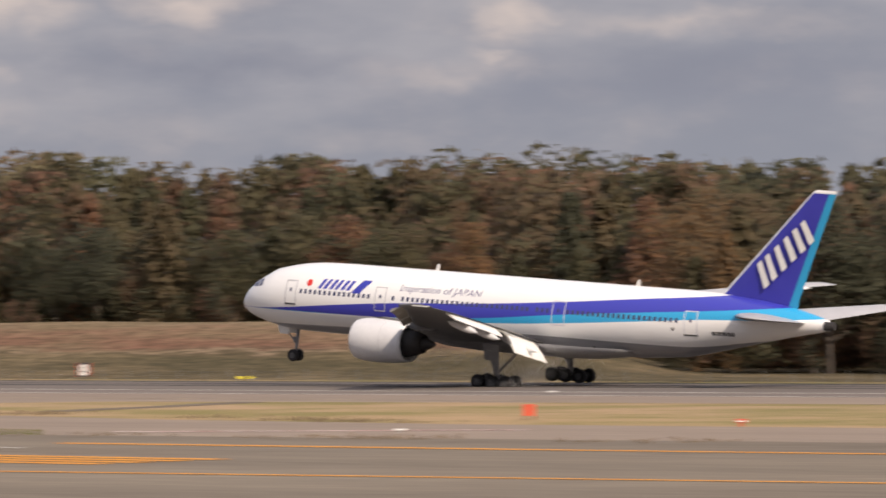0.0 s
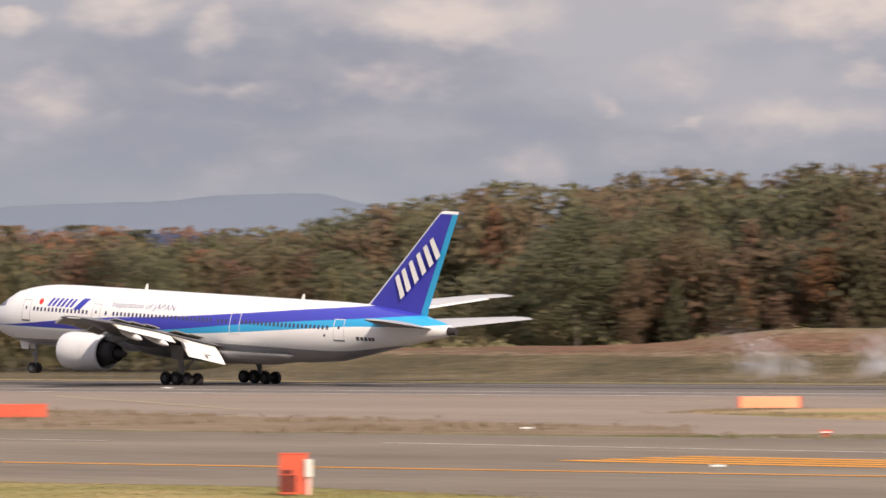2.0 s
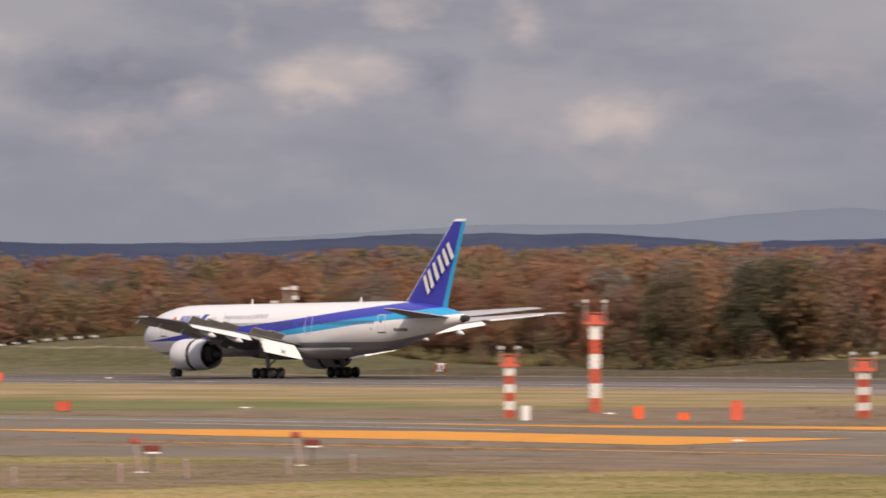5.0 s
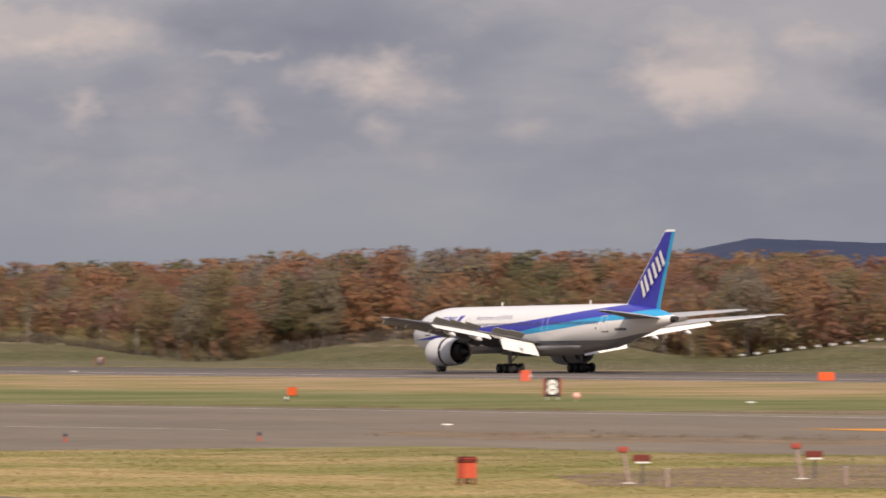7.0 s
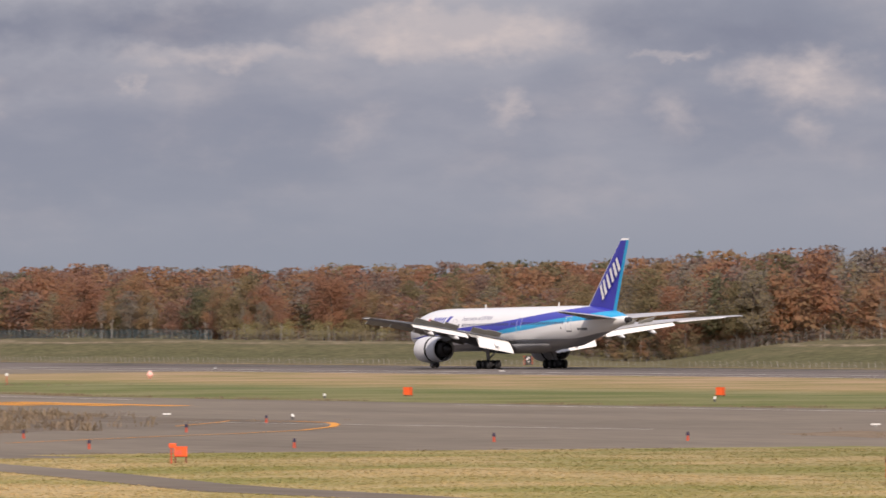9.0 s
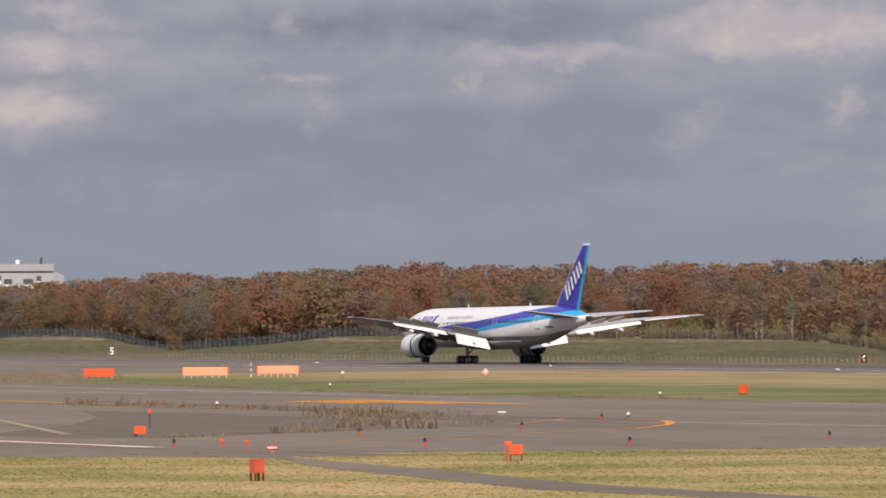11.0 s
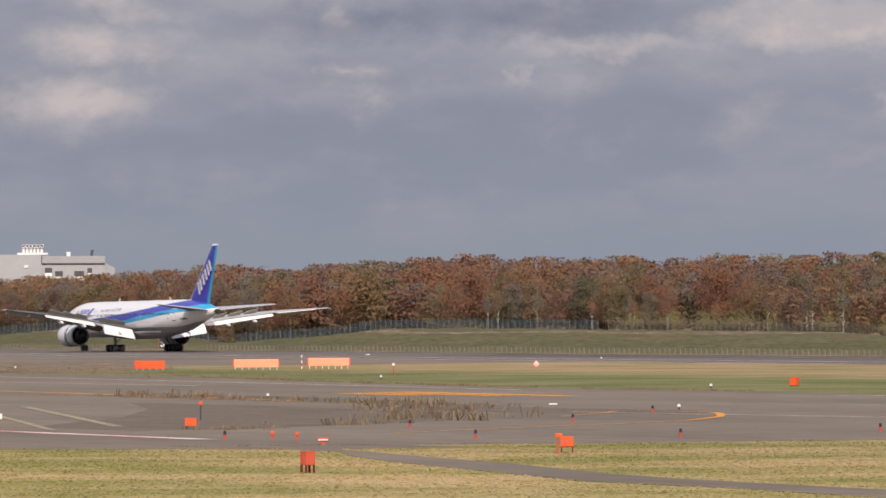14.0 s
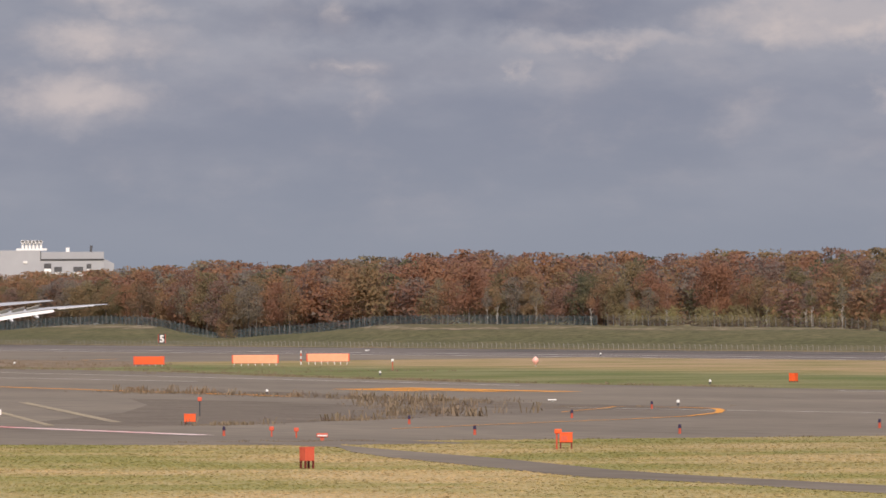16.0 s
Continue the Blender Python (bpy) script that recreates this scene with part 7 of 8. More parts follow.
for x, y, k in ((-285.9, 386.8, "flat"), (-261.2, 305.7, "flat"), (-538.8, 397.3, "flat"), (-485, 392.5, "flat"), (-591.3, 400.3, "flat"), (-498.8, 311, "flat"), (-591, 300.2, "flat"), (-384, 321, "flat"),
                (-463.4, 212.2, "edge"), (-456.5, 226.4, "edge"), (-451.4, 238.3, "edge"), (-550.5, 288.2, "edge"), (-497, 241.5, "edge"), (-513.5, 262.4, "edge"), (-461.9, 258.6, "edge"), (-456.6, 270.2, "edge"), (-347, 306, "flat"),
                (-565.7, 298.5, "white"), (-657.4, 305.3, "white"), (-697.9, 371.8, "white"), (-806, 388.1, "white"), (-644.5, 384.3, "white"), (-960, 410, "white"), (-770, 548, "flat"), (-955, 536, "flat"),
                (-459.5, 213.7, "red"), (-454.8, 213.2, "red"), (-314.1, 377.7, "dome"), (-279.5, 413.5, "dome"), (-444.9, 210.3, "dome"), (-375.5, 528.5, "flat"), (-524.9, 535.9, "flat"), (-1149, 551, "flat"), (-1030, 531, "white"), (-345, 385, "flat")):
    field_light(x, y, k)

def post_lamp(x, y, h, head, label, hr=0.16):
    t = thing("post_light", x, y, 0, face_camera(x, y))
    tagged(t, label, "post light")
    part("post", tube(bmesh.new(), (0, 0, 0), (0, 0, h), 0.055, seg=8), DARK_STEEL if head is ORANGE_RED else RED, t)
    part("head", box(bmesh.new(), 0, 0, h + hr * 0.8, hr * 2, hr * 1.6, hr * 1.9, 0.05), head, t)
post_lamp(-540.8, 245.7, 1.15, ORANGE_RED, "slim dark post with an orange-red lamp head")
post_lamp(-506.0, 214.9, 0.85, WHITE, "thick red post with a white lamp head", 0.2)
post_lamp(-853.1, 412.4, 1.1, WHITE, "slim red post with a white head in the grass")

def ball_marker(x, y, w, h, label):
    """A many-sided white marker on a stem."""
    t = thing("marker", x, y, 0, 20)
    tagged(t, label, "marker")
    part("stem", tube(bmesh.new(), (0, 0, 0), (0, 0, 0.3), 0.05), GALV, t)
    bm = bmesh.new()
    rings = [[bm.verts.new((r * w * math.cos(2 * math.pi * i / 8), r * w * math.sin(2 * math.pi * i / 8), 0.2 + z * h)) for i in range(8)] for z, r in ((0.0, 0.12), (0.3, 0.42), (0.55, 0.5), (0.8, 0.3), (1.0, 0.06))]
    for a, b in zip(rings, rings[1:]):
        for i in range(8):
            bm.faces.new((a[i], a[(i + 1) % 8], b[(i + 1) % 8], b[i]))
    bm.faces.new(rings[0][::-1])
    bm.faces.new(rings[-1])
    part("body", bm, PINK_WHITE, t)
ball_marker(-891.6, 450.6, 0.85, 1.0, "pale faceted marker in the grass strip")
ball_marker(-620.0, 400.5, 0.7, 0.7, "pale pink faceted marker in the grass")

LAMP_RED = noisy("dull_red_paint", [(0.3, (0.27, 0.05, 0.035)), (0.7, (0.36, 0.075, 0.05))], 0.8, 6.0, 0.6)
def guard_light(x, y, turn):
    """A red lamp head on a slanted white leg, with a dark red box beside it."""
    t = thing("guard_light", x, y, 0, face_camera(x, y) + turn)
    tagged(t, "red lamp on a slanted pale leg beside a dark red box", "guard light", "guard lights along the gravel strip")
    part("leg", tube(bmesh.new(), (0.1, 0, 0), (-0.18, 0, 1.55), 0.09, 0.075), DULL_LEG, t, "dull pink-grey leg")
    part("head", box(bmesh.new(), -0.2, 0, 1.70, 0.5, 0.36, 0.30, 0.08), LAMP_RED, t, "red lamp head")
    part("foot", box(bmesh.new(), 0.1, 0, 0.03, 0.7, 0.5, 0.06, 0.01), WHITE, t, "white foot plate")
    b = part("box", box(bmesh.new(), 0.72, 0.2, 1.28, 0.85, 0.45, 0.32, 0.03), DARK_RED, t, "dark red box")
    part("shelf", box(bmesh.new(), 0.78, 0.2, 1.05, 0.75, 0.5, 0.08, 0.01), WHITE, b, "white shelf")
    part("box_leg", tube(bmesh.new(), (0.75, 0.2, 0.0), (0.75, 0.2, 1.1), 0.05), DARK_STEEL, b)

for k, (x, y) in enumerate(((-334.0, 218.7), (-336.3, 230.6), (-343.2, 246.1), (-351.1, 262.5))):
    guard_light(x, y, 3 * k)

def white_post(x, y):
    t = thing("marker_post", x, y)
    tagged(t, "short pale marker post in the gravel", "post", "pale marker posts")
    part("post", box(bmesh.new(), 0, 0, 0.46, 0.14, 0.14, 0.92, 0.02), DULL_LEG, t)
    part("cap", box(bmesh.new(), 0, 0, 0.94, 0.17, 0.17, 0.05, 0.015), GALV, t)
for x, y in ((-324.4, 214.7), (-322.2, 223.6), (-324.4, 231.5), (-330.4, 239.9), (-332.0, 247.5), (-335.0, 253.9)):
    white_post(x, y)

def striped_pole(x, y):
    t = thing("striped_pole", x, y)
    tagged(t, "thin red and white striped pole beside an orange board", "pole")
    for i in range(5):
        part("band", tube(bmesh.new(), (0, 0, 0.36 * i), (0, 0, 0.36 * (i + 1)), 0.08, seg=8), WHITE if i % 2 == 0 else RED, t)
striped_pole(-940.3, 441.5)

# fences: the posts of the nearer stretch are parts, the wires and the farther posts one mesh
def fence(name, y0, x0, x1, step, h, label, post_paint, wire_paint, stays, wire, bent=0.2):
    t = thing(name, x0, y0)
    tagged(t, label, "fence")
    me = bpy.data.meshes.new("post")
    bm = tube(bmesh.new(), (0, 0, -0.2), (0, 0, h), 0.035, seg=6)
    tube(bm, (0, 0, h), (0, -bent, h + bent), 0.03, seg=5)
    bm.to_mesh(me)
    bm.free()
    me.materials.append(post_paint)
    verts, faces = [], []

    def rod(a, b, r):
        """A three-sided rod between two points."""
        k = len(verts)
        up = abs(b[2] - a[2]) > abs(b[0] - a[0])
        for p in (a, b):
            for ang in (0.5, 2.6, 4.7):
                u, v = r * math.cos(ang), r * math.sin(ang)
                verts.append((p[0] + u, p[1] + v, p[2]) if up else (p[0], p[1] + u, p[2] + v))
        faces.extend([(k, k + 1, k + 4, k + 3), (k + 1, k + 2, k + 5, k + 4), (k + 2, k, k + 3, k + 5)])
    n = int((x0 - x1) / step)
    prev = None
    for i in range(n + 1):
        x = -step * i
        cur = (x, 0.0, terrain(x0 + x, y0) + 0.03)
        if i < 290:
            o = new("post", me)
            o.parent = t
            o.location = cur
        else:
            rod(cur, (x, 0, cur[2] + h), 0.04)
            rod((x, 0, cur[2] + h), (x, -bent, cur[2] + h + bent), 0.03)
        if prev:
            for q in range(1, stays + 1):
                u = q / (stays + 1)
                z = prev[2] + (cur[2] - prev[2]) * u
                rod((prev[0] - step * u, 0, z), (prev[0] - step * u, 0, z + h * 0.97), wire)
            for q in (0.5, 0.97):
                rod((prev[0], 0, prev[2] + h * q), (cur[0], 0, cur[2] + h * q), 0.008)
        prev = cur
    me = bpy.data.meshes.new("wire_mesh")
    me.from_pydata(verts, [], faces)
    me.materials.append(wire_paint)
    o = new("wire_mesh", me)
    o.parent = t
    o["label"] = "thin wires between the posts"
    o["kind"] = "stuff"

TEAL_WIRE = noisy("blue_green_coated_wire", [(0.3, (0.035, 0.062, 0.072)), (0.7, (0.06, 0.092, 0.102))], 1.0, 9.0, 0.6)
PALE_POST = noisy("weathered_pale_post", [(0.3, (0.24, 0.235, 0.22)), (0.7, (0.36, 0.35, 0.325))], 1.0, 9.0, 0.7)
RUST_WIRE = noisy("weathered_wire", [(0.3, (0.10, 0.085, 0.07)), (0.7, (0.16, 0.135, 0.11))], 1.0, 9.0, 0.7)
fence("foot_fence", 597.0, -800, -1690, 1.75, 0.72, "low pale wire fence along the foot of the embankment", PALE_POST, FENCE_GREY, 2, 0.008)
fence("foot_fence", 597.0, -380, -798, 3.0, 0.8, "low grey wire fence along the foot of the embankment", FENCE_GREY, FENCE_GREY, 3, 0.008)
fence("boundary_fence", 651.0, -985, -1262, 2.2, 1.8, "tall grey and brown boundary fence on top of the embankment", FENCE_GREY, RUST_WIRE, 6, 0.018)
fence("boundary_fence", 651.0, -1264, -1560, 2.2, 1.75, "tall boundary fence with blue-green wire on top of the embankment", FENCE_GREY, TEAL_WIRE, 7, 0.024)
fence("boundary_fence", 651.0, -606, -700, 3.0, 1.6, "grey boundary fence before the dark green woods", FENCE_GREY, FENCE_GREY, 3, 0.01)

RAIL_WHITE = noisy("bright_white_paint", [(0.3, (0.78, 0.77, 0.74)), (0.7, (0.86, 0.85, 0.83))], 0.8, 6.0, 0.45)
def guardrail():
    t = thing("guardrail", -966, 643)
    tagged(t, "white guardrail climbing along an access ramp", "guardrail")
    for i in range(13):
        x = -952 + 3.75 * i
        z = terrain(x, 643)
        part("block", box(bmesh.new(), x + 966, 0, z + 0.42, 1.0 + 0.3 * math.sin(2.3 * i), 0.2, 0.32, 0.04), WHITE, t, "white rail block")
        part("post", box(bmesh.new(), x + 966, 0.12, z + 0.2, 0.14, 0.14, 0.6), GALV, t)
guardrail()

def antenna_tower():
    x, y = -926, 690
    z = terrain(x, y)
    t = thing("antenna_tower", x, y, z - 0.05, face_camera(x, y))
    tagged(t, "pale steel antenna tower with rows of white dishes", "antenna tower")
    bm = bmesh.new()
    for sx in (-1.6, 0.0, 1.2):
        tube(bm, (sx, 0, 0), (sx, 0, 7.6 if sx >= 0 else 5.6), 0.12, seg=6)
    for k in range(5):
        tube(bm, (-1.6, 0, 1.0 + k), (1.2, 0, 1.6 + k), 0.05, seg=5)
    part("frame", bm, GALV, t)
    for x0, z0 in ((-1.6, 5.4), (-1.6, 3.2), (0.0, 7.3), (0.0, 5.0), (0.0, 2.6), (1.2, 7.4), (1.3, 6.0), (1.3, 4.9), (1.3, 3.6)):
        bm = box(bmesh.new(), x0, -0.35, z0, 0.7, 0.3, 0.34 if x0 < 0.5 else 0.6, 0.08)
        part("dish", bm, WHITE, t, "white antenna panel")
antenna_tower()

CAR_BLUE = noisy("dull_blue_car_paint", [(0.3, (0.07, 0.095, 0.14)), (0.7, (0.10, 0.125, 0.17))], 0.8, 6.0, 0.35)
def parked_car(x, y, paint, turn, label):
    z = terrain(x, y)
    t = thing("car", x, y, z + 0.02, turn)
    tagged(t, label, "car", "cars parked on the bank")
    bm = bmesh.new()
    prof = [(-2.2, 0.35), (-2.25, 0.75), (-1.7, 0.95), (-1.0, 1.42), (0.7, 1.45), (1.6, 1.0), (2.15, 0.9), (2.2, 0.35)]
    vs = [[bm.verts.new((px, s * 0.85 * (0.85 if pz > 1.2 else 1), pz)) for px, pz in prof] for s in (-1, 1)]
    for i in range(len(prof)):
        j = (i + 1) % len(prof)
        bm.faces.new((vs[0][i], vs[0][j], vs[1][j], vs[1][i]))
    bm.faces.new(vs[0])
    bm.faces.new(vs[1][::-1])
    bmesh.ops.recalc_face_normals(bm, faces=bm.faces)
    bmesh.ops.bevel(bm, geom=bm.edges[:], offset=0.06, segments=2, affect="EDGES")
    b = part("body", bm, paint, t)
    for s in (-1, 1):
        part("side_window", box(bmesh.new(), -0.15, s * 0.80, 1.18, 1.5, 0.06, 0.32, 0.02), PANE, b, "dark side window")
        for wx in (-1.35, 1.35):
            part("wheel", tube(bmesh.new(), (wx, s * 0.72, 0.32), (wx, s * 0.9, 0.32), 0.32, seg=16), TYRE, t)
parked_car(-928.5, 679, RAIL_WHITE, 8, "white parked car on the embankment behind the fence")
parked_car(-938.2, 679, CAR_BLUE, 60, "dull blue-grey parked car beside the white car")

# far buildings over the trees
def industrial_building():
    c = Vector((-1756, 744))
    t = thing("industrial_building", c.x, c.y, 0, face_camera(c.x, c.y))
    tagged(t, "large pale grey industrial building with rooftop vents behind the woods", "building")
    part("wall", box(bmesh.new(), -0.7, 12.3, 9.7, 54.6, 24, 19.4, 0.05), CLAD, t, "pale grey clad wall")
    part("tall_wing", box(bmesh.new(), -8.2, 11.9, 9.9, 39.6, 24, 19.8, 0.05), CLAD, t, "slightly taller grey wing")
    part("ledge", box(bmesh.new(), 19.2, 0.15, 17.65, 14.8, 0.4, 0.22, 0.02), DARK_STEEL, t, "dark ledge line")
    part("downpipe", box(bmesh.new(), 11.75, 0.1, 18.6, 0.2, 0.3, 1.9, 0.02), DARK_STEEL, t, "dark corner joint")
    part("upper_wall", box(bmesh.new(), 19.2, 0.2, 18.6, 14.6, 0.3, 1.65, 0.02), CLAD_DARK, t, "recessed grey wall panel")
    bm = bmesh.new()                        # the side block's roof slopes down from the wall
    rings = [[bm.verts.new((x, y, z)) for x, z in ((26.62, 0), (29.0, 0), (29.0, 16.6), (26.62, 17.8))] for y in (0.8, 24)]
    for i in range(4):
        bm.faces.new((rings[0][i], rings[0][(i + 1) % 4], rings[1][(i + 1) % 4], rings[1][i]))
    bm.faces.new(rings[0])
    bm.faces.new(rings[1][::-1])
    bmesh.ops.recalc_face_normals(bm, faces=bm.faces)
    part("side_block", bm, CLAD_DARK, t, "lower grey side block")
    for x0, x1, z1 in ((12.5, 14.2, 16.7), (14.9, 16.7, 15.9), (19.4, 21.7, 15.9), (22.5, 23.6, 16.6)):
        w = x1 - x0
        o = part("opening", box(bmesh.new(), (x0 + x1) / 2, 0.05, z1 - 0.6, w, 0.7, 1.2, 0.03), DARK_STEEL, t, "dark louvred opening")
        bm = bmesh.new()                    # a hood that swells outwards under the opening
        rings = [[bm.verts.new((x, y, z)) for y, z in ((0.2, z1 - 3.0), (-1.1, z1 - 2.8), (-1.1, z1 - 1.9), (0.2, z1 - 0.9))] for x in (x0 + 0.05, x1 - 0.05)]
        for i in range(4):
            bm.faces.new((rings[0][i], rings[0][(i + 1) % 4], rings[1][(i + 1) % 4], rings[1][i]))
        bm.faces.new(rings[0])
        bm.faces.new(rings[1][::-1])
        bmesh.ops.recalc_face_normals(bm, faces=bm.faces)
        part("hood", bm, WHITE, o, "white vent hood")
    o = part("opening", box(bmesh.new(), 8.1, 0.0, 17.0, 1.0, 0.6, 0.6, 0.03), WHITE, t, "small white wall vent")
    part("vent_deck", box(bmesh.new(), 9.6, 3.6, 20.0, 7.2, 4.4, 0.5, 0.05), WHITE, t, "white vent platform on the roof")
    for k in range(6):
        x = 7.5 + 0.86 * k
        bm = bmesh.new()
        tube(bm, (x, 3.4, 20.2), (x, 3.4, 21.7), 0.34, 0.30, 14)
        tube(bm, (x, 3.6, 21.5), (x, 2.75, 21.85), 0.42, 0.44, 14)
        v = part("vent", bm, WHITE, t, "white bent rooftop vent")
        part("mouth", tube(bmesh.new(), (x, 2.80, 21.83), (x, 2.70, 21.87), 0.36, 0.36, 12), DARK_STEEL, v, "dark vent mouth")
    part("roof_unit", box(bmesh.new(), 18.1, 3, 19.9, 0.9, 0.9, 1.0, 0.05), WHITE, t, "white roof unit")
    part("roof_unit", tube(bmesh.new(), (23.5, 3, 19.3), (23.7, 3, 20.9), 0.28, 0.34, 10), DARK_STEEL, t, "dark roof stack")
industrial_building()

def far_tower():
    t = thing("control_tower", -1719.8, 1527.0, 0, face_camera(-1719.8, 1527.0))
    tagged(t, "white cylindrical tower rising over the woods", "tower")
    part("shaft", tube(bmesh.new(), (0, 0, 0), (0, 0, 31.0), 1.75, 1.6, 24), WHITE, t)
    part("gallery", tube(bmesh.new(), (0, 0, 31.0), (0, 0, 31.9), 2.2, 2.3, 24), WHITE, t)
    part("cabin", tube(bmesh.new(), (0, 0, 31.9), (0, 0, 33.2), 1.7, 1.6, 24), DARK_STEEL, t, "dark glazed cabin")
    part("roof", tube(bmesh.new(), (0, 0, 33.2), (0, 0, 33.6), 1.8, 1.6, 24), WHITE, t)
    m = thing("lattice_mast", -1705.5, 1543.0, 0, face_camera(-1705.5, 1543.0))
    tagged(m, "grey lattice mast rising over the woods", "mast")
    bm = bmesh.new()
    for sx in (-1, 1):
        for sy in (-1, 1):
            tube(bm, (sx * 1.3, sy * 1.3, 0), (sx * 0.9, sy * 0.9, 37), 0.12, seg=5)
    for k in range(18):
        z = 2 * k + 1
        w = 1.3 - 0.4 * z / 37
        for sy in (-1, 1):
            tube(bm, (-w, sy * w, z), (w, sy * w, z + 2), 0.08, seg=4)
            tube(bm, (w, sy * w, z), (-w, sy * w, z + 2), 0.08, seg=4)
    part("frame", bm, DARK_STEEL, m)
    for z in (30, 32.5, 35, 36.5):
        part("panel", box(bmesh.new(), 0, -0.9, z, 2.8, 0.3, 1.0, 0.05), FENCE_GREY, m, "grey antenna panel")
far_tower()

# tyre smoke: pale puffs left behind where the wheels touch down
SMOKE, smoke_node, smoke_link, smoke_bsdf = mat("tyre_smoke", (0.80, 0.80, 0.82), 1.0, 0, 0)
def smoke_material():
    tl, mx = smoke_node("ShaderNodeBsdfTranslucent"), smoke_node("ShaderNodeMixShader")
    tl.inputs["Color"].default_value = (0.82, 0.82, 0.84, 1)
    mx.inputs["Fac"].default_value = 0.5
    smoke_link(smoke_bsdf.outputs["BSDF"], mx.inputs[1])
    smoke_link(tl.outputs["BSDF"], mx.inputs[2])
    smoke_link(mx.outputs["Shader"], SMOKE.node_tree.nodes["Material Output"].inputs["Surface"])
smoke_material()
PUFFS = []

def wisp_mesh(seed, n):
    """A loose drift of fine flecks, thick in the middle and thinning out, torn into strands."""
    rng = np.random.RandomState(seed)
    c = rng.normal(size=(n * 3, 3)) * (0.5, 0.42, 0.42)
    dense = np.array([noise.noise(Vector((p[0] * 1.5 + seed, p[1] * 1.5, p[2] * 1.5))) + 0.5 * noise.noise(Vector((p[0] * 4, p[1] * 4 + seed, p[2] * 4))) for p in c])
    c = c[dense > rng.uniform(-0.35, 0.45, len(c))][:n]
    n = len(c)
    a = rng.normal(size=(n, 3))
    a /= np.linalg.norm(a, axis=1)[:, None]
    b = np.cross(a, rng.normal(size=(n, 3)))
    b /= np.linalg.norm(b, axis=1)[:, None]
    s = (0.0088 + 0.0088 * rng.rand(n))[:, None]
    q = np.stack([c - a * s, c - b * s, c + a * s, c + b * s], 1)
    return quads_mesh("wisp", q.reshape(-1, 3), SMOKE)

def build_smoke():
    rr = random.Random(31)
    shapes = [wisp_mesh(70 + j, 1900) for j in range(6)]
    for k in range(13):
        x = -407.0 - 5.7 * k
        y = RUNWAY_Y + (-5.5 if k % 3 == 0 else 5.5)
        t = thing("smoke_puff", x, y)
        tagged(t, "thin white puff of tyre smoke over the runway", "smoke", "tyre smoke")
        for j in range(8):
            o = new("wisp", shapes[rr.randrange(6)])
            o.parent = t
            low = j < 6
            up = rr.random()
            r = 0.8 + 0.3 * up if low else 1.2 + 1.0 * up
            o.location = (rr.gauss(0, 2.6), rr.gauss(0, 0.8), 0.9 + 0.8 * up if low else 1.8 + 2.6 * up)
            o.rotation_euler = (rr.uniform(-0.3, 0.3), rr.uniform(-0.5, 0.5), rr.uniform(-0.4, 0.4))
            o.scale = (r * rr.uniform(1.6, 2.8), r * 1.2, r * rr.uniform(0.7, 1.1))
        PUFFS.append((t, x, y, k))
build_smoke()


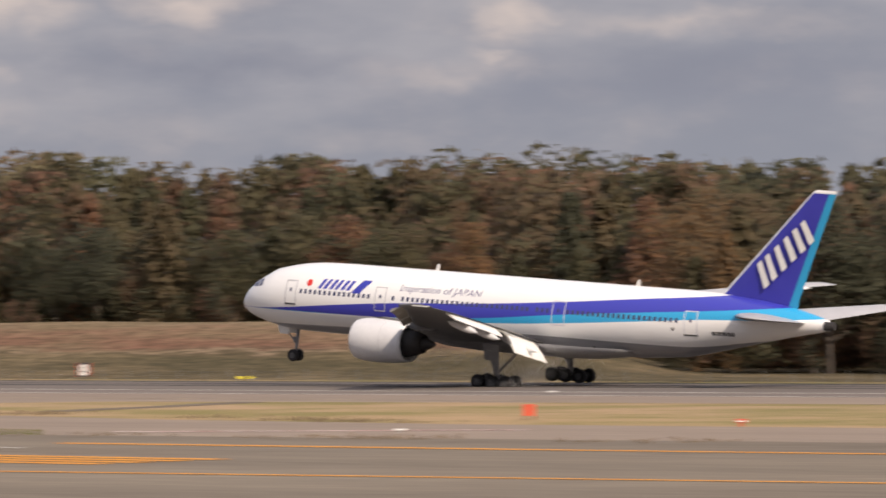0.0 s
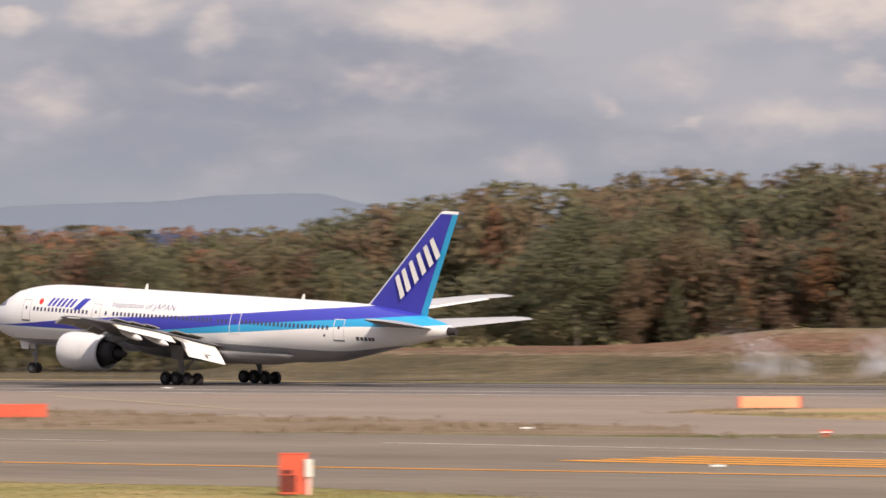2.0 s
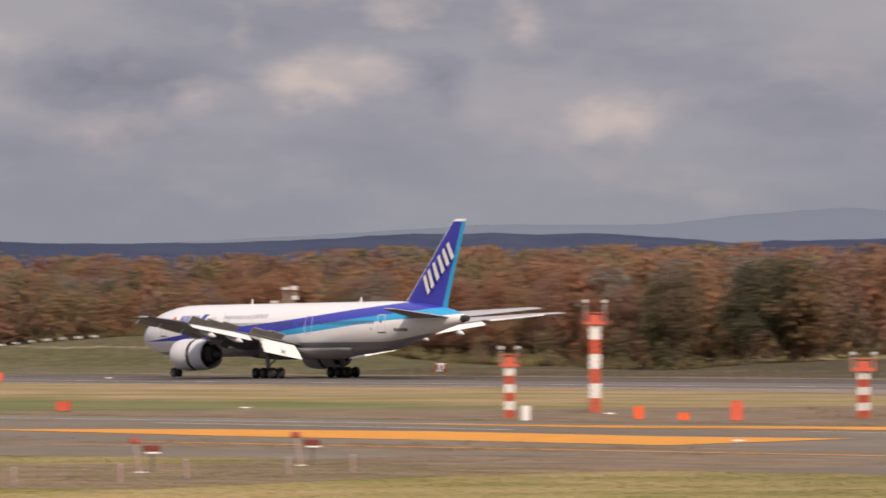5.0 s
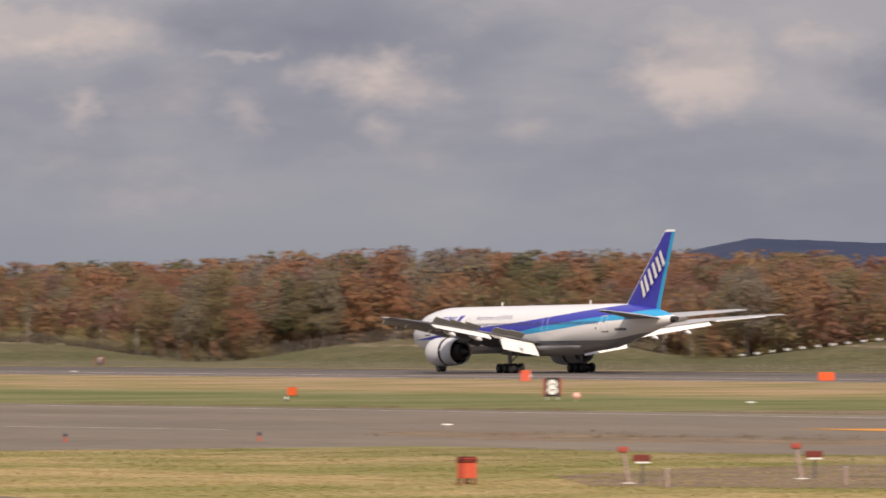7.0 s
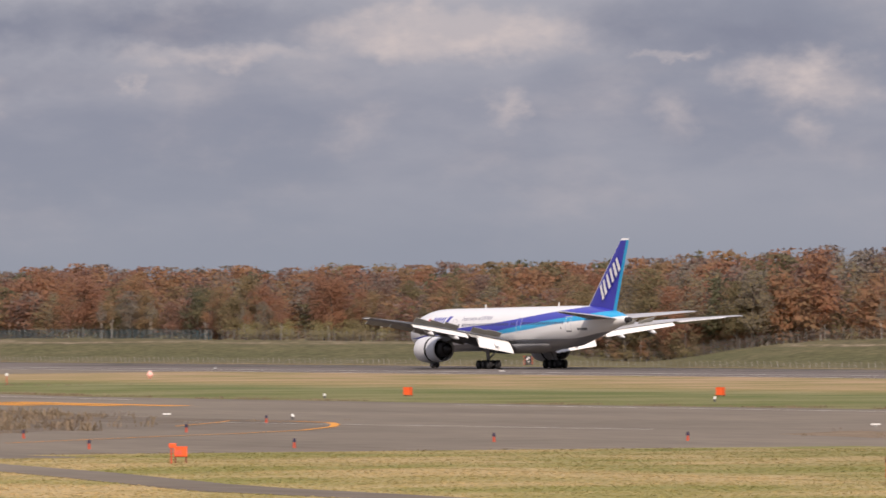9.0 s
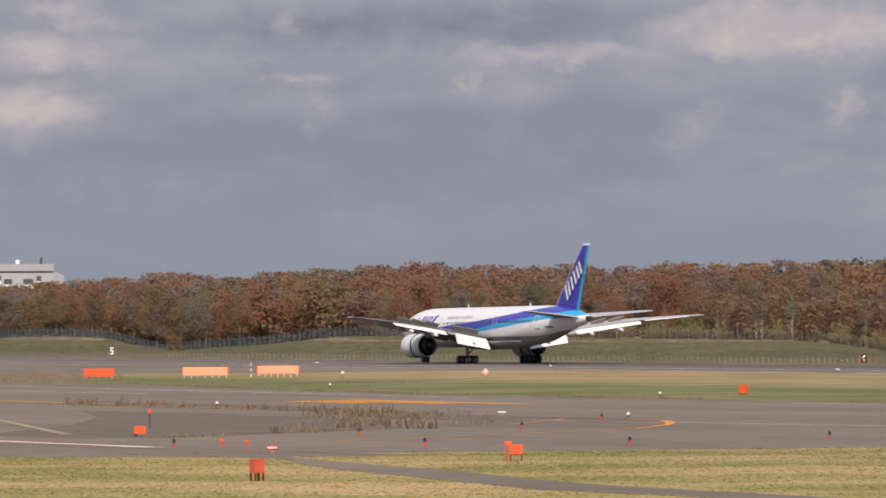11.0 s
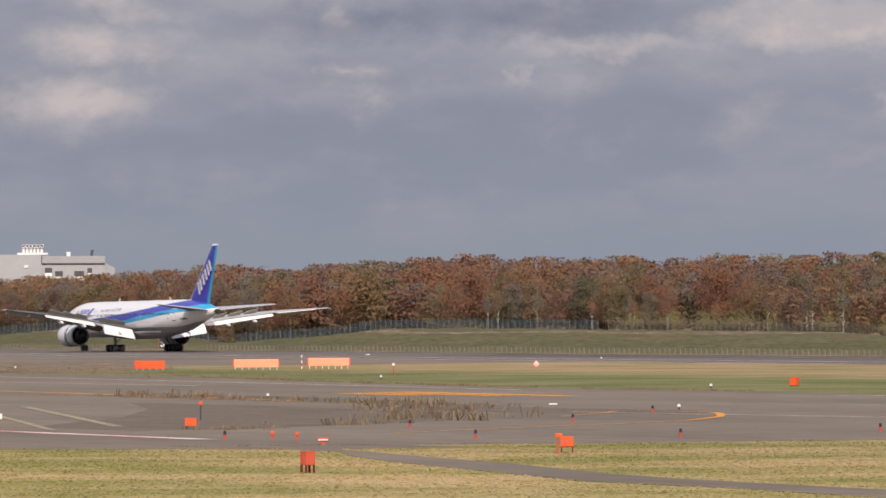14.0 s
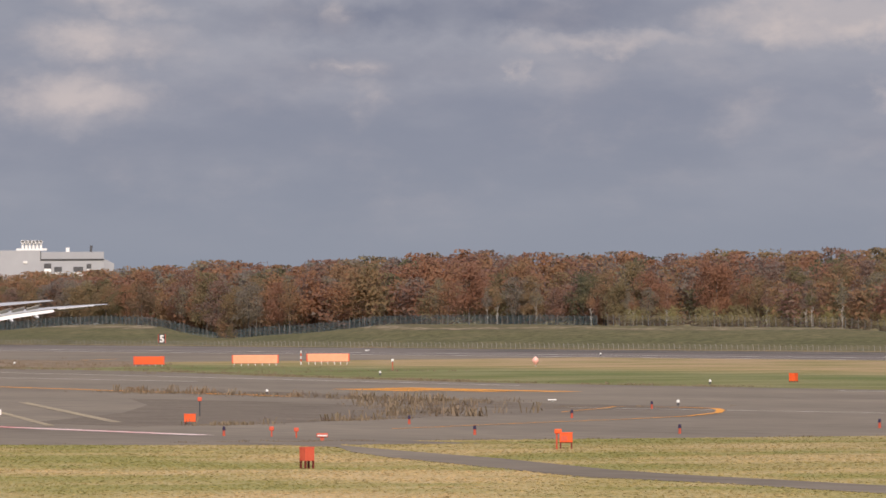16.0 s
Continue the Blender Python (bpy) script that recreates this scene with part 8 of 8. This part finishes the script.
# ---- what moves ----
def motions():
    # seconds, place along the runway, nose-up pitch, lean of the wings
    run = [(-0.3, -384.0, 4.0, 3.6), (0.0, -406.5, 3.8, 2.6), (0.15, -417.6, 3.78, 1.6), (0.3, -428.5, 3.74, 0.7), (0.7, -457.4, 3.55, 0.4), (1.0, -479.0, 3.3, 0.3), (1.5, -514.8, 3.0, 0.3), (2.0, -550.4, 2.75, 0.3), (2.6, -592.0, 2.3, 0.25),
           (3.2, -633.0, 2.08, 0.15), (3.9, -683.0, 1.0, 0.1), (4.6, -732.5, -0.3, 0.0), (5.0, -760.2, -0.6, 0.0), (5.3, -780.6, -0.65, 0.0), (6.2, -838.8, -0.65, 0.0), (7.0, -888.8, -0.65, 0.0), (8.0, -949.2, -0.65, 0.0), (9.0, -1008.7, -0.65, 0.0),
           (10.2, -1077.7, -0.65, 0.0), (11.2, -1132.8, -0.65, 0.0), (12.3, -1191.3, -0.65, 0.0), (13.0, -1227.2, -0.65, 0.0), (14.0, -1276.5, -0.65, 0.0), (15.0, -1325.0, -0.65, 0.0), (16.0, -1371.5, -0.65, 0.0)]
    # the body settles on its struts as the wings stop carrying it
    sink = [(-0.3, 0.06), (0.0, 0.06), (0.5, 0.05), (1.0, 0.02), (1.5, -0.19), (2.0, -0.24), (3.2, -0.26), (16.0, -0.27)]
    def body(t):
        return curve_at(sink, t)
    walk(AIRLINER, [(t, pose(x, RUNWAY_Y, 5.5 * math.sin(radians(max(0.0, r - 0.4))) + 0.04 + body(t), r, p, 0)) for t, x, p, r in run])
    for ob in MOVERS["main_gear"]:
        walk(ob, [(t, pose(0, 0, e - body(t))) for t, e in ((-0.3, -0.22), (0.0, -0.2), (0.3, -0.1), (0.6, 0.0), (1.0, 0.0), (1.5, 0.0), (2.0, 0.0), (3.2, 0.0), (16.0, 0.0))])
    walk(MOVERS["nose_gear"], [(t, pose(0, 0, e)) for t, e in ((-0.3, 0.1), (0.0, 0.1), (1.0, 0.05), (3.2, 0.0), (4.2, 0.0), (4.7, 0.4), (5.1, 0.56), (16.0, 0.56))])
    # the wings bend up while they carry the aircraft: a turn about the root, in degrees (near wing, far wing)
    bend = ((0.0, 3.4, 1.1), (0.3, 2.7, 3.1), (0.7, 2.6, 3.6), (1.0, 1.9, 3.2), (1.5, 0.9, 3.3), (2.0, 0.2, 3.4), (2.6, 0.5, 2.5), (3.2, 0.7, 1.5), (4.4, 0.1, 0.4), (5.3, 0.0, 0.2), (16.0, 0.0, 0.0))
    def swing(side, near, far):
        root = Vector((0, side * 2.6, 4.0))
        return Matrix.Translation(root) @ Matrix.Rotation(radians(side * (far if side > 0 else near)), 4, "X") @ Matrix.Translation(-root)
    for ob, side in MOVERS["wings"]:
        walk(ob, [(t, Matrix.Translation((0, 0, -body(t))) @ swing(side, near, far)) for t, near, far in bend])
    for ob, side in MOVERS["engines"]:
        walk(ob, [(t, swing(side, near, far)) for t, near, far in bend])
    slide = [(0.0, 0.0), (2.6, 0.0), (4.4, 0.55), (16.0, 0.55)]
    for ob, side in MOVERS["sleeves"]:
        walk(ob, [(t, Matrix.Translation((curve_at(slide, t), 0, 0)) @ swing(side, near, far)) for t, near, far in bend])
    for ob, h in MOVERS["spoilers"]:
        walk(ob, [(t, pose(h.x, h.y, h.z, 0, -a, 0)) for t, a in ((0.0, 0), (1.2, 0), (1.9, 16), (2.6, 20), (3.3, 30), (4.2, 42), (16.0, 42))])
    # smoke swirls up where the wheels have passed, then drifts and thins as it rises
    for ob, x, y, k in PUFFS:
        t0 = (-406.5 - x - 11) / 71.5
        walk(ob, [(-0.5, pose(x + 1, y, -7.5)), (t0, pose(x + 1, y, -5.2)), (t0 + 0.1, pose(x + 0.5, y, -1.3)), (t0 + 0.5, pose(x, y, -0.8)), (t0 + 1.0, pose(x - 1, y + 0.5, 0.1)), (t0 + 3.0, pose(x - 4, y + 2, 2.2)), (16.0, pose(x - 30, y + 12, 8.0))])


motions()
